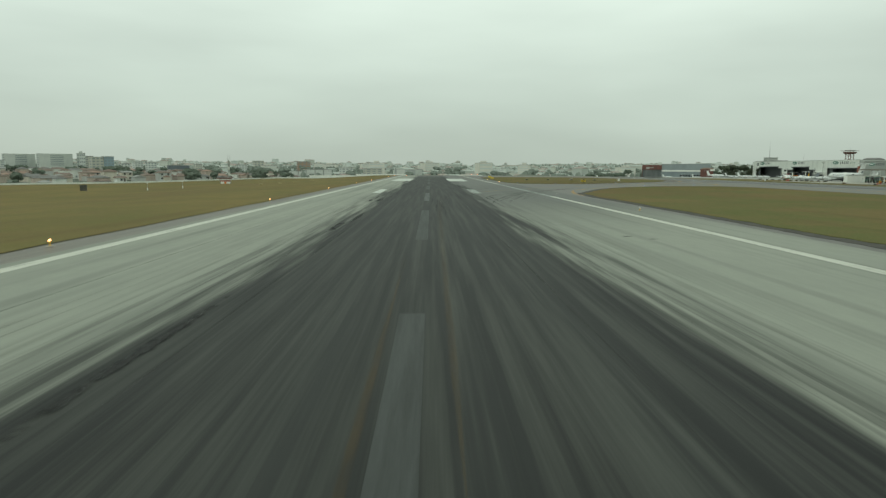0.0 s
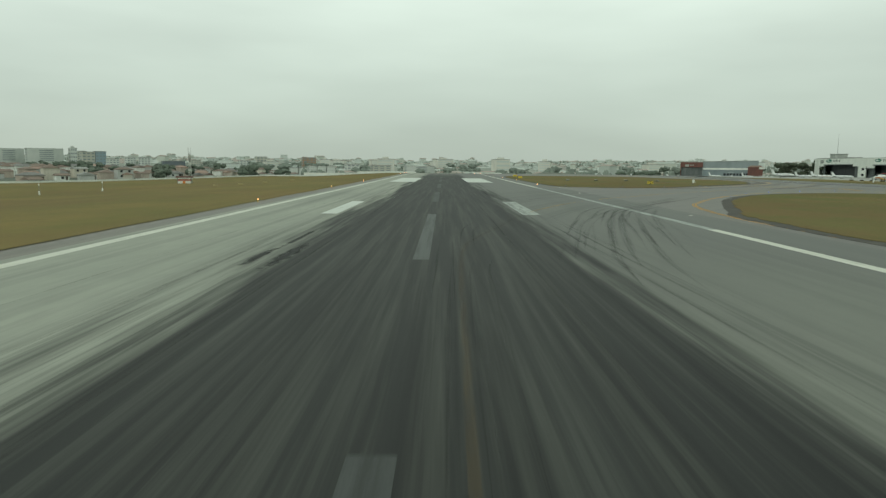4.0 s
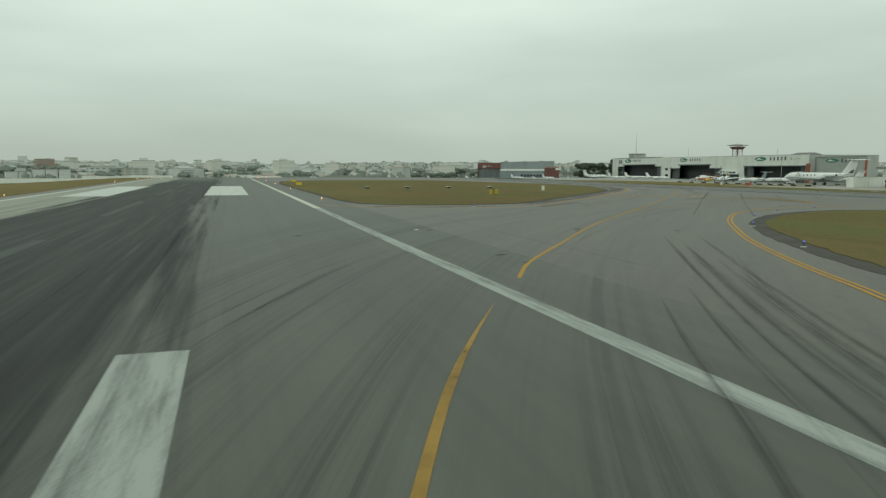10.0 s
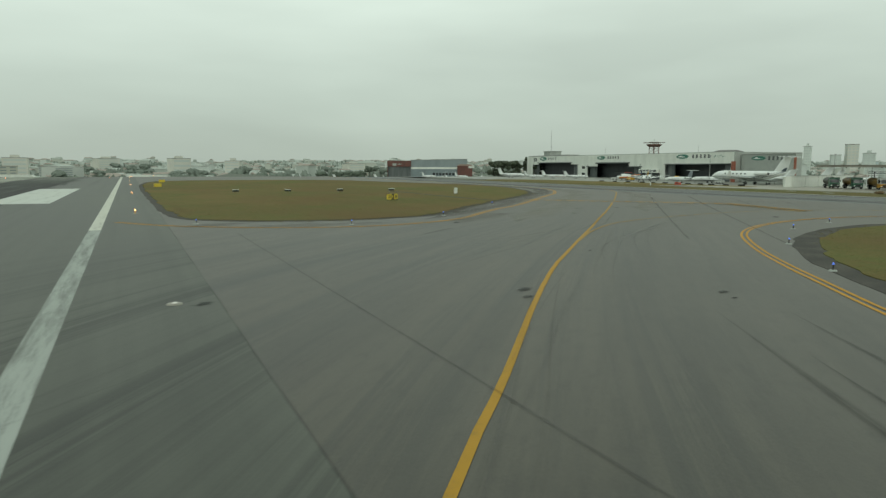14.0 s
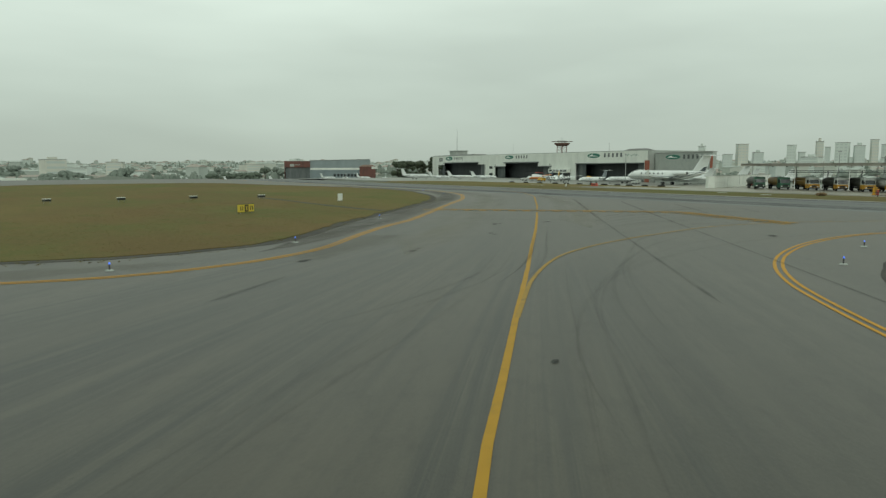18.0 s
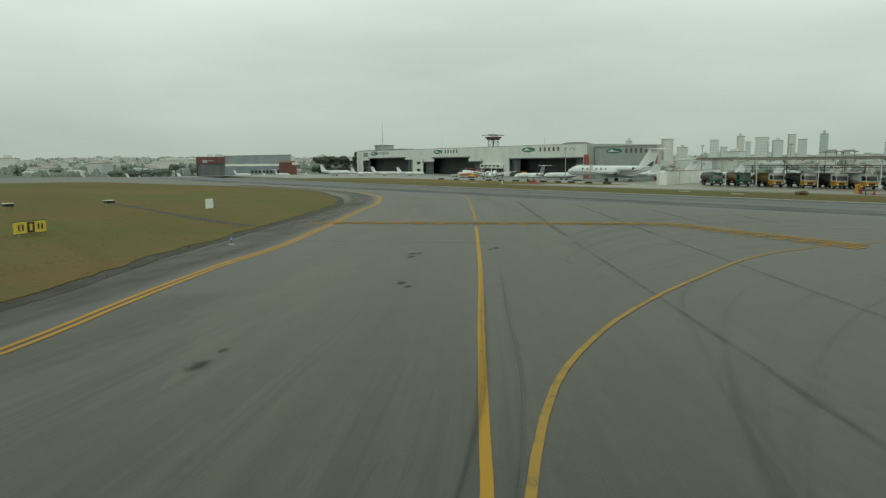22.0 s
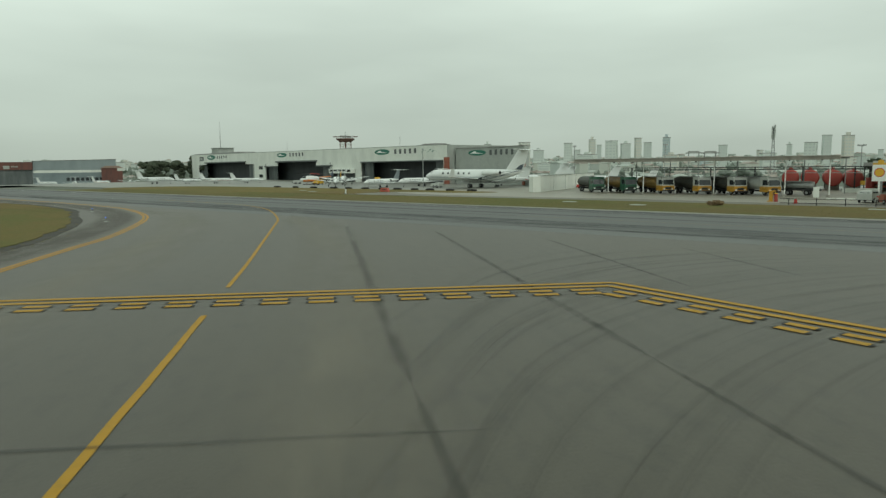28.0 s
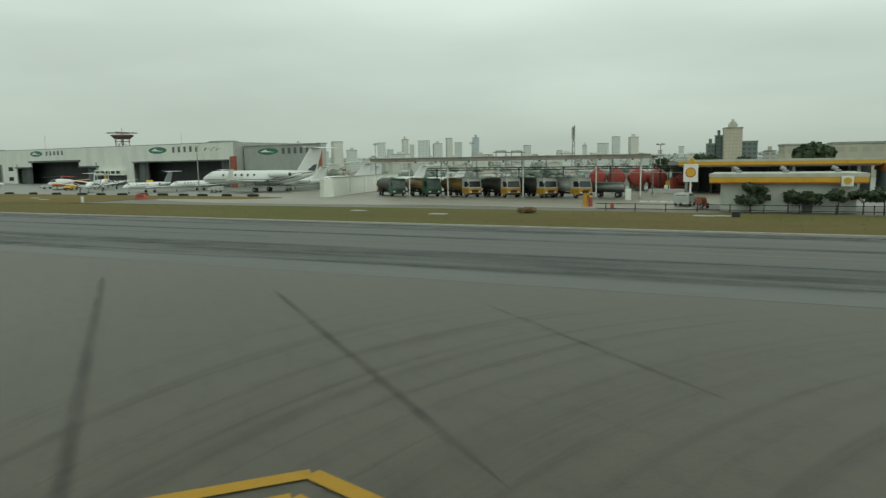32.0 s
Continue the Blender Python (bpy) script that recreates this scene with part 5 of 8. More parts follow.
def prop_plane(at, heading, length, label, t_tail=True, accent=M_JET_BLUE, group="parked propeller aircraft"):
    """A twin turboprop on its wheels; nose along +x."""
    L = length
    R = 0.06 * L
    zc = 0.13 * L
    j = thing("propeller_aircraft", label, "aircraft", pose(at[0], at[1], 0, 0, 0, heading), group)
    prof = [(0.5, 0.05, -0.3), (0.48, 0.35, -0.25), (0.42, 0.65, -0.12), (0.36, 0.8, -0.02), (0.3, 1, 0.05), (0.0, 1, 0.05), (-0.15, 0.95, 0.08), (-0.35, 0.5, 0.3), (-0.48, 0.14, 0.5)]
    part("fuselage", Mesh().loft([ring(x * L, 0, zc + o * R, s * R, s * R * 1.1) for x, s, o in prof]), M_JET, j, smooth=True)
    for side in (1, -1):
        part("wing", wing_mesh((0.13 * L, side * 0.5 * R, zc - 0.5 * R), (0.09 * L, side * 0.58 * L, zc + 0.05 * L), 0.17 * L, 0.08 * L, 0.02 * L, 0.006 * L), M_JET, j)
        y, z = side * 0.19 * L, zc - 0.2 * R
        n = part("nacelle", Mesh().loft([ring(x * L, y, z, s, s * 1.1, 10) for x, s in ((0.26, 0.2 * R), (0.25, 0.45 * R), (0.15, 0.55 * R), (0.0, 0.45 * R), (-0.06, 0.1 * R))]), M_JET, j, smooth=True)
        for k in range(4):
            a = math.pi / 4 + k * math.pi / 2
            part("blade", Mesh().tube((0.262 * L, y, z), (0.262 * L, y + 0.085 * L * math.cos(a), z + 0.085 * L * math.sin(a)), 0.008 * L, 0.004 * L, 4), M_BLACK, n)
        part("spinner", Mesh().loft([ring(x * L, y, z, s, s, 8) for x, s in ((0.262, 0.2 * R), (0.285, 0.03 * R))]), M_METAL, n)
        part("main_gear", Mesh().tube((0.07 * L, y, 0.03 * L), (0.07 * L, y, z), 0.007 * L, n=6), M_STEEL, j)
        wheel(j, (0.07 * L, y, 0.026 * L), 0.026 * L, 0.02 * L)
        ht = zc + (0.22 if t_tail else 0.03) * L
        part("tailplane", wing_mesh((-0.42 * L, side * 0.005 * L, ht), (-0.46 * L, side * 0.2 * L, ht), 0.1 * L, 0.06 * L, 0.01 * L, 0.004 * L), M_JET, j)
        for i in range(5):
            x = (0.2 - 0.07 * i) * L
            part("cabin_window", Mesh().loft([[(x + 0.015 * L * math.cos(a), side * R * d, zc + 0.3 * R + 0.018 * L * math.sin(a)) for a in [2 * math.pi * k / 8 for k in range(8)]] for d in (0.9, 0.985)]), M_GLASS, j)
        part("windscreen", Mesh().add([(0.375 * L, side * 0.12 * R, zc + 0.72 * R), (0.32 * L, side * 0.2 * R, zc + 1.02 * R), (0.315 * L, side * 0.75 * R, zc + 0.75 * R), (0.36 * L, side * 0.62 * R, zc + 0.5 * R)], [(0, 1, 2, 3)]), M_GLASS, j)
    part("fin", upright_mesh((-0.3 * L, 0, zc + 0.4 * R), (-0.41 * L, 0, zc + 0.22 * L), 0.18 * L, 0.11 * L, 0.01 * L, 0.008 * L), accent, j)
    part("nose_gear", Mesh().tube((0.4 * L, 0, 0.03 * L), (0.4 * L, 0, zc - 0.5 * R), 0.006 * L, n=6), M_STEEL, j)
    wheel(j, (0.4 * L, 0, 0.02 * L), 0.02 * L, 0.018 * L)
    return j


def fuel_truck(at, heading, label, cab=M_TRUCK_YELLOW, upper=M_TRUCK_WHITE, tank=M_TANK_DARK, length=7.4):
    """A tanker lorry, cab towards +x, standing on its wheels."""
    t = thing("fuel_truck", label, "truck", pose(at[0], at[1], 0, 0, 0, heading), "fuel trucks under the canopy")
    part("chassis", Mesh().box(-length + 0.6, -0.45, 0.55, 0.3, 0.45, 0.8), M_BLACK, t)
    c = part("cab", Mesh().side([(0.45, 0.55), (0.5, 1.4), (-1.5, 1.4), (-1.5, 0.55)], -1.15, 1.15), cab, t)
    part("cab_roof", Mesh().side([(0.5, 1.4), (0.36, 2.35), (0.22, 2.76), (0.0, 2.86), (-1.45, 2.86), (-1.5, 2.76), (-1.5, 1.4)], -1.12, 1.12), upper, t)
    part("windscreen", Mesh().add([(0.51, -0.98, 1.55), (0.51, 0.98, 1.55), (0.385, 0.95, 2.4), (0.385, -0.95, 2.4)], [(0, 1, 2, 3)]), M_GLASS, t)
    for s in (-1, 1):
        part("side_window", Mesh().add([(0.3, s * 1.128, 1.6), (0.17, s * 1.128, 2.4), (-0.85, s * 1.128, 2.4), (-0.85, s * 1.128, 1.6)], [(0, 1, 2, 3)]), M_GLASS, t)
        part("headlight", Mesh().box(0.46, s * 0.75 - 0.16, 0.72, 0.53, s * 0.75 + 0.16, 0.92, c=0.02), M_WHITE_SIGN, t)
        part("mirror", Mesh().box(0.42, s * 1.2 - 0.05, 1.7, 0.5, s * 1.2 + 0.12, 2.2, c=0.02), M_BLACK, t)
        for x in (-0.45, -length + 3.1, -length + 1.75):
            wheel(t, (x, s * 0.95, 0.5), 0.5, 0.32)
            part("mudguard", Mesh().side([(x + 0.62, 0.75), (x + 0.45, 1.06), (x - 0.45, 1.06), (x - 0.62, 0.75), (x - 0.56, 0.75), (x - 0.4, 1.0), (x + 0.4, 1.0), (x + 0.56, 0.75)], s * 0.95 - 0.2, s * 0.95 + 0.2), M_BLACK, t)
    part("bumper", Mesh().box(0.4, -1.18, 0.42, 0.58, 1.18, 0.68, c=0.03), M_BLACK, t)
    part("grille", Mesh().box(0.49, -0.55, 0.78, 0.525, 0.55, 1.15), M_BLACK, t)
    b = Mesh()
    b.loft([[(x, 1.2 * k * math.cos(2 * math.pi * i / 16), 1.86 + 0.98 * k * math.sin(2 * math.pi * i / 16)) for i in range(16)]
            for x, k in ((-1.72, 0.9), (-1.8, 1), (-length + 0.35, 1), (-length + 0.25, 0.9))])
    tk = part("tank", b, tank, t, smooth=False)
    part("catwalk", Mesh().box(-length + 0.8, -0.35, 2.6, -2.1, 0.35, 2.92), M_STEEL, tk)
    part("hatch", Mesh().tube((-3.2, 0, 2.75), (-3.2, 0, 3.05), 0.28, n=10), M_STEEL, tk)
    part("locker", Mesh().box(-2.9, 0.9, 0.62, -1.95, 1.16, 1.3, c=0.03), M_STEEL, t)
    part("rear_bumper", Mesh().box(-length + 0.1, -1.1, 0.5, -length + 0.25, 1.1, 0.72), M_BLACK, t)
    return t


def tower_block(at, w, d, h, label, wall, storeys, name="apartment_tower", turn=0.0, glass=M_GLASS, cols=3, cap=True, group="towers of the skyline", bays=True):
    """A block of flats; every storey has its own strip of panes per bay."""
    t = thing(name, label, "building", pose(at[0], at[1], -0.3, 0, 0, turn), group)
    part("wall", Mesh().box(-w / 2, -d / 2, 0, w / 2, d / 2, h, c=0.15), wall, t)
    part("roof", Mesh().box(-w / 2 - 0.2, -d / 2 - 0.2, h, w / 2 + 0.2, d / 2 + 0.2, h + 0.6), M_ROOF, t)
    if cap:
        part("roof_house", Mesh().box(-w / 5, -d / 5, h + 0.6, w / 6, d / 5, h + 0.6 + 0.05 * h + 1.5), wall, t)
    sh = h / storeys
    pane = Mesh().box(-0.5, -0.04, 0, 0.5, 0.04, 1).data("window", glass)
    for k in range(storeys):
        for c in range(cols if bays else 0):
            x = -w / 2 + w * (c + 0.5) / cols
            o = part("window", pane, None, t)
            o.matrix_basis = Matrix.LocRotScale((x, -d / 2 - 0.02, k * sh + 0.3 * sh), None, (w / cols * 0.62, 1, 0.45 * sh))
        if not bays:
            o = part("window_band", pane, None, t)
            o.matrix_basis = Matrix.LocRotScale((0, -d / 2 - 0.02, k * sh + 0.3 * sh), None, (w * 0.86, 1, 0.42 * sh))
            continue
        o = part("window", pane, None, t)
        o.matrix_basis = Matrix.LocRotScale((-w / 2 - 0.02, 0, k * sh + 0.3 * sh), Euler((0, 0, math.pi / 2)), (d * 0.6, 1, 0.45 * sh))
    return t


def house(at, w, d, h, label, wall, roof, turn=0.0, hip=False, storeys=1, near=True):
    t = thing("house", label, "house", pose(at[0], at[1], -0.3, 0, 0, turn), "houses beyond the runway")
    part("wall", Mesh().box(-w / 2, -d / 2, 0, w / 2, d / 2, h), wall, t)
    e = 0.35
    m = Mesh()
    a, b, r = w / 2 + e, d / 2 + e, h + 0.21 * d
    rx = a * (0.45 if hip else 1.0)
    m.add([(-a, -b, h), (a, -b, h), (a, b, h), (-a, b, h), (-rx, 0, r), (rx, 0, r), (-a, -b, h - 0.15), (a, -b, h - 0.15), (a, b, h - 0.15), (-a, b, h - 0.15)],
          [(0, 1, 5, 4), (2, 3, 4, 5), (1, 2, 5), (3, 0, 4), (6, 7, 1, 0), (7, 8, 2, 1), (8, 9, 3, 2), (9, 6, 0, 3), (9, 8, 7, 6)])
    part("roof", m, roof, t)
    n = max(1, int(w / 3.2))
    for s in range(storeys):
        for i in range(n if near else 0):
            x = -w / 2 + w * (i + 0.5) / n
            z = (s + 0.36) * h / storeys
            part("window", Mesh().box(x - 0.55, -d / 2 - 0.05, z, x + 0.55, -d / 2 + 0.05, z + 1.1), M_GLASS, t)
    part("door", Mesh().box(w / 2 - 1.4, -d / 2 - 0.06, 0, w / 2 - 0.5, -d / 2 + 0.04, 2.1), M_BARK, t)
    return t

# ---- white hangar range ----
def sign_bars(parent, x0, z0, w, h, n, face=0.34, material=M_GREY_LOGO):
    """Plain upright bars in place of lettering on the hangar front."""
    for i in range(n):
        x = x0 - w * i / n
        part("sign_bar", Mesh().box(x - w / n * 0.42, face - 0.06, z0, x, face, z0 + h), material, parent)


def logo(parent, x, z, w, face=0.34):
    m = Mesh()
    m.loft([[(x + w / 2 * math.cos(2 * math.pi * i / 20), y, z + w * 0.1 * math.sin(2 * math.pi * i / 20)) for i in range(20)] for y in (face - 0.06, face)])
    o = part("logo_oval", m, M_GREEN_LOGO, parent, "plain green oval")
    part("logo_bar", Mesh().add([(x - w * 0.36, face + 0.02, z - w * 0.035), (x + w * 0.4, face + 0.02, z - w * 0.02), (x + w * 0.1, face + 0.02, z + w * 0.065), (x + w * 0.02, face + 0.02, z + w * 0.01)], [(0, 1, 2, 3)]), M_WHITE_SIGN, o)


hangar = thing("hangar", "long weathered white hangar with three dark doorways", "hangar", pose(230, 431, 0, 0, 0, 77.8))
ROOF0, ROOF1, LONG = 11.2, 12.5, 227.0


def roof_at(x):
    return ROOF0 + (ROOF1 - ROOF0) * x / LONG


def front(name, x0, x1, z0, mats=M_WALL, z1=None, y0=0.0, y1=0.32):
    m = Mesh()
    m.side([(x0, z0), (x1, z0), (x1, z1 or roof_at(x1)), (x0, z1 or roof_at(x0))], y0, y1)
    return part(name, m, mats, hangar)


front("pier", 0, 1.8, 0)
front("front_wall", 1.8, 48, 6.8)
front("pier", 48, 52, 0)
front("front_wall", 52, 69, 4.4)
front("front_wall", 69, 81, 5.8)
front("front_wall", 81, 116, 7.9)
front("front_wall", 116, 128.5, 5.8)
front("pier", 128.5, 141, 0)
front("front_wall", 141, 151, 7.0)
front("front_wall", 151, 205, 8.3)
front("front_wall", 205, 216, 7.0)
front("pier", 216, LONG, 0)
for a, b, z in ((69.3, 128.2, 0), (141.3, 215.7, 0)):
    for x in (a, b - 0.6):
        part("jamb", Mesh().box(x, 0.34, 0, x + 0.6, 0.5, 7.0), M_WALL_GREY, hangar)
part("door_header", Mesh().box(1.8, 0.34, 6.6, 48, 0.62, 6.95), M_DARKDOOR, hangar)
part("door_header", Mesh().box(80, 0.34, 7.4, 117, 0.9, 7.95), M_DARKDOOR, hangar, "dark stepped door track")
part("door_header", Mesh().box(68, 0.34, 5.5, 81, 0.7, 5.95), M_DARKDOOR, hangar)
part("door_header", Mesh().box(116, 0.34, 5.5, 129, 0.7, 5.95), M_DARKDOOR, hangar)
part("door_header", Mesh().box(150, 0.34, 7.9, 206, 0.8, 8.4), M_DARKDOOR, hangar)
# sliding door leaves drawn aside
for x0, x1, h in ((70, 78, 5.6), (119, 128, 5.6), (142, 150, 6.8), (207, 215.5, 6.8), (2.2, 7, 6.6), (42, 47.6, 6.6)):
    leaf = Mesh()
    n = int((x1 - x0) / 0.8)
    for i in range(n):
        leaf.box(x0 + (x1 - x0) * i / n, -1.2 - 0.08 * (i % 2), 0, x0 + (x1 - x0) * (i + 1) / n, -0.95 - 0.08 * (i % 2), h)
    part("door_leaf", leaf, M_DARKDOOR, hangar, "dark corrugated sliding door")
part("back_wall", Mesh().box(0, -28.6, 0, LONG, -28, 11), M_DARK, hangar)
# Added sheets behind each doorway stand for the dim interior.
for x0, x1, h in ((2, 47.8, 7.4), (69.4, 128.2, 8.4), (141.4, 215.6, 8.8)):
    part("shade_sheet", Mesh().box(x0, -5.2, 0, x1, -5.0, h), M_DOORWAY_SHADE, hangar, "dark slate-grey sheet added for the shade inside the doorway")
part("side_wall", Mesh().box(-0.5, -28.6, 0, 0, 0.32, ROOF0), M_WALL_GREY, hangar)
part("side_wall", Mesh().box(LONG, -28.6, 0, LONG + 0.5, 0.32, ROOF1), M_WALL, hangar)
for x in (49.5, 134.0):
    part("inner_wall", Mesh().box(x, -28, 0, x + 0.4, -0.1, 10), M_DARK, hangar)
part("roof", Mesh().add([(0, -28.6, 10.7), (LONG, -28.6, 11.6), (LONG, 0.0, 12.1), (0, 0.0, 10.8), (0, -28.6, 10.4), (LONG, -28.6, 11.3), (LONG, 0.0, 11.8), (0, 0.0, 10.5)],
                        [(0, 1, 2, 3), (7, 6, 5, 4), (0, 3, 7, 4), (1, 5, 6, 2), (3, 2, 6, 7), (0, 4, 5, 1)]), M_ROOF, hangar)
part("parapet", Mesh().add([(0, 0.36, roof_at(0)), (LONG, 0.36, roof_at(LONG)), (LONG, -0.1, roof_at(LONG)), (0, -0.1, roof_at(0)), (0, 0.36, roof_at(0) + 0.18), (LONG, 0.36, roof_at(LONG) + 0.18), (LONG, -0.1, roof_at(LONG) + 0.18), (0, -0.1, roof_at(0) + 0.18)],
                           [(0, 1, 5, 4), (4, 5, 6, 7), (2, 3, 7, 6), (1, 2, 6, 5), (3, 0, 4, 7)]), M_WALL_GREY, hangar)
# offices between the first two doorways
part("mezzanine", Mesh().box(52.2, -0.1, 3.0, 68.8, 1.6, 4.6, c=0.05), M_WALL, hangar)
for i in range(5):
    part("office_window", Mesh().box(53.2 + i * 3.1, 1.6, 3.5, 55.6 + i * 3.1, 1.64, 4.3), M_GLASS, hangar)
# Dark sheet fills the opening under the offices, for its shade.
part("opening_sheet", Mesh().box(52.2, -2.2, 0, 68.8, -2.0, 3.0), M_DARKDOOR, hangar)
part("office_window", Mesh().box(131.5, 0.33, 4.6, 135.5, 0.37, 6.0), M_GLASS, hangar)
part("office_window", Mesh().box(131.5, 0.33, 1.0, 135.5, 0.37, 2.4), M_GLASS, hangar)
part("notice_board", Mesh().box(208, 0.33, 9.2, 214, 0.42, 11.4), M_GREY_LOGO, hangar, "dark square emblem board")
part("emblem", Mesh().box(209.2, 0.43, 9.6, 212.8, 0.46, 11.0), M_WALL_GREY, hangar)
part("red_column", Mesh().box(-1.2, 0.34, 0, 0.9, 0.9, 7.7, c=0.05), M_RUST, hangar, "red-brown painted column")
logo(hangar, 34.5, 9.9, 9.2)
sign_bars(hangar, 27.2, 9.15, 13.5, 1.5, 5)
logo(hangar, 111.5, 10.4, 9.6)
sign_bars(hangar, 104, 9.7, 14, 1.4, 5)
logo(hangar, 196.5, 10.8, 12)
sign_bars(hangar, 188, 10.1, 15, 1.4, 5)
sc = Mesh()
for i in range(6):
    sc.add([(12.5 - i * 1.25, 0.35, 9.3 + 0.5 * (i % 2)), (12.0 - i * 1.25, 0.35, 9.3 + 0.5 * (i % 2)), (11.2 - i * 1.25, 0.35, 10.1 - 0.3 * (i % 3)), (11.6 - i * 1.25, 0.35, 10.2 - 0.3 * (i % 3))], [(0, 1, 2, 3)])
part("script_mark", sc, M_GREEN_LOGO, hangar, "small green scrawled mark")
# rooftop house and aerials
part("penthouse", Mesh().box(189, -9, 12, 199, -1, 15.4, c=0.1), M_WALL_GREY, hangar)
part("penthouse_roof", Mesh().box(160, -8.5, 12.2, 226, -0.6, 13.0, c=0.1), M_ROOF, hangar)
part("penthouse_roof", Mesh().box(188.4, -9.4, 15.4, 199.6, -0.6, 15.7, c=0.05), M_WALL_GREY, hangar)
part("aerial", Mesh().tube((194, -4, 15.9), (194, -4, 23), 0.16, 0.12, 6).tube((194, -4, 23), (194, -4, 29), 0.1, 0.05, 6), M_STEEL, hangar, "thin rooftop aerial mast")
part("aerial", Mesh().tube((128, -10, 11.5), (128, -10, 17.5), 0.07, 0.04, 5), M_STEEL, hangar)
part("aerial", Mesh().tube((42, -12, 11), (42, -12, 15.5), 0.07, 0.04, 5), M_STEEL, hangar)
dome = [[(30 + a * math.cos(math.pi * k / 8), -18 + b * math.sin(math.pi * k / 8), z) for k in range(16)] for a, b, z in ((8, 5, 10.9), (8, 5, 12.0), (5, 3, 12.7))]
part("roof_dome", Mesh().loft(dome), M_TILE_GREY, hangar, "low dark curved roof light")

annex = thing("hangar_annex", "plain grey rendered hangar end beside the white hangar", "hangar", pose(230, 431, 0, 0, 0, 77.8))
part("front_wall", Mesh().box(-29, -2.2, 0, -1.4, -1.8, 10.0), M_WALL_GREY, annex)
part("side_wall", Mesh().box(-29.4, -3.4, 0, -29, -1.8, 10.0), M_WALL_GREY, annex)
part("back_wall", Mesh().box(-29, -3.8, 0, -1.4, -3.4, 10.0), M_WALL_GREY, annex)
part("roof", Mesh().box(-29.4, -3.8, 10.0, -1.4, -1.6, 10.25), M_ROOF, annex)
part("corner_strip", Mesh().box(-29.6, -1.9, 0, -28.8, -1.5, 9.0), M_RUST, annex, "red-brown corner strip")
logo(annex, -10.8, 8.7, 7.6, -1.72)
sign_bars(annex, -16, 8.0, 10.5, 1.4, 5, -1.72)

radar = thing("radar_tower", "red steel radar platform on lattice legs behind the hangar", "tower", pose(297, 549, 0))
for x in (-2.2, 2.2):
    for y in (-2.2, 2.2):
        part("leg", Mesh().tube((x, y, 0), (x * 0.8, y * 0.8, 17), 0.22, 0.18, 6), M_RADAR, radar)
for z in (10, 13.2, 16):
    for a, b in (((-2, -2), (2, -2)), ((2, -2), (2, 2)), ((2, 2), (-2, 2)), ((-2, 2), (-2, -2))):
        part("brace", Mesh().tube((*a, z), (*b, z), 0.1, n=5), M_RADAR, radar)
        part("brace", Mesh().tube((*a, z), (*b, z + 2.6), 0.08, n=5), M_RADAR, radar)
part("platform", Mesh().loft([[(q * math.cos(2 * math.pi * i / 12), q * math.sin(2 * math.pi * i / 12), z) for i in range(12)] for q, z in ((3.0, 17), (4.4, 18.2), (4.4, 18.6))]), M_RADAR, radar)
part("railing", Mesh().loft([[(q * math.cos(2 * math.pi * i / 12), q * math.sin(2 * math.pi * i / 12), z) for i in range(12)] for q, z in ((5.9, 19.3), (6.0, 19.5), (5.8, 19.5))], caps=False), M_RADAR, radar)
part("antenna", Mesh().box(-3.2, -0.5, 19.0, 3.2, 0.4, 19.9, c=0.1), M_STEEL, radar)
part("antenna_mast", Mesh().tube((0, 0, 18.6), (0, 0, 21.6), 0.15, 0.08, 6), M_STEEL, radar)

# ---- hangars further off ----
far_hangar = thing("sheet_hangar", "pale grey corrugated sheet hangar with a light band", "hangar", pose(240, 775, 0.01, 0, 0, -22.8))
W = 46.5
part("wall_upper", Mesh().side([(0, 5.2), (W, 5.2), (W, 11.8), (0, 10.9)], 0.0, 0.35), M_SHEET, far_hangar)
part("wall_band", Mesh().box(0, -0.05, 3.6, W, 0.35, 5.2), M_WALL, far_hangar, "light painted band")
part("wall_lower", Mesh().box(0, -0.1, -5.6, W, 0.35, 3.6), M_SHEET_LOW, far_hangar)
part("side_wall", Mesh().box(W, 0, -5.6, W + 0.4, 40, 11.6), M_SHEET, far_hangar)
part("side_wall", Mesh().box(-0.4, 0, -5.6, 0, 40, 10.8), M_SHEET, far_hangar)
part("roof", Mesh().add([(-0.6, -0.3, 10.9), (W + 0.6, -0.3, 11.8), (W + 0.6, 40, 11.6), (-0.6, 40, 10.8), (-0.6, -0.3, 11.2), (W + 0.6, -0.3, 12.1), (W + 0.6, 40, 11.9), (-0.6, 40, 11.1)],
                        [(3, 2, 1, 0), (4, 5, 6, 7), (0, 1, 5, 4), (1, 2, 6, 5), (2, 3, 7, 6), (3, 0, 4, 7)]), M_ROOF, far_hangar)
for i in range(10):
    part("lower_window", Mesh().box(18 + i * 2.7, -0.14, -1.6, 19.9 + i * 2.7, -0.1, 0.4), M_GLASS, far_hangar)
dark_hangar = thing("dark_hangar", "dark open hangar with a red fascia", "hangar", pose(221.5, 781, 0.01, 0, 0, -22.8))
part("fascia", Mesh().box(0, -0.4, 5.6, 19.4, 0.3, 10.4, c=0.08), M_BRICKRED, dark_hangar, "dark red fascia")
part("fascia_mark", Mesh().box(4.0, -0.46, 6.2, 7.2, -0.4, 8.2), M_WALL_GREY, dark_hangar)
for i in range(4):
    part("fascia_bar", Mesh().box(8.2 + i * 0.9, -0.46, 7.2, 8.8 + i * 0.9, -0.4, 8.0), M_WALL_GREY, dark_hangar)
part("door", Mesh().box(0.4, 0.6, -5.6, 19.0, 0.9, 5.6), M_DARKDOOR, dark_hangar)
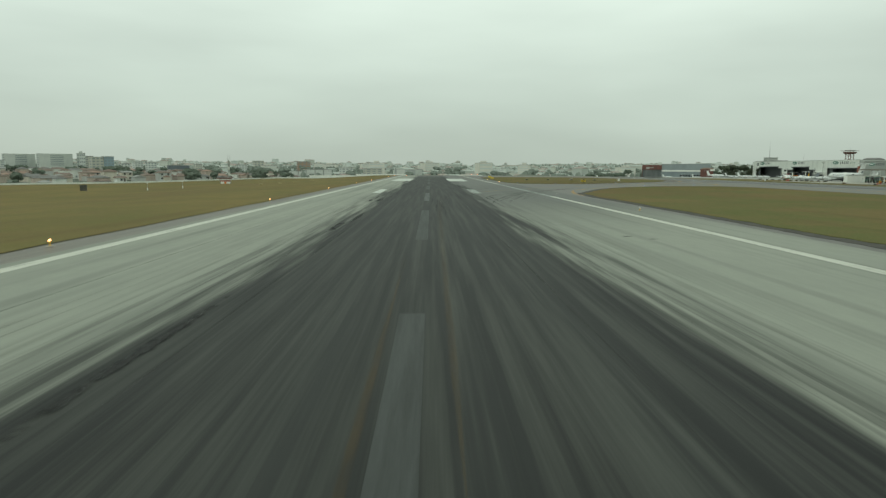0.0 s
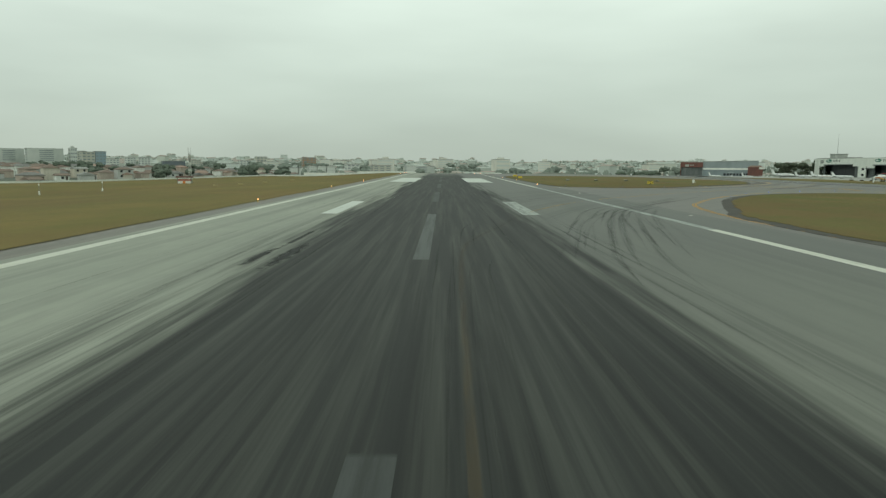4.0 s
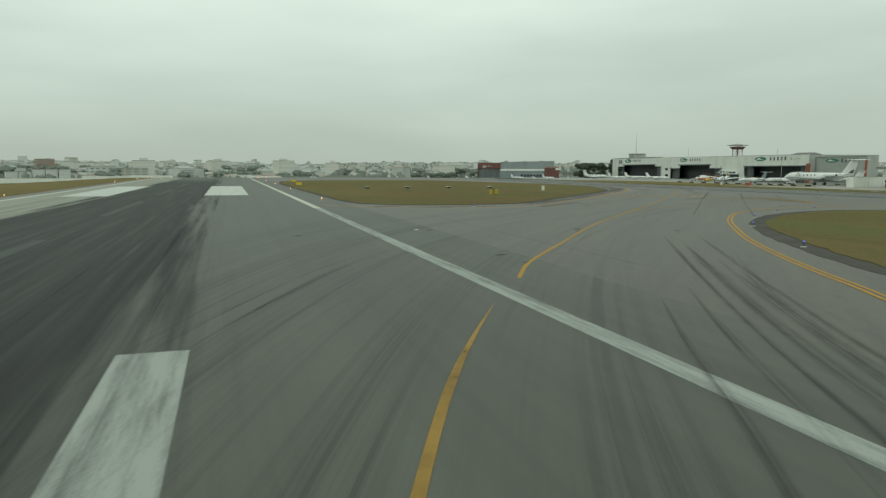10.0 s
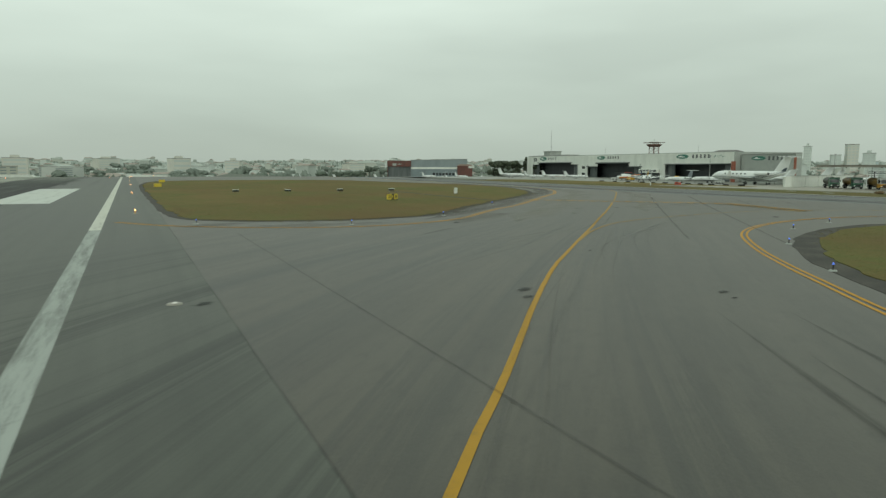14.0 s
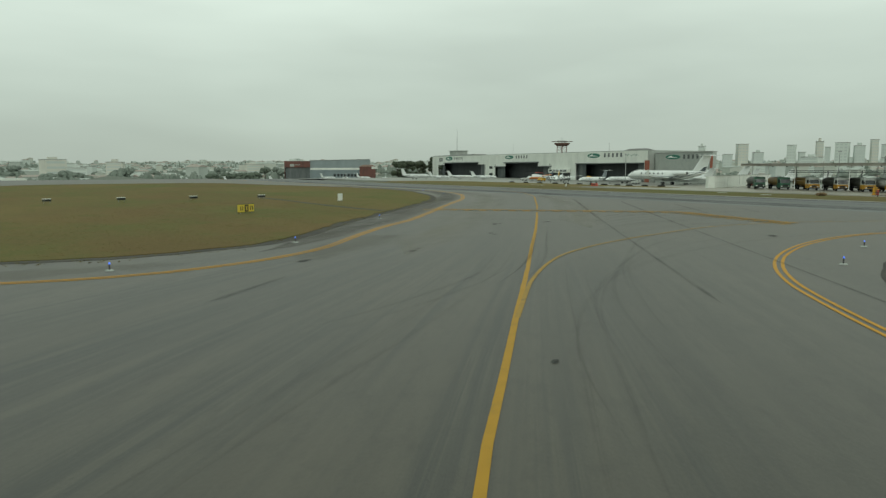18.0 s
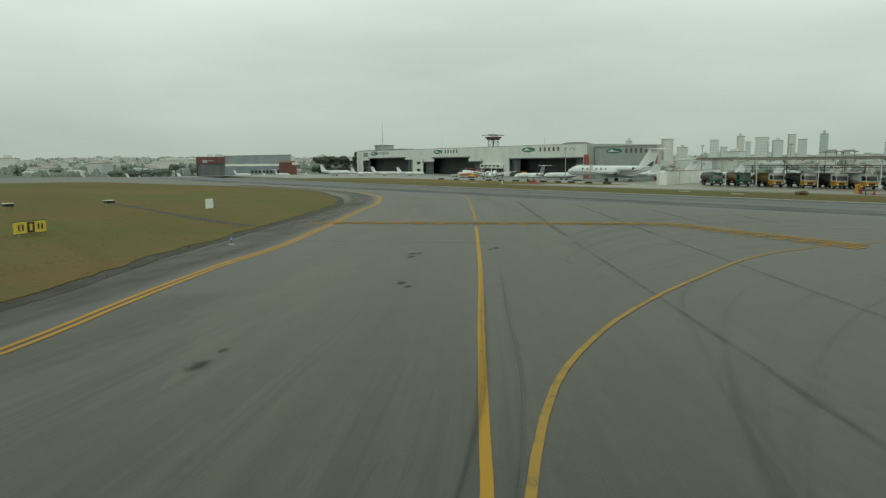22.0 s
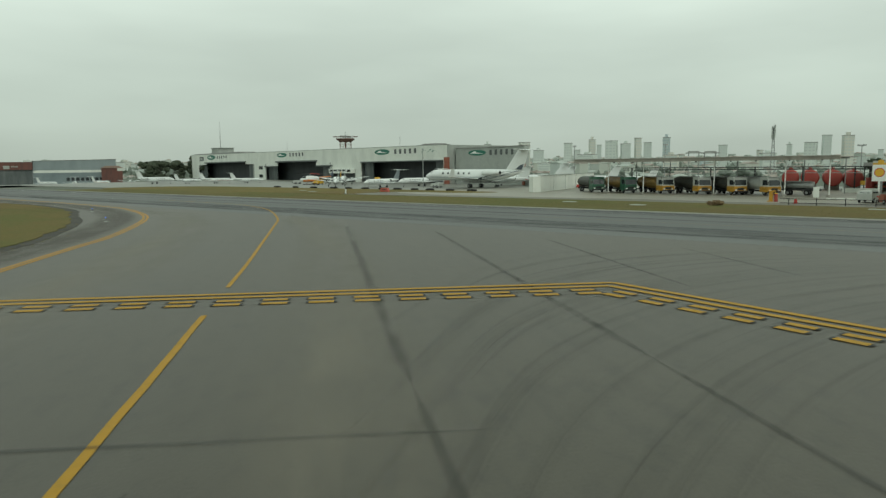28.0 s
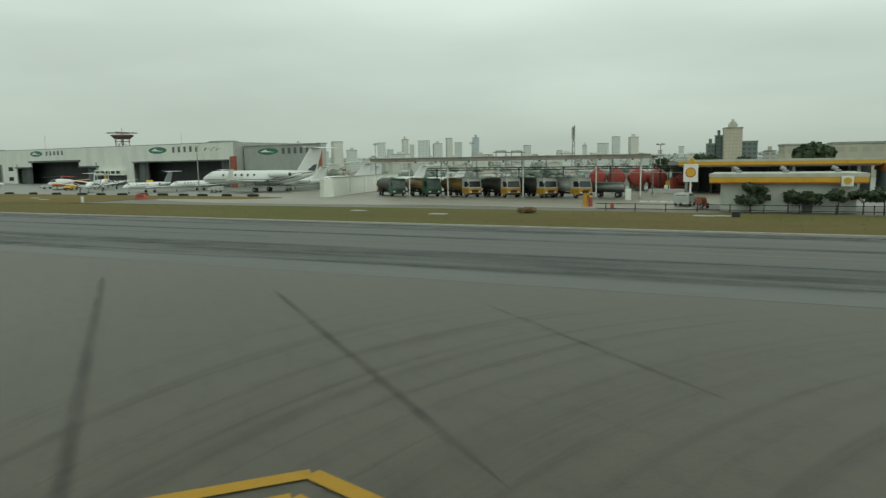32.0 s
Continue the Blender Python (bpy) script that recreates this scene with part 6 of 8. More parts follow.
part("side_wall", Mesh().box(-0.4, -0.2, -5.6, 0, 36, 10.4), M_BRICKRED, dark_hangar)
part("roof", Mesh().box(-0.4, 0.3, 10.2, 19.4, 36, 10.5), M_ROOF, dark_hangar)
red_hut = thing("red_shed", "small dark red shed beside the sheet hangar", "shed", pose(269, 746, 0.01, 0, 0, -22.8))
part("wall", Mesh().box(0, 0, -5.2, 12, 8, 6.2), M_BRICKRED, red_hut)
part("roof", Mesh().side([(-0.5, 6.2), (12.5, 6.2), (9.5, 7.6), (2.5, 7.6)], -0.5, 8.5), M_TILE, red_hut)
part("panel", Mesh().box(9.0, -0.12, 4.4, 13.5, 0, 6.8), M_WALL, red_hut)
part("door", Mesh().box(2, -0.08, -5.2, 5, 0.02, -1.4), M_DARKDOOR, red_hut)

# ---- aircraft on the apron ----
jet((205.5, 403.6), 90, 29.0, "large white business jet with dark swept tail stripe", M_JET_GREY, windows=6, winglets=True, belly=M_JET_DARK)
jet((199, 427), 188, 14.5, "white business jet with dark grey fin, nose to the taxiway", M_JET_BLUE, windows=5, tail=M_JET_GREY)
jet((210, 424), 175, 15.0, "white business jet parked close beside another", M_JET_GREY, windows=5)
jet((211, 401), 112, 16.5, "white business jet behind the low wall", M_JET_GREY, windows=6)
jet((224, 399.5), 116, 18.5, "white business jet behind the low wall", M_JET_RED, windows=6)
jet((239, 380), 120, 14.0, "white business jet at the far end of the apron", M_JET_BLUE, windows=6)
jet((240, 405), 118, 16.0, "white business jet in the row behind the low wall", M_JET_BLUE, windows=6)
jet((232, 388), 114, 16.0, "white business jet close behind the low wall", M_JET_GREY, windows=6)
jet((197, 537.5), 292, 16.0, "slim white business jet parked side on", M_JET_GREY, windows=8)
jet((203.4, 527), 290, 11.5, "small white business jet with dark windows", M_JET_BLUE, windows=4)
jet((209.5, 519), 300, 12.5, "white business jet with red tail trim", M_JET_RED, windows=6)
jet((215.5, 509.5), 300, 12, "white business jet before the dark doorway", M_JET_GREY, windows=5)
prop_plane((199, 444), 224, 11.5, "white propeller aircraft facing the taxiway", True, M_WALL)
prop_plane((214, 458), 224, 13.0, "white high-tailed propeller aircraft", True, M_JET)
prop_plane((222, 470), 215, 11.0, "white propeller aircraft with yellow fin", False, M_YELLOW_PAINT)
jet((206, 660), 290, 13.0, "white jet far along the apron", M_JET_GREY, windows=5)
jet((222, 668), 250, 14.0, "white jet far along the apron with tall tail", M_JET_BLUE, windows=5)
jet((238, 676), 280, 15.0, "white jet before the sheet hangar", M_JET_RED, windows=5)
jet((196, 720), 330, 14.0, "white jet before the dark hangar", M_JET_GREY, windows=5)
jet((170, 740), 310, 15.0, "white jet beyond the grass", M_JET_GREY, windows=5)
jet((148, 760), 300, 14.0, "white jet beyond the grass with upright tail", M_JET_BLUE, windows=5)
prop_plane((250, 668), 240, 11.0, "white propeller aircraft before the sheet hangar", True, M_JET)


def helicopter(at, heading):
    h = thing("helicopter", "white and orange helicopter with dark windows", "helicopter", pose(at[0], at[1], 0, 0, 0, heading))
    part("body", Mesh().loft([ring(x, 0, z, w, t) for x, z, w, t in ((2.9, 1.35, 0.1, 0.1), (2.6, 1.4, 0.5, 0.42), (1.8, 1.6, 0.85, 0.8), (0.6, 1.75, 0.95, 1.0), (-1.0, 1.75, 0.9, 0.95), (-2.4, 1.95, 0.45, 0.5), (-3.0, 2.05, 0.25, 0.25))]), M_JET, h, smooth=True)
    part("stripe", Mesh().loft([ring(x, 0, z, w, t) for x, z, w, t in ((2.0, 1.3, 0.84, 0.5), (0.6, 1.4, 0.97, 0.6), (-1.0, 1.45, 0.92, 0.6), (-2.2, 1.7, 0.55, 0.4))]), M_ORANGE, h, "orange belly", smooth=True)
    part("tail_boom", Mesh().tube((-2.8, 0, 2.05), (-6.6, 0, 2.45), 0.26, 0.12, 10), M_ORANGE, h)
    part("tail_fin", upright_mesh((-6.1, 0, 2.4), (-6.8, 0, 3.7), 0.8, 0.45, 0.06, 0.04), M_JET_BLUE, h)
    part("windscreen", Mesh().loft([ring(x, 0, z, w, t) for x, z, w, t in ((2.45, 1.75, 0.3, 0.2), (1.9, 1.95, 0.72, 0.55), (1.2, 2.1, 0.9, 0.66))]), M_GLASS, h, smooth=True)
    part("mast", Mesh().tube((-0.2, 0, 2.6), (-0.2, 0, 3.35), 0.14, n=8), M_STEEL, h)
    for k in range(4):
        a = 0.5 + k * math.pi / 2
        part("rotor_blade", Mesh().tube((-0.2, 0, 3.3), (-0.2 + 5 * math.cos(a), 5 * math.sin(a), 3.15), 0.1, 0.06, 4), M_RED_PAINT if k % 2 else M_BLACK, h)
    for s in (-1, 1):
        part("skid", Mesh().tube((-1.8, s * 1.05, 0.08), (1.9, s * 1.05, 0.08), 0.07, n=6), M_BLACK, h)
        for x in (-0.9, 0.9):
            part("strut", Mesh().tube((x, s * 1.05, 0.08), (x, s * 0.6, 1.0), 0.05, n=6), M_BLACK, h)
    return h


helicopter((210, 469), 148)


def van(at, heading, label, paint, name="van", length=4.4, high=1.9):
    v = thing(name, label, "vehicle", pose(at[0], at[1], 0, 0, 0, heading))
    L = length / 2
    part("body", Mesh().side([(L, 0.4), (L, 0.95), (L - 0.9, 1.1), (-L, 1.15), (-L, 0.4)], -0.85, 0.85), paint, v)
    part("cabin", Mesh().side([(L - 0.8, 1.1), (L - 1.5, high), (-L + 0.25, high), (-L + 0.05, 1.15)], -0.78, 0.78), paint, v)
    part("windscreen", Mesh().add([(L - 0.84, -0.68, 1.18), (L - 0.84, 0.68, 1.18), (L - 1.46, 0.66, high - 0.1), (L - 1.46, -0.66, high - 0.1)], [(0, 1, 2, 3)]), M_GLASS, v)
    part("rear_window", Mesh().add([(-L + 0.08, -0.6, 1.25), (-L + 0.22, -0.6, high - 0.12), (-L + 0.22, 0.6, high - 0.12), (-L + 0.08, 0.6, 1.25)], [(0, 1, 2, 3)]), M_GLASS, v)
    for s in (-1, 1):
        part("side_window", Mesh().add([(L - 1.1, s * 0.79, 1.2), (L - 1.55, s * 0.79, high - 0.14), (-L + 0.45, s * 0.79, high - 0.14), (-L + 0.35, s * 0.79, 1.2)], [(0, 1, 2, 3)]), M_GLASS, v)
        part("headlight", Mesh().box(L - 0.04, s * 0.62 - 0.14, 0.68, L + 0.02, s * 0.62 + 0.14, 0.86), M_WHITE_SIGN, v)
        for x in (L - 0.85, -L + 0.8):
            wheel(v, (x, s * 0.78, 0.32), 0.32, 0.2)
    part("bumper", Mesh().box(L - 0.05, -0.8, 0.35, L + 0.1, 0.8, 0.58, c=0.02), M_BLACK, v)
    return v


van((207.5, 462), 200, "yellow apron tug beside the aircraft", M_YELLOW_PAINT, "apron_tug", 3.6, 1.6)
van((222, 452), 230, "yellow service van before the dark doorway", M_YELLOW_PAINT, "service_van", 4.6, 2.0)
van((177.0, 319.0), 350, "small white car parked in the depot yard", M_TRUCK_WHITE, "car", 3.6, 1.5)
van((230, 690), 240, "white van before the sheet hangar", M_TRUCK_WHITE, "van", 5.0, 2.3)
van((214, 480), 150, "small white apron car", M_TRUCK_WHITE, "apron_car", 3.0, 1.2)
van((201.5, 411), 95, "small white ground power cart", M_TRUCK_WHITE, "power_cart", 2.6, 1.3)

# ---- fuel depot ----
YS = (364.4, 358.2, 351.4, 345.2, 339.6, 334.6)
KINDS = [(M_TRUCK_GREEN, M_TRUCK_GREEN, M_TANK_DARK, "dark green fuel truck with an olive tank"), (M_TRUCK_GREEN, M_TRUCK_GREEN, M_TANK_OCHRE, "green fuel truck with an ochre tank"),
         (M_TRUCK_YELLOW, M_TRUCK_WHITE, M_TANK_OCHRE, "yellow and white fuel truck with an ochre tank"), (M_TRUCK_YELLOW, M_TRUCK_WHITE, M_TANK_DARK, "yellow and white fuel truck with a dark tank"),
         (M_TRUCK_YELLOW, M_TRUCK_WHITE, M_TANK_DARK, "yellow and white fuel truck with a dark tank"), (M_TRUCK_YELLOW, M_TRUCK_WHITE, M_TRUCK_WHITE, "yellow and white fuel truck with a pale tank")]
for i, (y, (a, b, c, text)) in enumerate(zip(YS, KINDS)):
    fuel_truck((191.6, y - 0.6), 226 + 3 * (i % 3), text, a, b, c, 8.8 + 0.5 * (i % 2))

canopy = thing("truck_canopy", "long low dusty canopy on white posts over fuel trucks", "canopy")
for i in range(14):
    y0, y1 = 324.5 + i * 3.06, 324.5 + (i + 1) * 3.06
    sag = 0.05 * (i % 2)
    part("roof_panel", Mesh().add([(189.2, y0, 5.8 + sag), (203.5, y0, 5.82 + sag), (203.5, y1 - 0.05, 5.82 + sag), (189.2, y1 - 0.05, 5.8 + sag), (189.2, y0, 5.92 + sag), (203.5, y0, 5.94 + sag), (203.5, y1 - 0.05, 5.94 + sag), (189.2, y1 - 0.05, 5.92 + sag)],
                                  [(3, 2, 1, 0), (4, 5, 6, 7), (0, 1, 5, 4), (1, 2, 6, 5), (2, 3, 7, 6), (3, 0, 4, 7)]), M_CANOPY, canopy)
part("edge_beam", Mesh().box(189.0, 324.5, 5.45, 189.25, 367.3, 5.98), M_CANOPY, canopy)
part("beam", Mesh().box(196, 324.5, 5.58, 196.2, 367.3, 5.8), M_STEEL, canopy)
part("gutter", Mesh().box(188.85, 324.5, 5.98, 189.3, 367.3, 6.08), M_EDGE, canopy, "pale gutter along the canopy edge")
for y in (327.0, 331.4, 336.2, 340.0, 345.5, 351.0, 356.5, 360.0):
    part("ceiling_lamp", Mesh().box(190.4, y, 5.3, 190.7, y + 0.22, 5.6, c=0.03), M_BLACK, canopy)
for y in (326.0, 332.0, 342.6, 354.6, 361.2):
    part("post", Mesh().tube((190.6, y, 0), (190.6, y, 5.8), 0.085, n=8), M_WHITE_SIGN, canopy, "white round post")
    part("post_foot", Mesh().box(190.35, y - 0.25, 0, 190.85, y + 0.25, 0.3, c=0.04), M_EDGE, canopy)
    part("post", Mesh().tube((202.5, y, 0), (202.5, y, 5.8), 0.09, n=8), M_STEEL, canopy)
    part("rafter", Mesh().box(189.2, y - 0.08, 5.6, 203.4, y + 0.08, 5.79), M_STEEL, canopy)
rack = thing("pipe_rack", "dark steel pipe rack behind the fuel trucks", "rack")
for y in (326, 334, 342, 350, 358, 366):
    part("post", Mesh().tube((211, y, 0), (211, y, 4.4), 0.12, n=6), M_BLACK, rack)
for z in (3.9, 4.3):
    part("pipe", Mesh().tube((211, 322, z), (211, 368, z), 0.09, n=6), M_BLACK, rack)
part("cross_rail", Mesh().box(210.9, 322, 3.2, 211.1, 368, 3.3), M_STEEL, rack)

for i, y in enumerate((337.2, 333.9, 330.2, 326.9)):
    t = thing("storage_tank", "red horizontal fuel storage tank on saddles", "tank", pose(216.4, y, 2.25 - 0.15 * (i == 3), 0, 0, 13), "red storage tanks")
    part("shell", Mesh().loft([[(x, 1.5 * k * math.cos(2 * math.pi * j / 20), 1.5 * k * math.sin(2 * math.pi * j / 20)) for j in range(20)] for x, k in ((-0.22, 0.3), (-0.16, 0.7), (-0.05, 0.94), (0.05, 1), (8.8, 1), (9, 0.9), (9.2, 0.5))]), M_TANK_RED, t, smooth=True)
    for x in (1.5, 7.0):
        part("saddle", Mesh().side([(x - 0.2, -2.24 + 0.15 * (i == 3)), (x + 0.2, -2.24 + 0.15 * (i == 3)), (x + 0.2, -0.9), (x - 0.2, -0.9)], -1.1, 1.1), M_EDGE, t)
    part("manhole", Mesh().tube((3, 0, 1.45), (3, 0, 1.85), 0.35, n=10), M_TANK_RED, t)
    part("vent_pipe", Mesh().tube((0.6, 0.4, 1.4), (0.6, 0.4, 2.6), 0.05, n=6), M_STEEL, t)
bund = part("bund_wall", Mesh().box(208.5, 322.0, 0, 208.8, 327.4, 0.7, c=0.03), M_WALL)
tagged(bund, "low white wall before the red tanks", "wall")
pumpset = thing("pump_house", "dark red pump skid with pipes beside the tanks", "pump")
part("body", Mesh().box(215.2, 320.2, 0, 216.5, 324.6, 4.2, c=0.05), M_TANK_DARK, pumpset, "dark back wall")
part("vessel", Mesh().tube((213.6, 322.9, 2.1), (213.6, 320.9, 3.2), 0.95, n=14).ball((213.6, 322.9, 2.1), (0.95, 0.95, 0.95)), M_TANK_RED, pumpset, "red pressure vessel")
part("vessel", Mesh().tube((213.3, 324.0, 0.3), (213.3, 324.0, 2.4), 0.7, n=12), M_TANK_RED, pumpset)
part("manifold", Mesh().tube((212.9, 321.0, 0.9), (212.9, 324.4, 0.9), 0.16, n=8).tube((212.9, 321.4, 0), (212.9, 321.4, 2.2), 0.1, n=6).tube((212.9, 322.2, 0), (212.9, 322.2, 1.8), 0.1, n=6), M_RUST, pumpset)
part("roof", Mesh().box(211.4, 319.9, 4.2, 216.8, 324.9, 4.95), M_ROOF, pumpset, "grey-green flat roof")
for y in (320.1, 324.7):
    part("post", Mesh().tube((211.6, y, 0), (211.6, y, 4.2), 0.09, n=6), M_BLACK, pumpset)
part("warning_plate", Mesh().box(211.45, 324.5, 1.2, 211.55, 325.2, 1.9), M_YELLOW_PAINT, pumpset)

wall_ob = thing("boundary_wall", "low white painted wall beside the apron", "wall")
part("wall", Mesh().prism([(188.6, 374.6), (189.0, 374.3), (228.4, 383.7), (228.2, 384.1)], 0, 3.1), M_WALL, wall_ob)
part("wall_end", Mesh().prism([(187.6, 375.2), (188.6, 374.2), (189.2, 374.9), (188.4, 376.6)], 0, 2.9), M_WALL, wall_ob)
part("coping", Mesh().prism([(188.4, 374.7), (188.9, 374.1), (228.5, 383.6), (228.2, 384.3)], 3.1, 3.2), M_WALL_GREY, wall_ob)
for k in (0.25, 0.5, 0.75):
    part("joint", Mesh().box(188.9 + 31.5 * k, 374.25 + 7.5 * k, 0, 188.96 + 31.5 * k, 374.3 + 7.5 * k, 3.1), M_WALL_GREY, wall_ob)
jack = thing("hand_truck", "red hand truck before the white wall", "trolley", pose(211.5, 378.6, 0, 0, 0, 200))
part("deck", Mesh().box(-0.9, -0.4, 0.2, 0.8, 0.4, 0.34, c=0.02), M_RED_PAINT, jack)
part("handle", Mesh().tube((-0.8, 0, 0.3), (-1.3, 0, 1.5), 0.06, n=6), M_RED_PAINT, jack)
part("tool_box", Mesh().box(0.0, -0.35, 0.34, 0.7, 0.35, 0.8, c=0.05), M_RED_PAINT, jack)
for s in (-1, 1):
    wheel(jack, (0.5, s * 0.42, 0.2), 0.2, 0.1)

post_sign = thing("pole_sign", "white fuel depot pole sign with a yellow disc", "sign", pose(186, 319.25, 0))
part("post", Mesh().tube((0, 0, 0), (0, 0, 2.5), 0.12, n=10), M_WHITE_SIGN, post_sign)
part("panel", Mesh().box(-0.12, -0.86, 2.45, 0.12, 0.86, 4.65, c=0.04), M_WHITE_SIGN, post_sign)
disc = Mesh()
disc.loft([[(x, -0.0 + q * math.cos(2 * math.pi * k / 20), 3.62 + q * math.sin(2 * math.pi * k / 20)) for k in range(20)] for x, q in ((-0.13, 0.62), (-0.16, 0.6))])
d1 = part("disc_rim", disc, M_RED_PAINT, post_sign, "red ring")
part("disc", Mesh().loft([[(x, q * math.cos(2 * math.pi * k / 20), 3.62 + q * math.sin(2 * math.pi * k / 20)) for k in range(20)] for x, q in ((-0.165, 0.52), (-0.19, 0.5))]), M_YELLOW_PAINT, d1, "yellow disc")
part("top_disc", Mesh().loft([[(x, -0.1 + 0.36 * math.cos(2 * math.pi * k / 16), 5.0 + 0.36 * math.sin(2 * math.pi * k / 16)) for k in range(16)] for x in (-0.1, 0.1)]), M_YELLOW_PAINT, post_sign)


M_FASCIA_TOP = mat("weathered cream roof edge", (0.5, 0.51, 0.45), 0.7, grain=[(0.8, (1, 1, 0.3), 0.4, 0.75, (0.38, 0.39, 0.34))])
M_OFFICE = mat("grey-white office render", (0.56, 0.59, 0.53), 0.85, grain=[(0.4, (1, 1, 0.3), 0.42, 0.8, (0.45, 0.47, 0.42)), (3, ONE, 0.5, 0.85, (0.5, 0.52, 0.47))], bump=0.15, bump_scale=6)


def fascia(parent, x0, x1, y0, y1, z0, z1):
    """A white, yellow and orange band round a flat roof."""
    h = z1 - z0
    for name, a, b, m, e in (("fascia_orange", z0, z0 + 0.13 * h, M_ORANGE_BAND, 0.0), ("fascia_yellow", z0 + 0.13 * h, z0 + 0.64 * h, M_YELLOW_PAINT, 0.03), ("fascia_white", z0 + 0.64 * h, z1, M_FASCIA_TOP, 0.06)):
        part(name, Mesh().box(x0 - e, y0 - e, a, x1 + e, y1 + e, b), m, parent)


office = thing("depot_office", "low white office with yellow and orange fascia", "building")
part("wall", Mesh().box(169.4, 303.2, 0, 178.5, 315.0, 2.85), M_OFFICE, office)
fascia(office, 168.6, 179.5, 302.4, 316.0, 2.82, 3.75)
for y in (304.5, 310.4):
    part("window", Mesh().box(169.34, y, 1.1, 169.42, y + 0.9, 1.7), M_GLASS, office)
part("door", Mesh().box(169.34, 306.8, 0, 169.42, 307.7, 2.05), M_DARKDOOR, office)
for y in (304, 308.5, 312.6, 314.8):
    part("pipe", Mesh().tube((169.3, y, 0), (169.3, y, 2.8), 0.035, n=6), M_FASCIA_TOP, office)
for x, y in ((173, 313.2), (173, 308.8), (173, 304.2)):
    part("roof_vent", Mesh().box(x, y, 3.75, x + 0.6, y + 0.55, 4.05, c=0.05), M_STEEL, office)
    part("vent_cowl", Mesh().tube((x + 0.3, y + 0.3, 4.05), (x + 0.3, y + 0.8, 4.3), 0.2, n=8), M_STEEL, office)
part("roof_sign", Mesh().box(168.45, 303.6, 2.55, 168.55, 304.6, 3.5, c=0.02), M_WHITE_SIGN, office)
part("roof_sign_disc", Mesh().loft([[(x, 304.1 + 0.32 * math.cos(2 * math.pi * k / 14), 3.05 + 0.32 * math.sin(2 * math.pi * k / 14)) for k in range(14)] for x in (168.43, 168.4)]), M_YELLOW_PAINT, office)
station = thing("station_canopy", "tall flat station canopy with yellow fascia over dark bays", "canopy")
fascia(station, 204, 218, 296, 322.5, 4.3, 5.2)
part("soffit", Mesh().box(204.4, 296.4, 4.1, 217.6, 322.1, 4.32), M_WALL_GREY, station)
for y in (299, 307, 315, 321.4):
    for x in (205, 216):
        part("column", Mesh().box(x - 0.2, y - 0.2, 0, x + 0.2, y + 0.2, 4.1, c=0.03), M_STEEL, station)
part("back_wall", Mesh().box(217, 296, 0, 217.4, 322.2, 4.1), M_DARKDOOR, station)
for y in (302, 310, 318):
    part("bay_wall", Mesh().box(208, y, 0, 217, y + 0.2, 4.1), M_TANK_DARK, station)
for y in (300.5, 310.5, 316.0):
    part("floodlight", Mesh().box(203.6, y, 3.0, 204.0, y + 0.5, 3.35, c=0.03), M_WHITE_SIGN, station)
side_shed = thing("side_shed", "pale shed with an orange roof band beside the canopy", "shed")
part("wall", Mesh().box(200, 287, 0, 212, 296, 3.4), M_SHEET, side_shed)
part("roof_band", Mesh().box(199.5, 286.5, 3.4, 212.5, 296.2, 4.3), M_ORANGE_BAND, side_shed)
part("roof", Mesh().box(199.3, 286.3, 4.3, 212.7, 296.3, 4.45), M_ROOF, side_shed)

for x, y, w in ((316.8, 391.5, 5.5), (324.3, 388.4, 6.0)):
    t = thing("roof_pavilion", "open pavilion with a flat tiered roof beyond the apron", "pavilion", pose(x, y, 0, 0, 0, 20), "pavilions beyond the apron")
    part("roof", Mesh().box(-w / 2, -w / 2, 8.6, w / 2, w / 2, 8.9, c=0.1), M_ROOF, t)
    part("upper_roof", Mesh().box(-w / 3, -w / 3, 8.9, w / 3, w / 3, 9.4, c=0.15), M_ROOF, t)
    for a in (-1, 1):
        for b in (-1, 1):
            part("post", Mesh().tube((a * w * 0.3, b * w * 0.3, 0), (a * w * 0.3, b * w * 0.3, 8.6), 0.16, n=6), M_STEEL, t)
    part("deck", Mesh().box(-w * 0.35, -w * 0.35, 5.2, w * 0.35, w * 0.35, 5.5), M_WALL_GREY, t)

rail = thing("yard_fence", "low dark rail fence along the depot yard", "fence")
for i in range(13):
    part("post", Mesh().tube((167.4, 290 + i * 3, 0), (167.4, 290 + i * 3, 0.85), 0.05, n=6), M_BLACK, rail)
for z in (0.25, 0.75):
    part("rail", Mesh().tube((167.4, 289, z), (167.4, 327, z), 0.035, n=5), M_BLACK, rail)
for i in range(5):
    stop = part("wheel_stop", Mesh().box(-0.16, -0.5, 0, 0.16, 0.5, 0.14, c=0.04), M_WALL, at=pose(184.1, 324.6 - i * 1.25, 0, 0, 0, 6))
    tagged(stop, "white concrete wheel stop in the depot yard", "wheel stop", "wheel stops")
trailer = thing("tank_trailer", "small silver fuel tank trailer beside the trucks", "trailer", pose(194.5, 331.0, 0, 0, 0, 268))
part("tank", Mesh().loft([[(x, 0.75 * k * math.cos(2 * math.pi * j / 14), 1.55 + 0.6 * k * math.sin(2 * math.pi * j / 14)) for j in range(14)] for x, k in ((-2.3, 0.6), (-2.2, 1), (2.2, 1), (2.3, 0.6))]), M_STEEL, trailer, smooth=True)
part("frame", Mesh().box(-2.3, -0.5, 0.75, 3.2, 0.5, 0.95), M_BLACK, trailer)
part("catwalk", Mesh().box(-1.8, -0.3, 2.1, 1.8, 0.3, 2.2), M_STEEL, trailer)
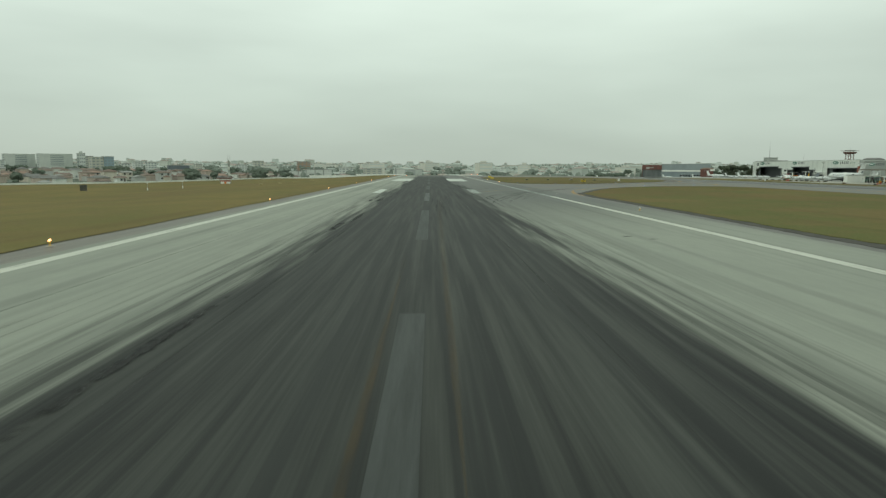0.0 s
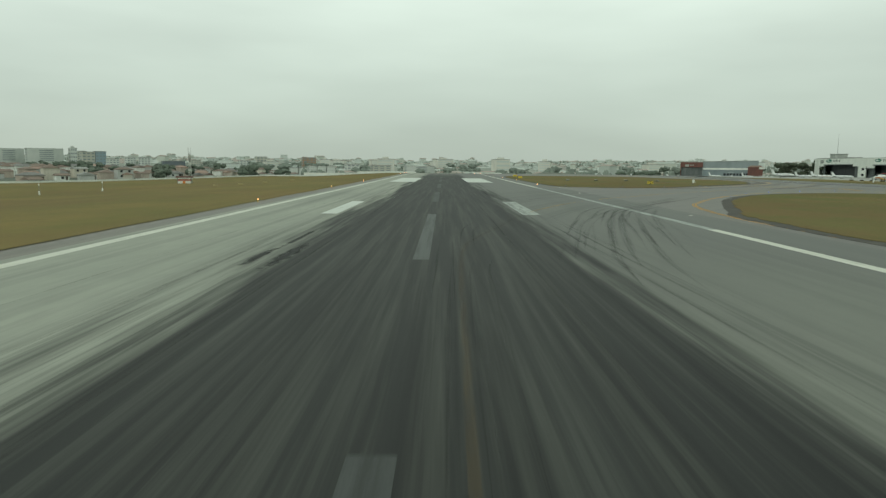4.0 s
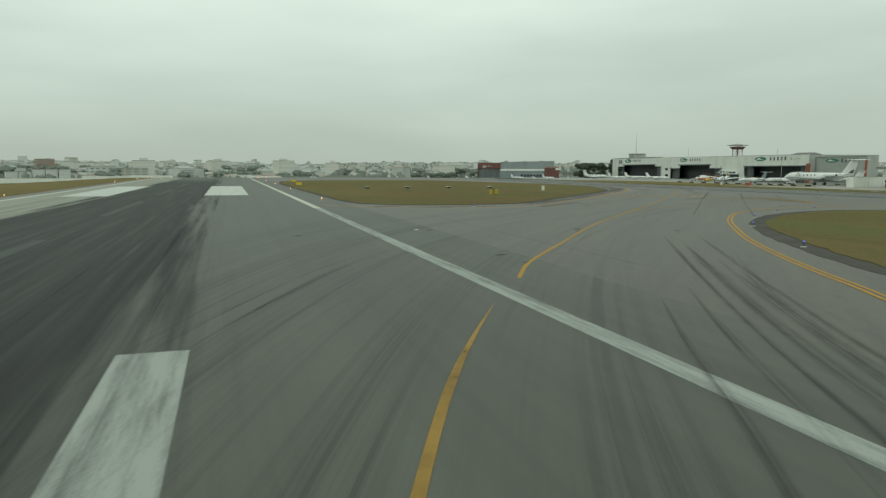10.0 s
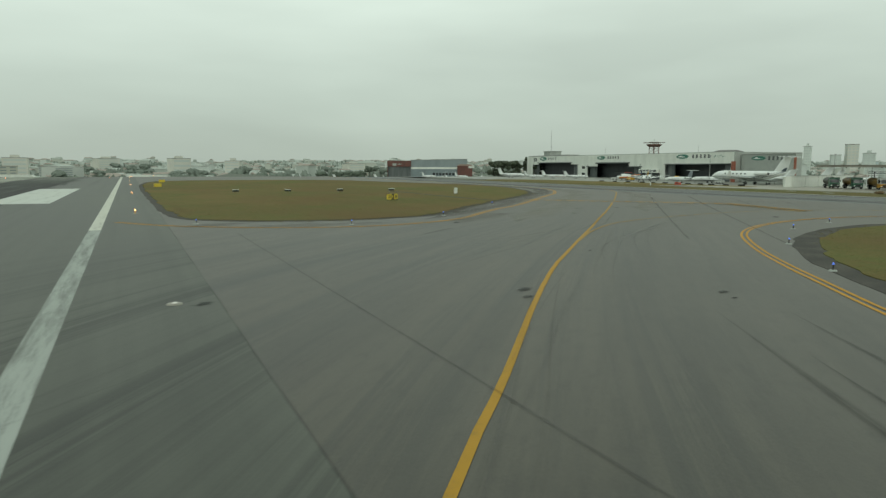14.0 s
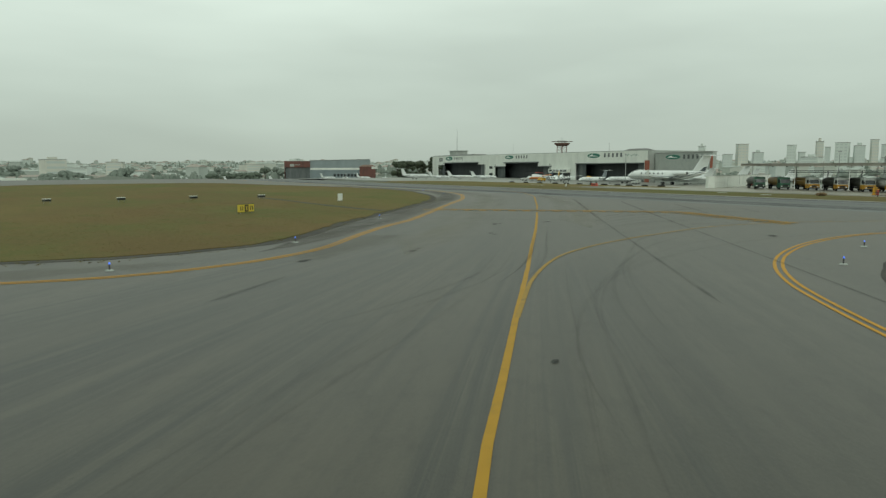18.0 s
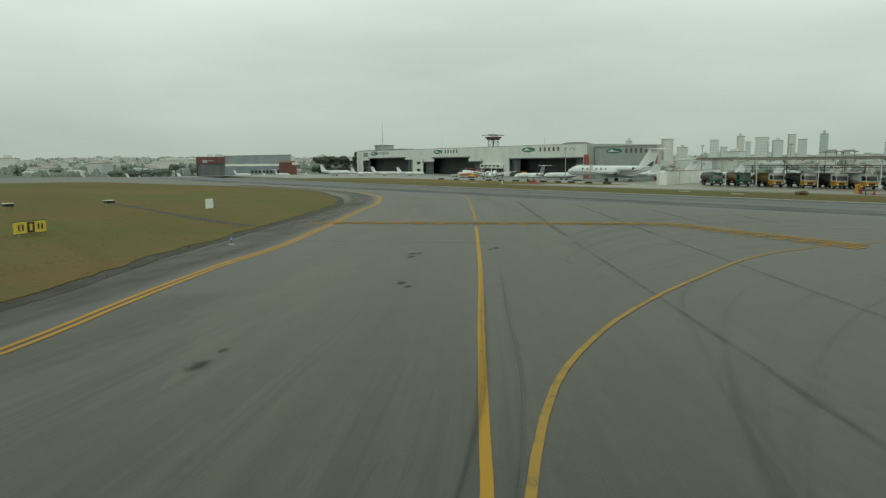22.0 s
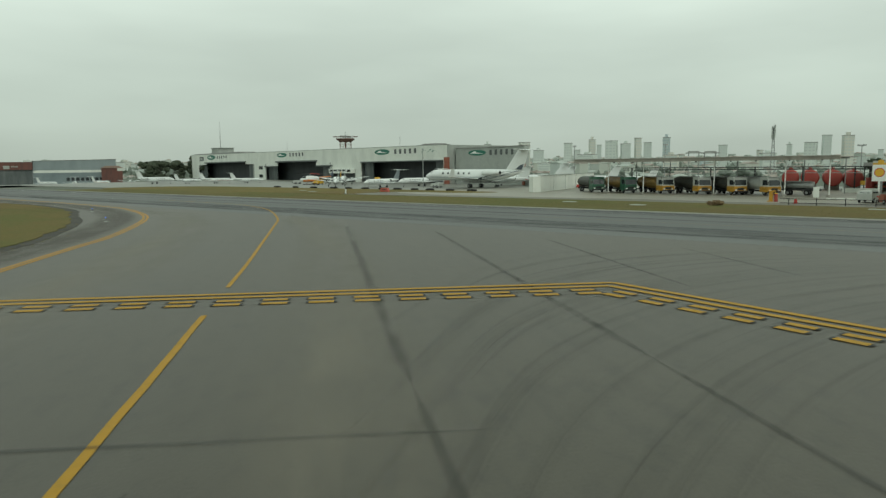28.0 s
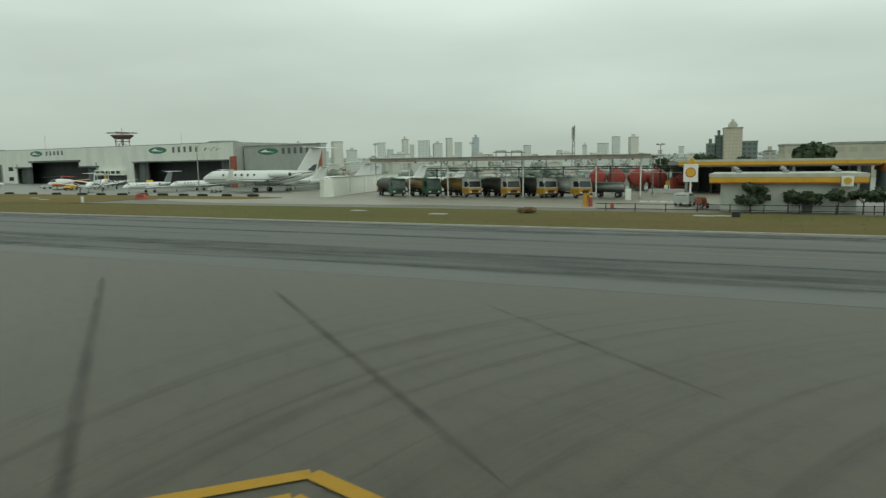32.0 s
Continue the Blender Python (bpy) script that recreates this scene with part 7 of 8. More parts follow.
for x in (-1.3, 1.4):
    for s in (-0.7, 0.7):
        wheel(trailer, (x, s, 0.42), 0.42, 0.22)
cabinet = part("white_cabinet", Mesh().box(-0.3, -0.35, 0, 0.3, 0.35, 1.5, c=0.04), M_WALL, at=pose(188.2, 327.2, 0))
tagged(cabinet, "narrow white meter cabinet at the canopy end", "cabinet")
hyd = thing("hydrant_pit", "yellow and red hydrant posts at the yard corner", "hydrant", pose(174.0, 329.3, 0))
part("yellow_post", Mesh().box(-0.25, 0.15, 0, 0.2, 0.6, 1.45, c=0.05), M_TRUCK_YELLOW, hyd)
part("yellow_arm", Mesh().box(-0.25, -0.1, 1.25, 0.2, 0.16, 1.5, c=0.03).box(-0.4, 0.1, 0, 0.35, 0.8, 0.12, c=0.02), M_TRUCK_YELLOW, hyd)
part("red_post", Mesh().tube((0, -0.22, 0), (0, -0.22, 1.05), 0.24, 0.2, 10), M_TANK_RED, hyd)
part("cap", Mesh().tube((0, -0.22, 1.05), (0, -0.22, 1.17), 0.26, 0.16, 10), M_YELLOW_PAINT, hyd)
valve = thing("red_valve", "small red valve beside the yard fence", "valve", pose(170.8, 326.0, 0))
part("body", Mesh().tube((0, 0, 0), (0, 0, 0.45), 0.22, 0.18, 8), M_RED_PAINT, valve)
part("wheel", Mesh().tube((-0.3, 0, 0.5), (0.3, 0, 0.5), 0.08, n=6), M_RED_PAINT, valve)
trolley = thing("hose_trolley", "red hose trolley leaning by the office", "trolley", pose(174.2, 316.9, 0, 0, 0, 40))
part("frame", Mesh().tube((-0.9, 0, 0.3), (0.9, 0, 0.9), 0.07, n=6).tube((-0.9, 0.5, 0.3), (0.9, 0.5, 0.9), 0.07, n=6), M_RED_PAINT, trolley)
part("reel", Mesh().tube((0, -0.1, 0.7), (0, 0.6, 0.7), 0.5, n=14), M_RUST, trolley)
for s in (-0.1, 0.6):
    wheel(trolley, (-0.6, s, 0.28), 0.28, 0.1)
cab = thing("pay_booth", "small grey booth with dark windows", "booth", pose(166.2, 300.2, 0))
part("wall", Mesh().box(-0.9, -0.9, 0, 0.9, 0.9, 1.1), M_WALL_GREY, cab)
part("glazing", Mesh().box(-0.86, -0.86, 1.1, 0.86, 0.86, 1.9), M_GLASS, cab)
part("roof", Mesh().box(-1.1, -1.1, 1.9, 1.1, 1.1, 2.1, c=0.05), M_WALL_GREY, cab)
box_ob = part("black_box", Mesh().box(-0.3, -0.35, 0, 0.3, 0.35, 0.5, c=0.06), M_BLACK, at=pose(161.5, 313.3, 0.04))
tagged(box_ob, "small black box on the grass strip", "box")
hay = thing("dry_bush", "low brown dry bush on the grass strip", "bush", pose(161.6, 332.8, 0.0))
_, crown = tree_mesh(5, 0.45, 0.95, 1400, 0.05, 0.0)
part("crown", crown, mat("dry brown twigs", (0.2, 0.135, 0.07), 0.95, grain=[(2, ONE, 0.4, 0.7, (0.14, 0.095, 0.05))]), hay)
for x, y in ((160.5, 352), (162, 316), (162.2, 314.6), (158, 341), (171, 420), (175, 428)):
    s = part("cover_slab", Mesh().box(-0.9, -0.5, 0, 0.9, 0.5, 0.07, c=0.02), M_WALL_GREY, at=pose(x, y, 0.03, 0, 0, 80))
    tagged(s, "flat pale concrete cover in the grass", "cover", group="concrete covers")

strip_b = flat("grass_apron", outline([(179.5, 384), (185.5, 382), (187.2, 400), (187.8, 440), (187, 478), (181, 496), (170, 503), (163, 500), (160, 490), (163.5, 450), (164.5, 412), (168, 404), (177, 402)], 0.4), 0.03, M_GRASS)
tagged(strip_b, "narrow dry grass strip before the apron", "grass", kind="structure")
lane = slab("service_road", [(166.2, 250), (178.5, 250), (178.5, 410), (166.2, 410)], -0.014, M_SHOULDER, "grey service road between grass and apron", "road")
tyre = Mesh().loft([[(q * math.cos(2 * math.pi * k / 14), 0.62 * q * math.sin(2 * math.pi * k / 14), z) for k in range(14)] for q, z in ((1.15, 0), (1.2, 0.18), (1.05, 0.36), (0.7, 0.4), (0.5, 0.25))]).data("tyre", M_RUBBER)
for y in (390, 395.6, 401, 405.6, 411, 416, 421.4, 427, 432, 440, 447.5, 455):
    s = part("edge_tyre", tyre, None, at=pose(187.7 + 0.3 * math.sin(y), y, 0.0, 0, 0, 80 + 9 * math.sin(y * 3)))
    tagged(s, "black half-buried tyre along the apron edge", "tyre", group="edge tyres")
bar_red = thing("road_barrier", "red plastic barrier on the apron grass", "barrier", pose(177.2, 404.4, 0, 0, 0, 85))
part("body", Mesh().side([(-1.3, 0), (1.3, 0), (1.2, 0.35), (1.0, 0.8), (-1.0, 0.8), (-1.2, 0.35)], -0.25, 0.25), mat("faded red plastic", (0.45, 0.09, 0.06), 0.6), bar_red)
part("slot", Mesh().box(-0.6, -0.27, 0.4, 0.6, 0.27, 0.55), M_BLACK, bar_red)
mark = thing("marker_board", "small white marker board on the grass strip", "marker", pose(165.4, 403.2, 0.02, 0, 0, 38))
part("board", Mesh().box(-0.55, -0.06, 0.12, 0.55, 0.06, 0.95, c=0.03), M_WHITE_SIGN, mark)
part("foot", Mesh().box(-0.3, -0.2, 0, 0.3, 0.2, 0.14), M_EDGE, mark)


def flood_pole(at, h):
    p = thing("floodlight_pole", "slender steel floodlight pole with two heads", "lamp", pose(*at, 0, 0, 0, 40), "floodlight poles")
    part("pole", Mesh().tube((0, 0, 0), (0, 0, h), 0.13, 0.08, 8), M_STEEL, p)
    part("arm", Mesh().tube((-0.9, 0, h - 0.15), (0.9, 0, h - 0.15), 0.05, n=6), M_STEEL, p)
    for s in (-1, 1):
        part("lamp_head", Mesh().side([(s * 0.9 - 0.4, h - 0.2), (s * 0.9 + 0.4, h - 0.1), (s * 0.9 + 0.35, h + 0.2), (s * 0.9 - 0.35, h + 0.15)], -0.22, 0.22), M_STEEL, p)


flood_pole((200.5, 414.5), 9.2)
flood_pole((221, 385), 9.4)
flood_pole((243, 372), 9.8)
flood_pole((243, 330), 8.5)

# ---- signs and lights beside the runway exit ----
gsign = thing("guidance_sign", "yellow taxiway guidance sign with black centre panel", "sign", pose(60.8, 342.0, 0.04, 0, 0, 32))
part("panel", Mesh().box(-1.25, -0.1, 0.22, 1.25, 0.1, 1.05, c=0.03), M_SIGN_YELLOW, gsign)
part("frame", Mesh().box(-1.3, -0.08, 0.17, 1.3, 0.08, 0.22).box(-1.3, -0.08, 1.05, 1.3, 0.08, 1.1), M_BLACK, gsign)
part("centre_panel", Mesh().box(-0.3, -0.115, 0.25, 0.3, -0.1, 1.02), M_BLACK, gsign)
part("legend_bar", Mesh().box(-0.1, -0.125, 0.4, 0.1, -0.115, 0.88), M_SIGN_YELLOW, gsign)
for x in (-1.0, -0.7, 0.55, 0.85):
    part("legend_bar", Mesh().box(x, -0.115, 0.42, x + 0.13, -0.1, 0.86), M_BLACK, gsign)
for x in (-0.9, 0.9):
    part("leg", Mesh().tube((x, 0, -0.04), (x, 0, 0.2), 0.04, n=6), M_STEEL, gsign)
for x, y, turn in ((31.0, 421, 20), (34, 470, 10)):
    s = thing("small_yellow_sign", "small plain yellow sign in the grass", "sign", pose(x, y, 0.04, 0, 0, turn))
    part("panel", Mesh().box(-0.9, -0.08, 0.2, 0.9, 0.08, 1.0, c=0.03), M_SIGN_YELLOW, s)
    part("leg", Mesh().tube((-0.6, 0, 0), (-0.6, 0, 0.2), 0.04, n=6).tube((0.6, 0, 0), (0.6, 0, 0.2), 0.04, n=6), M_STEEL, s)
wsign = thing("white_board", "square white board on short legs in the grass", "sign", pose(80.2, 360.0, 0.04, 0, 0, 40))
part("panel", Mesh().box(-0.72, -0.07, 0.25, 0.72, 0.07, 1.28, c=0.03), M_WHITE_SIGN, wsign)
for x in (-0.5, 0.5):
    part("leg", Mesh().tube((x, 0, 0), (x, 0, 0.22), 0.04, n=6), M_STEEL, wsign)


def papi(at):
    p = thing("approach_lamp_unit", "low dark approach lamp unit on short legs", "lamp", pose(*at, 0.05, 0, 0, 8), "approach lamp units")
    part("housing", Mesh().box(-0.55, -0.35, 0.28, 0.55, 0.4, 0.62, c=0.05), M_TANK_DARK, p)
    part("lens", Mesh().box(-0.45, -0.38, 0.34, 0.45, -0.35, 0.54), M_GLASS, p)
    part("lid", Mesh().box(-0.55, -0.32, 0.62, 0.55, 0.4, 0.68, c=0.02), M_WALL, p)
    for x in (-0.4, 0.4):
        part("leg", Mesh().tube((x, 0, 0), (x, 0, 0.3), 0.04, n=6), M_STEEL, p)


for x, y in ((43.2, 380), (52.9, 379), (63.3, 378.5), (73.9, 377.5)):
    papi((x, y))


def blue_light(at):
    p = thing("taxiway_light", "small blue taxiway edge light on a pale base", "lamp", pose(*at, 0.0), "blue taxiway lights")
    part("base", Mesh().tube((0, 0, 0), (0, 0, 0.07), 0.22, 0.17, 12), M_WALL_GREY, p)
    part("stem", Mesh().tube((0, 0, 0.07), (0, 0, 0.34), 0.035, n=6), M_BLACK, p)
    part("globe", Mesh().tube((0, 0, 0.34), (0, 0, 0.44), 0.05, 0.03, 8), M_LAMP_BLUE, p)


for q in ((30.0, 309.5), (42.6, 303.7), (55.0, 311.0), (70, 327.5), (107.5, 374), (113.8, 392), (75.6, 285.0), (65.2, 277.2), (56.5, 267.8), (47.5, 253.2), (85, 288.5)):
    blue_light(q)


def edge_light(at, lamp, label, high=True):
    p = thing("runway_light", label, "lamp", pose(*at, 0.0), "runway edge lights")
    part("base", Mesh().tube((0, 0, 0), (0, 0, 0.05), 0.3, 0.26, 12), M_EDGE, p)
    if high:
        part("stem", Mesh().tube((0, 0, 0.05), (0, 0, 0.34), 0.05, n=6), M_YELLOW_PAINT, p)
        part("globe", Mesh().ball((0, 0, 0.42), (0.075, 0.075, 0.09), 8, 5), lamp, p)
    else:
        part("lens", Mesh().tube((0, 0, 0.05), (0, 0, 0.085), 0.11, 0.07, 10), lamp, p)


for y in range(-9, 600, 60):
    edge_light((-25.4, y), M_LAMP_WARM, "lit orange runway edge light")
for y in (-28, 32, 92, 152):
    edge_light((25.3, y), M_LAMP_WHITE, "dim white runway edge light")
for y in (212, 272.2):
    edge_light((26.0, y), M_LAMP_WHITE, "flush white runway light set in the pavement", False)
for y in range(326, 600, 55):
    edge_light((25.2, y), M_LAMP_WARM, "lit orange runway edge light")
for x in (-26, -22, -18, 18, 22, 26, 31, 36):
    edge_light((x, 500 + 3 * abs(x)), M_LAMP_RED, "lit red light at the far runway end")

# ---- west side of the field ----
hut = thing("equipment_hut", "low orange and white striped equipment hut with a wide brown roof", "hut", pose(-104, 411.5, -2.93, 0, 0, 14))
part("wall", Mesh().box(-2.3, -1.4, 0, 2.3, 1.4, 1.05, c=0.05), M_WALL, hut)
part("stripe", Mesh().box(-2.34, -1.44, 1.05, 2.34, 1.44, 1.75, c=0.05), mat("faded orange paint", (0.38, 0.17, 0.13), 0.8), hut, "faded orange band")
part("door", Mesh().box(-0.5, -1.46, 0.05, 0.5, -1.4, 1.0), M_ORANGE, hut)
for x in (-2.6, 2.6):
    part("post", Mesh().tube((x, 0, 0), (x, 0, 2.5), 0.1, n=6), M_STEEL, hut)
part("roof", Mesh().side([(-3.3, 2.35), (3.3, 2.35), (2.9, 2.95), (-2.9, 2.95)], -1.9, 1.9), mat("brown-red sheet", (0.15, 0.085, 0.07), 0.8), hut)
for x, y, text in ((-99.5, 306, "tall white-tipped marker post in the grass"), (-96, 330, "tall white-tipped marker post in the grass")):
    p = thing("marker_post", text, "post", pose(x, y, west_fall(x) - 0.02), "marker posts")
    part("base", Mesh().tube((0, 0, 0), (0, 0, 0.95), 0.2, 0.18, 8), M_WHITE_SIGN, p)
    part("stem", Mesh().tube((0, 0, 0.95), (0, 0, 2.3), 0.07, 0.06, 8), M_STEEL, p)
    part("tip", Mesh().tube((0, 0, 2.3), (0, 0, 2.75), 0.17, 0.1, 8), M_WHITE_SIGN, p)
for x, y in ((-63, 349), (-62, 374), (-58.5, 400), (-71, 350)):
    s = part("low_marker", Mesh().box(-0.7, -0.15, 0, 0.7, 0.15, 0.5, c=0.04), M_YELLOWISH_SIGN, at=pose(x, y, west_fall(x) - 0.05, 0, 0, 10))
    tagged(s, "low dull yellow marker board in the grass", "marker", group="low markers in the grass")
kiosk = thing("dark_cabinet", "dark equipment cabinet with a flat roof standing in the grass", "cabinet", pose(-117, 297, -2.92, 0, 0, 18))
part("body", Mesh().box(-1.0, -0.7, 0, 1.0, 0.7, 1.85, c=0.05), M_TANK_DARK, kiosk)
part("roof", Mesh().box(-1.12, -0.82, 1.85, 1.12, 0.82, 2.0, c=0.04), M_TANK_DARK, kiosk)
wall_w = thing("perimeter_wall", "long low pale perimeter wall beyond the grass", "wall")
line = [Vector((field_edge(y), y)) for y in (200, 330, 372, 395, 412, 430, 452, 475, 502, 530, 565, 600)] + [Vector((-96, 604)), Vector((-60, 605.5)), Vector((-31, 606))]
for a, b in zip(line, line[1:]):
    d = (b - a).normalized()
    s = Vector((-d.y, d.x)) * 0.15
    part("wall_run", Mesh().prism([tuple(a - s), tuple(b - s), tuple(b + s), tuple(a + s)], west_fall(a.x) - 0.6, west_fall(max(a.x, b.x)) + 0.75), M_WALL, wall_w)


def lattice(at, h, w, name, label, paints, panels=True):
    p = thing(name, label, "tower", pose(*at, 0))
    n = 8
    for k in range(n):
        z0, z1 = h * k / n, h * (k + 1) / n
        w0, w1 = w * (1 - 0.75 * k / n), w * (1 - 0.75 * (k + 1) / n)
        m = Mesh()
        c = [(-1, -1), (1, -1), (1, 1), (-1, 1)]
        for i in range(4):
            a, b = c[i], c[(i + 1) % 4]
            m.tube((a[0] * w0, a[1] * w0, z0), (a[0] * w1, a[1] * w1, z1), 0.07 * w + 0.03, n=5)
            m.tube((a[0] * w0, a[1] * w0, z0), (b[0] * w1, b[1] * w1, z1), 0.03 * w + 0.02, n=4)
            m.tube((a[0] * w0, a[1] * w0, z0), (b[0] * w0, b[1] * w0, z0), 0.03 * w + 0.02, n=4)
        part("section", m, paints[k % len(paints)], p)
    if panels:
        for k in range(9):
            a, z = k * 2.1, h * (0.72 + 0.03 * k)
            x, y = 0.75 * w * math.cos(a), 0.75 * w * math.sin(a)
            part("aerial_panel", Mesh().box(x - 0.3 * w, y - 0.3 * w, z, x + 0.3 * w, y + 0.3 * w, z + 0.08 * h, c=0.03), M_WALL_GREY, p)
    part("spike", Mesh().tube((0, 0, h), (0, 0, h * 1.1), 0.06, 0.03, 5), M_STEEL, p)
    return p


mast = lattice((-103.5, 416.5), 11.5, 0.6, "radio_mast", "pale grey lattice radio mast with whip aerials", (M_WALL_GREY, M_WALL))
mast.location.z = -2.95
for x in (-0.5, 0.55):
    part("whip_aerial", Mesh().tube((x, 0, 9.0), (x, 0, 14.4), 0.09, 0.05, 6), M_STEEL, mast)

# ---- town round the airfield ----
def land_height(x, y):
    """Level on the airfield, falling into a shallow valley outside it, with low hills far off."""
    north = 606 + 254 * max(0.0, min(1.0, (x - 60) / 50))
    out = max(x - 330, y - north, -y - 230, 0)
    k = min(1.0, out / 190)
    k = k * k * (3 - 2 * k)
    k *= 1 - 0.6 * max(0.0, min(1.0, (-x - 60) / 60))
    west = max(0.0, min(1.0, (field_edge(min(y, 600)) - x - 20) / 280)) if x < -30 else 0.0
    far = max(0.0, min(1.0, (math.hypot(x - 40, y - 250) - 760) / 1300))
    return -0.3 + (north_fall(x, y) - (0.6 if y > 575 else 0) if 100 < x < 345 else 0.0) - 10.0 * k * (1 - far) + west_fall(x) - (1.2 if x < -32 and not west else 0.0) + 2.4 * west + 17 * far ** 1.3 + 4 * k * noise.noise((x * 0.004, y * 0.004, 0.3))


gx = [-4500, -3000, -2200, -1600, -1200] + list(range(-950, 1000, 50)) + [1200, 1600, 2200, 3000, 4800]
gy = [-2500, -1500, -900, -600] + list(range(-400, 1500, 50)) + [1700, 2100, 2700, 3500, 4900]
grid = Mesh()
grid.add([(x, y, land_height(x, y)) for y in gy for x in gx],
         [(j * len(gx) + i, j * len(gx) + i + 1, (j + 1) * len(gx) + i + 1, (j + 1) * len(gx) + i) for j in range(len(gy) - 1) for i in range(len(gx) - 1)])
old = land.data
land.data = grid.data("ground", M_LAND, True)
bpy.data.meshes.remove(old)

# Distance haze is put into these colours: walls and glazing are paled.
M_FAR_HAZED = [mat("haze-paled tower wall", (0.64, 0.69, 0.64), 0.9, grain=[(0.08, ONE, 0.4, 0.7, (0.58, 0.63, 0.59))]),
         mat("haze-greyed tower wall", (0.58, 0.63, 0.59), 0.9, grain=[(0.08, ONE, 0.4, 0.7, (0.52, 0.57, 0.54))]),
         mat("hazed beige tower wall", (0.63, 0.63, 0.56), 0.9, grain=[(0.08, ONE, 0.4, 0.7, (0.57, 0.57, 0.51))]),
         mat("hazed blue-grey tower wall", (0.44, 0.52, 0.53), 0.8, grain=[(0.08, ONE, 0.4, 0.7, (0.38, 0.46, 0.47))])]
M_FAR_GLASS = mat("haze-paled glazing", (0.52, 0.57, 0.54), 0.6)
# Nearer blocks: a thinner haze is mixed into wall and glazing colours.
M_MID = [mat("cream block wall", (0.47, 0.47, 0.4), 0.9, grain=[(0.12, ONE, 0.4, 0.7, (0.4, 0.4, 0.35))]),
         mat("grey block wall", (0.5, 0.53, 0.49), 0.9, grain=[(0.12, ONE, 0.4, 0.7, (0.44, 0.47, 0.44))]),
         mat("white block wall", (0.58, 0.61, 0.57), 0.9, grain=[(0.12, ONE, 0.4, 0.7, (0.5, 0.53, 0.49))]),
         mat("blue glazed block", (0.24, 0.32, 0.36), 0.5), mat("brown block wall", (0.34, 0.25, 0.18), 0.9), mat("dark blue hall", (0.12, 0.145, 0.16), 0.6)]
M_MID_GLASS = mat("haze-lightened block glazing", (0.23, 0.265, 0.265), 0.5)
HUB = Vector((60, 260))


def face_turn(x, y, extra=0.0):
    d = HUB - Vector((x, y))
    return math.degrees(math.atan2(d.x, -d.y)) + extra


def block(x, y, w, top, wall, label, storeys, cols, glass, depth=None, extra=0.0, cap=True, name="apartment_block", group="blocks of the town", bays=True):
    z = land_height(x, y)
    t = tower_block((x, y), w, depth or w * 0.8, top - z, label, wall, storeys, name, face_turn(x, y, extra), glass, cols, cap, group, bays)
    t.location.z = z
    return t


SKY = [(819, 848, 11, 33), (837, 822, 15, 22), (847, 808, 17, 35), (857, 792, 18, 24), (877, 759, 13, 33), (883, 749, 10, 24), (892, 732, 10, 37), (896, 724, 8, 30),
       (903, 710, 19, 35), (911, 694, 15, 31), (917, 680, 10, 38), (922, 669, 13, 32), (931, 648, 11, 38), (954, 585, 12, 27), (966, 545, 8, 20)]
SKY2 = [(973, 514, 8, 26), (978, 492, 17, 28), (981, 476, 12, 36), (985, 455, 14, 35), (990, 423, 7, 18), (992, 398, 8, 22)]
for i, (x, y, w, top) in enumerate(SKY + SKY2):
    block(x, y, w * 0.75, top, M_FAR_HAZED[3 if i == 12 else (0, 1, 2, 1)[i % 4]], "tall apartment tower, paled for haze", max(6, int(top / 3)), 3, M_FAR_GLASS, extra=(-12, 9, 20, -4)[i % 4], cap=i % 3 == 0, name="apartment_tower", group="towers of the skyline")
rng = random.Random(11)
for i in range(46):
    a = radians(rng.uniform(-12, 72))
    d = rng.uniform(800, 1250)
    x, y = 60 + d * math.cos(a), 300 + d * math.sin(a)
    block(x, y, rng.uniform(9, 20), rng.uniform(6, 17), M_FAR_HAZED[rng.randrange(4)], "low block of the town, paled for haze", rng.randint(4, 7), rng.randint(2, 4), M_FAR_GLASS, extra=rng.uniform(-25, 25), bays=False)
M_TEAL = mat("dark green-grey glazed wall", (0.12, 0.165, 0.15), 0.5, grain=[(0.3, ONE, 0.4, 0.7, (0.16, 0.2, 0.185))])
M_TEAL_GLASS = mat("dark green-grey glazing", (0.085, 0.115, 0.108), 0.4)
block(516, 336.5, 4.2, 14, M_TEAL, "dark teal glazed block", 9, 2, M_TEAL_GLASS, 6)
block(518, 332.3, 3.6, 18.5, M_TEAL, "dark teal glazed tower", 12, 2, M_TEAL_GLASS, 6)
beige = block(514, 325.0, 9.4, 22.5, mat("beige tower render", (0.55, 0.51, 0.4), 0.9, grain=[(0.2, ONE, 0.4, 0.7, (0.47, 0.44, 0.35))]), "tall beige apartment tower with stepped crown", 16, 5, mat("brown-grey glazing", (0.44, 0.41, 0.33), 0.6), 9, cap=False)
h0 = 22.5 - land_height(514, 325.5)
for k, (q, z0, z1) in enumerate(((2.3, 0.5, 2.6), (1.6, 2.6, 3.9), (0.7, 3.9, 5.2))):
    part("crown_tier", Mesh().box(-q, -q, h0 + z0, q, q, h0 + z1, c=0.2), M_MID[0], beige)
block(517, 316.5, 8.4, 15, mat("dark grey office wall", (0.17, 0.205, 0.195), 0.8), "grey office block beside the beige tower", 9, 3, M_TEAL_GLASS, 8, cap=False)
block(560, 305, 6.5, 10, M_MID[0], "pale block behind the trees", 6, 2, M_MID_GLASS)
M_YELLOWISH = mat("yellowish warehouse wall", (0.46, 0.45, 0.34), 0.9, grain=[(0.15, (1, 1, 0.4), 0.4, 0.7, (0.38, 0.37, 0.29))])
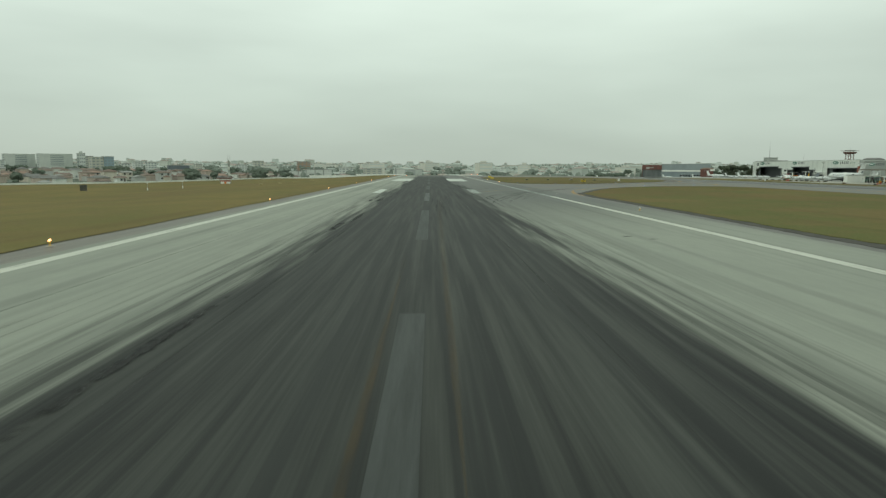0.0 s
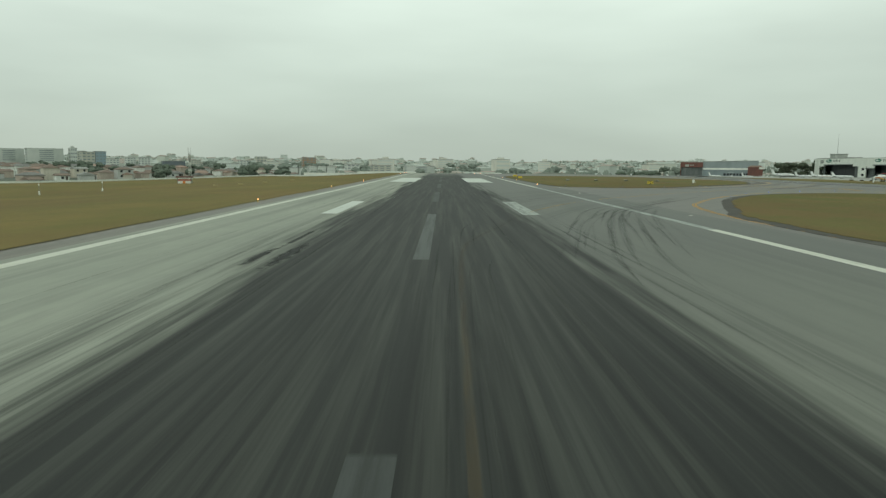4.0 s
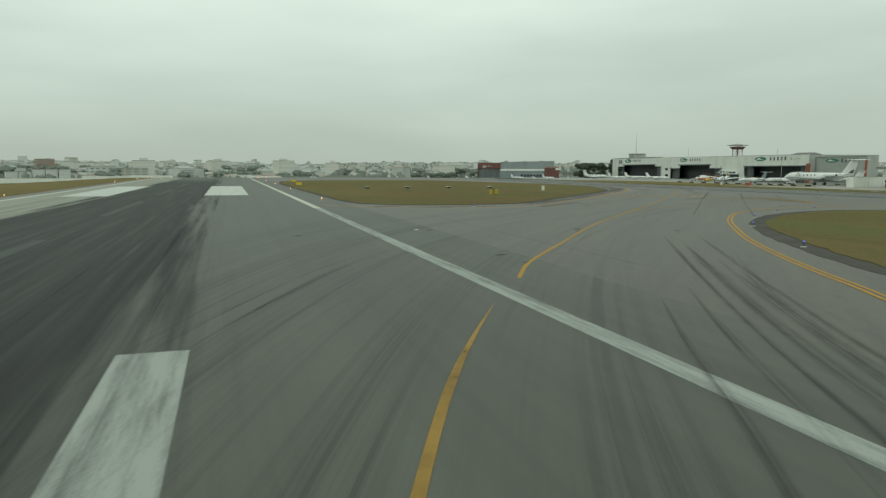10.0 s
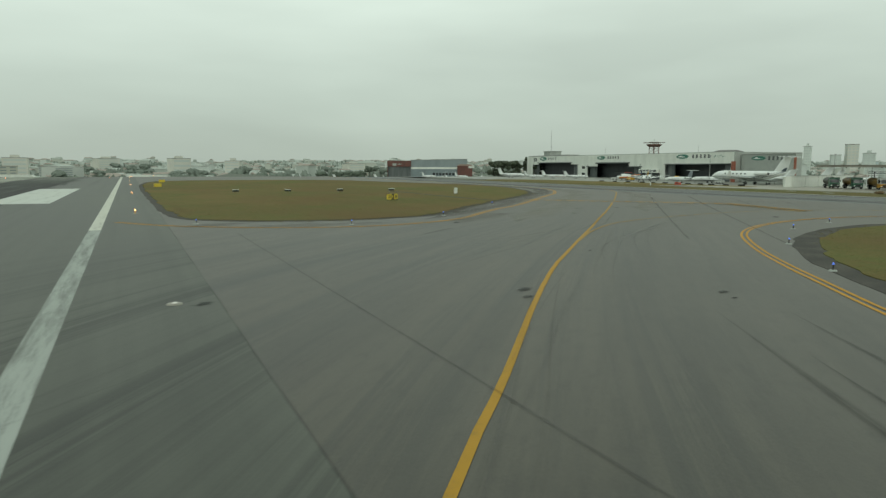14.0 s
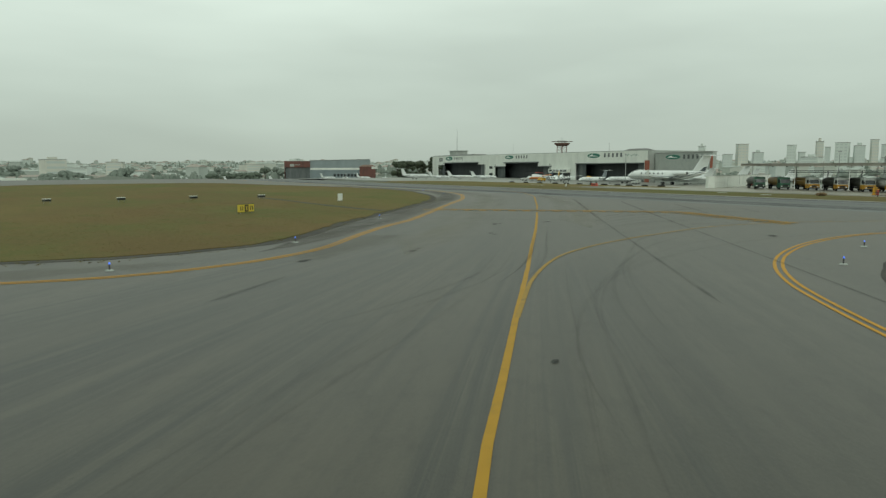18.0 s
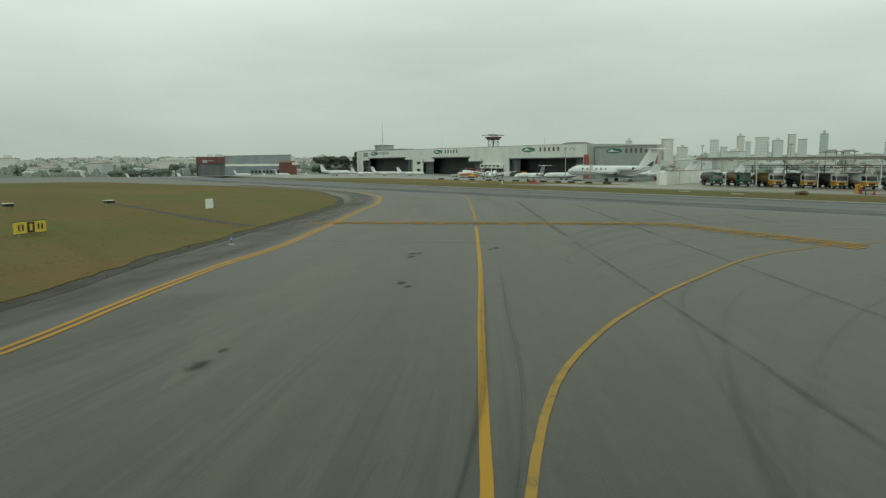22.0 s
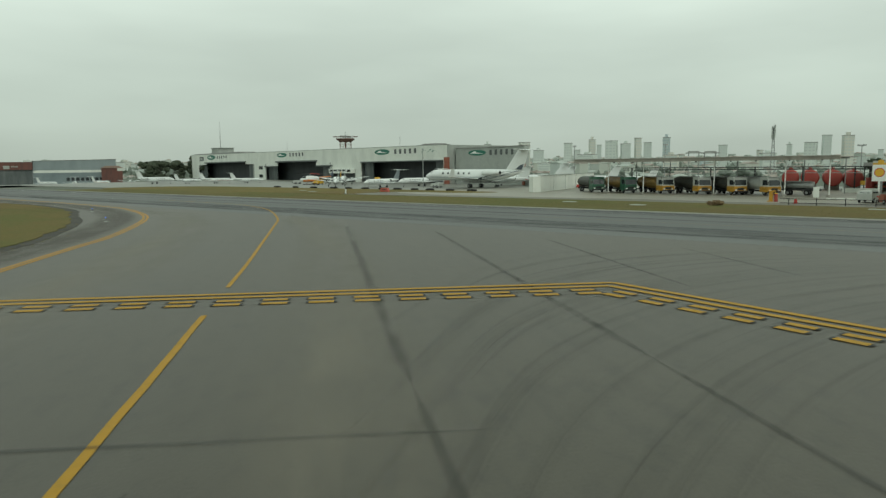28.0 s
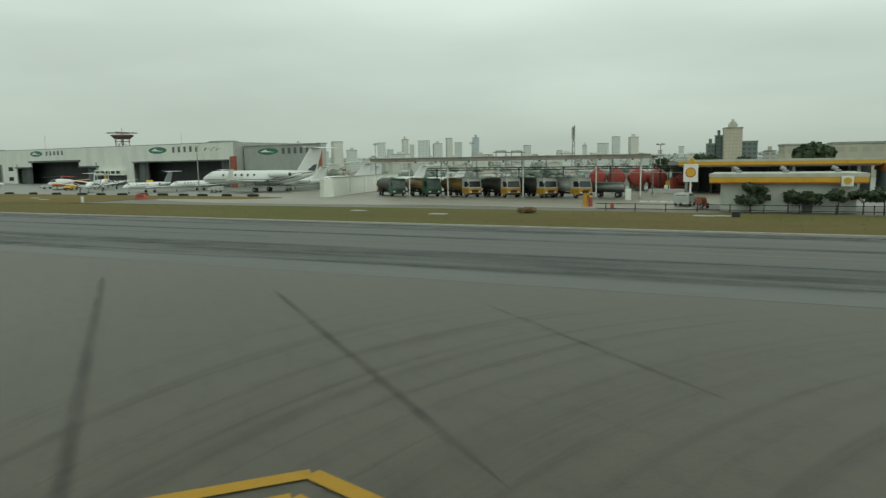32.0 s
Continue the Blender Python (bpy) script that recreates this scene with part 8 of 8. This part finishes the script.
M_YELLOWISH_PANE = mat("dusty warehouse glazing", (0.35, 0.35, 0.29), 0.6)
block(327, 302, 6.5, 9.0, M_YELLOWISH, "yellowish warehouse block with plain walls", 3, 2, M_YELLOWISH_PANE, 10, cap=False)
block(326, 286, 13, 9.2, M_YELLOWISH, "yellowish warehouse with plain walls", 3, 4, M_YELLOWISH_PANE, 10, cap=False)

LEFT_TOWN = [(-626, 1117, 40.8, 23.5, 1), (-572, 1117, 45.9, 23.9, 1), (-545, 1142, 8.4, 25.5, 2), (-561, 1187, 20.5, 21.9, 0), (-495, 1087, 16.4, 19.2, 0), (-483, 1097, 13.7, 20.2, 3), (-397, 957, 11.3, 9.4, 2), (-422, 1057, 11.1, 12.4, 2),
             (-403, 1057, 11.8, 11.8, 2), (-636, 1057, 18.1, 17.0, 3), (-562, 957, 21.1, 12.9, 2), (-695, 1137, 20.8, 23.6, 1), (-709, 1117, 28.2, 26.2, 1), (-370, 1157, 9.7, 9.8, 0), (-314, 1207, 15.1, 9.7, 2), (-300, 1257, 17.5, 16.5, 0),
             (-214, 1217, 20, 15.5, 4), (-110, 950, 15, 5.5, 2), (-76, 954, 22, 4.5, 0), (-30, 957, 34, 4, 1)]
KINDS = ("cream apartment block of the town", "grey curved-front office block with banded windows", "white apartment block of the town", "blue glazed office block", "brown apartment block of the town")
for x, y, w, top, m in LEFT_TOWN:
    t = block(x, y, w, top, M_MID[m], KINDS[m], 7 if w > 20 else 5, 1 if m == 1 else 3, M_MID_GLASS, extra=8, cap=m == 2, depth=14)
    if m == 1 and w > 25:
        h = top - t.location.z
        bow = [(-w / 2 + w * k / 12, -7 - 5 * math.sin(math.pi * k / 12)) for k in range(13)]
        part("curved_front", Mesh().prism(bow + [(w / 2, -6.5), (-w / 2, -6.5)], 0, h), M_MID[1], t)
        for e in range(6):
            z = h * (0.32 + 0.11 * e)
            part("window_band", Mesh().prism([(0.94 * x0, y0 - 0.12) for x0, y0 in bow] + [(0.94 * x0, y0 + 0.3) for x0, y0 in bow[::-1]], z, z + 0.05 * h), M_MID_GLASS, t)
for k in range(5):
    block(-163 + k * 9.7, 877 + k * 1.6, 9.0, 1.2 + 2.0 * (k > 1), M_MID[2], "white four-storey apartment block in a row", 4, 4, M_MID[1], 8, 0, False)
hall = block(-364, 1057, 27.8, 7.6, M_MID[5], "dark blue windowless hall", 1, 1, M_MID[5], 18, 0, False, "dark_hall")
part("roof_tank", Mesh().ball((1, 0, 7.6 - hall.location.z + 3.2), (3.0, 3.0, 1.2)).tube((1, 0, 7.6 - hall.location.z), (1, 0, 7.6 - hall.location.z + 3), 0.4), M_MID[1], hall)
# Far-town walls: the veil of haze is part of their tint.
M_TOWN_WALL = mat("house wall hazed in colour", (0.52, 0.55, 0.49), 0.95)
M_TOWN_GREY = mat("grey wall hazed in colour", (0.43, 0.47, 0.43), 0.95)
# House walls, also lightened somewhat for haze.
WALLS = [mat(name, a, 0.9, grain=[(0.5, (1, 1, 0.3), 0.4, 0.7, b), (3.0, (1, 1, 0.15), 0.5, 0.8, tuple(0.7 * v for v in a))])
         for name, a, b in (("white house wall", (0.7, 0.72, 0.67), (0.58, 0.6, 0.55)), ("cream house wall", (0.56, 0.53, 0.45), (0.46, 0.43, 0.36)), ("grey house wall", (0.48, 0.5, 0.47), (0.37, 0.38, 0.36)), ("brownish house wall", (0.46, 0.4, 0.34), (0.35, 0.3, 0.25)))]
rng = random.Random(4)
for i in range(170):
    y = rng.uniform(380, 640)
    x = field_edge(y) - 9 - 230 * rng.random() ** 1.2
    s = 2 if rng.random() < 0.12 else 1
    h = house((x, y), rng.uniform(4.5, 9), rng.uniform(4, 7), rng.uniform(2.2, 2.9) * s, ("white", "cream", "grey", "brownish")[i % 4] + " rendered house with a pitched roof", WALLS[i % 4], rng.choice((M_TILE, M_TILE_OLD, M_TILE_OLD, M_TILE_GREY, M_ROOF)), face_turn(x, y, rng.choice((0, 90)) + rng.uniform(-15, 15)), rng.random() < 0.5, s)
    h.location.z = land_height(x, y)
slope = Mesh()
for i in range(520):
    y = rng.uniform(400, 860)
    x = field_edge(min(y, 650)) - 30 - 400 * rng.random()
    z, w, q, h, t = land_height(x, y), rng.uniform(2.6, 5), rng.uniform(2.6, 4.4), rng.choice((2.6, 3.0, 3.2, 5.4)), rng.uniform(0, 3.1)
    ca, sa = math.cos(t), math.sin(t)
    c = [(-w, -q), (w, -q), (w, q), (-w, q)]
    slope.add([(x + u * ca - v * sa, y + u * sa + v * ca, z + e) for e in (-0.5, h) for u, v in c], [(0, 1, 5, 4), (1, 2, 6, 5), (2, 3, 7, 6), (3, 0, 4, 7)], i % 4)
    c = [(-w - 0.3, -q - 0.3, h), (w + 0.3, -q - 0.3, h), (w + 0.3, q + 0.3, h), (-w - 0.3, q + 0.3, h), (-w * 0.7, 0, h + 1.3), (w * 0.7, 0, h + 1.3)]
    slope.add([(x + u * ca - v * sa, y + u * sa + v * ca, z + e) for u, v, e in c], [(0, 1, 5, 4), (2, 3, 4, 5), (1, 2, 5), (3, 0, 4)], 4 + (i % 5 > 2))
    c = [(-0.5, -q - 0.04, 0.9), (0.6, -q - 0.04, 0.9), (0.6, -q - 0.04, 2.0), (-0.5, -q - 0.04, 2.0)]
    slope.add([(x + u * ca - v * sa, y + u * sa + v * ca, z + e) for u, v, e in c], [(0, 1, 2, 3)], 6)
tagged(part("slope_town", slope, WALLS + [M_TILE_OLD, M_TILE_GREY, M_MID_GLASS]), "crowded small houses with red and grey roofs on the slope", "houses", kind="stuff")
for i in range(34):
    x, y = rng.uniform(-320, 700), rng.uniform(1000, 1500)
    block(x, y, rng.uniform(12, 30), rng.uniform(4, 16), M_FAR_HAZED[rng.randrange(3)], "block in the valley town, paled for haze", rng.randint(4, 8), rng.randint(3, 5), M_FAR_GLASS, extra=rng.uniform(-30, 30), bays=False)
# low sheds at the far runway end
for x, y, w, m in ((-62, 725, 22, M_SHEET_LOW), (-36, 690, 26, M_MID[3]), (2, 735, 30, M_SHEET), (36, 715, 24, M_WALL), (50, 745, 18, M_WALL_GREY)):
    t = thing("low_shed", "long low shed beyond the far runway end", "shed", pose(x, y, land_height(x, y)), "sheds beyond the runway end")
    part("wall", Mesh().box(-w / 2, -5, 0, w / 2, 5, 4.2), m, t)
    part("roof", Mesh().side([(-w / 2 - 0.5, 4.2), (w / 2 + 0.5, 4.2), (w / 2 - 1, 5.6), (-w / 2 + 1, 5.6)], -5.6, 5.6), M_WALL, t)
    part("door", Mesh().box(-2, -5.08, 0, 2, -5, 3.2), M_DARKDOOR, t)

# ---- trees ----
tree((-172, 765, land_height(-172, 765)), 9.5, 11, "wide rounded dull green tree beyond the wall", "town", 2, 440, low=0.0)
for i, (x, y, h, r) in enumerate(((252.6, 654.5, 7.6, 4.6), (263.6, 669.6, 8.4, 5), (263.5, 658, 8, 5), (283, 700, 9, 5), (290, 690, 8, 5), (276, 668, 8.5, 5), (281, 655, 8, 4.5), (289, 668, 10, 5), (272, 683, 7.5, 4.5), (292, 652, 8, 5), (297, 676, 9.5, 5), (286, 645, 7, 4), (299, 660, 9, 5), (278, 640, 6, 3.5))):
    tree((x, y), h * 1.55, r, "full olive-green tree between the hangars", "dry", i % 4, 449, low=0.0, group="trees between the hangars")
for i, (x, y, h, r) in enumerate(((212, 800, 11.5, 4), (203, 800, 6.5, 6), (195, 806, 6, 6), (186, 812, 6, 5.5), (176, 822, 5.5, 5), (252, 800, 13.5, 4.5), (300, 790, 12.5, 4.5))):
    tree((x, y), h, r, "dull green tree behind the far hangars", "town", i % 3, 449, low=0.15 if i in (1, 2, 3, 4) else 0.45)
tree((226, 302.6), 7.0, 4.8, "large dark dense tree behind the depot canopy", "dark", 3, 5200, low=0.05)
for i, (x, y, h, r) in enumerate(((352, 329.2, 7.4, 5.2), (420, 318, 6.6, 4.5), (420, 350, 6.2, 5))):
    tree((x, y), h, r, "dark rounded tree beyond the depot", "dark", i, 600, low=0.1)
for i, (x, y, h, r) in enumerate(((168.6, 312.2, 3.0, 1.45), (168.5, 308.9, 2.1, 1.2), (168.4, 307.0, 2.1, 1.1), (168.3, 304.8, 2.3, 1.05), (168.0, 302.8, 2.2, 1.2), (167.6, 301.2, 2.4, 1.2))):
    tree((x, y), h, r, "small clipped dark tree before the white office" if i else "bushy low-branched tree before the white office", "dark", i, 1100 if not i else 700, "small_tree", low=0.12 if not i else 0.42, group="small trees before the office")
for i in range(115):
    y = rng.uniform(380, 800)
    x = field_edge(min(y, 650)) - 14 - 330 * rng.random()
    tree((x, y, land_height(x, y)), rng.choice((4.5, 6.5, 8.5)), rng.choice((3.0, 4.0, 5.5)), "green town tree among the houses", "town", i % 5, 420, low=0.02, group="town trees")
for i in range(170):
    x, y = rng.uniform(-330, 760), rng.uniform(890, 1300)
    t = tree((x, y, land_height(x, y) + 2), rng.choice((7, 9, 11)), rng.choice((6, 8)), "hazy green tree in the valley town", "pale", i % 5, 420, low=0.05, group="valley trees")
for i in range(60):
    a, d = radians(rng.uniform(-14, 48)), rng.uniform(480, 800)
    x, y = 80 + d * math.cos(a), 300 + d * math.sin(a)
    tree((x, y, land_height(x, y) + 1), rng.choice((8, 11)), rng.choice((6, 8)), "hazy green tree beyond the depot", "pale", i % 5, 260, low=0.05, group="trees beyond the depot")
for i in range(30):
    a, d = radians(rng.uniform(-14, 50)), rng.uniform(520, 800)
    x, y = 80 + d * math.cos(a), 300 + d * math.sin(a)
    h = house((x, y), rng.uniform(8, 14), rng.uniform(7, 12), rng.choice((4, 6, 9)), ("pale", "light grey", "grey", "pale")[i % 4] + " rendered building beyond the depot, hazed in colour", (M_TOWN_WALL, M_FAR_HAZED[1], M_TOWN_GREY, M_TOWN_WALL)[i % 4], M_TOWN_GREY, face_turn(x, y, rng.uniform(-40, 40)), rng.random() < 0.5, 2, False)
    h.location.z = land_height(x, y) + 0.5
cell = lattice((408, 389), 21.0, 0.85, "cell_mast", "slim lattice mobile phone mast with panel aerials", (M_STEEL,))


# ---- the distance: woods and roofs that no one could count ----
def far_cover():
    rng = random.Random(21)
    woods, roofs = Mesh(), Mesh()
    for i in range(9500):
        a = radians(rng.uniform(-20, 128))
        d = 640 + 1900 * rng.random() ** 1.4
        x, y = 40 + d * math.cos(a), 250 + d * math.sin(a)
        if x < 330 and y < (880 if x > 50 else 650 if x > -150 else 1180):
            continue
        z, r = land_height(x, y), rng.uniform(2.6, 5.2)
        h = rng.uniform(4, 9)
        for k in range(2):
            c = (x + rng.uniform(-r, r), y + rng.uniform(-r, r))
            n, turn = 6, rng.uniform(0, 3)
            rings = []
            for q, f in ((0.75, 0.0), (1.0, 0.35), (0.72, 0.75), (0.2, 1.0)):
                rings.append([(c[0] + r * 0.7 * q * rng.uniform(0.75, 1.2) * math.cos(turn + 6.283 * j / n), c[1] + r * 0.7 * q * rng.uniform(0.75, 1.2) * math.sin(turn + 6.283 * j / n), z + h * rng.uniform(0.85, 1.1) * f) for j in range(n)])
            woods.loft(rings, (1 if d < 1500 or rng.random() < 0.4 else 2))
    for i in range(3000):
        a = radians(rng.uniform(-16, 126))
        d = 680 + 1700 * rng.random() ** 1.2
        x, y = 40 + d * math.cos(a), 250 + d * math.sin(a)
        if x < 330 and y < (900 if x > 50 else 660 if x > -150 else 1180):
            continue
        z, w, q, h = land_height(x, y), rng.uniform(4, 10) * (1.8 if i % 9 == 0 else 1), rng.uniform(4, 7), rng.uniform(4, 8) * (2.2 if i % 13 == 0 else 1)
        t = rng.uniform(0, 3.1)
        ca, sa = math.cos(t), math.sin(t)
        def at(u, v, e):
            return (x + u * ca - v * sa, y + u * sa + v * ca, z + e)
        k = rng.randrange(3)
        roofs.add([at(-w, -q, 0), at(w, -q, 0), at(w, q, 0), at(-w, q, 0), at(-w, -q, h), at(w, -q, h), at(w, q, h), at(-w, q, h)],
                  [(0, 1, 5, 4), (1, 2, 6, 5), (2, 3, 7, 6), (3, 0, 4, 7)], k)
        roofs.add([at(-w - 0.5, -q - 0.5, h), at(w + 0.5, -q - 0.5, h), at(w + 0.5, q + 0.5, h), at(-w - 0.5, q + 0.5, h), at(-w, 0, h + 2), at(w, 0, h + 2)],
                  [(0, 1, 5, 4), (2, 3, 4, 5), (1, 2, 5), (3, 0, 4)], 3 + rng.randrange(2))
    # Distance haze comes from the greyed and paled materials.
    far = part("far_woods", woods, [M_LEAF_TOWN, M_LEAF_HAZED, M_LEAF_HAZE])
    tagged(far, "tree cover of the far town, greyed for haze", "trees", kind="stuff")
    town = part("far_town", roofs, [M_TOWN_WALL, M_FAR_HAZED[1], M_TOWN_GREY, M_TILE_HAZE, M_TOWN_GREY])
    tagged(town, "countless small houses of the far town, paled for haze", "houses", kind="stuff")


far_cover()
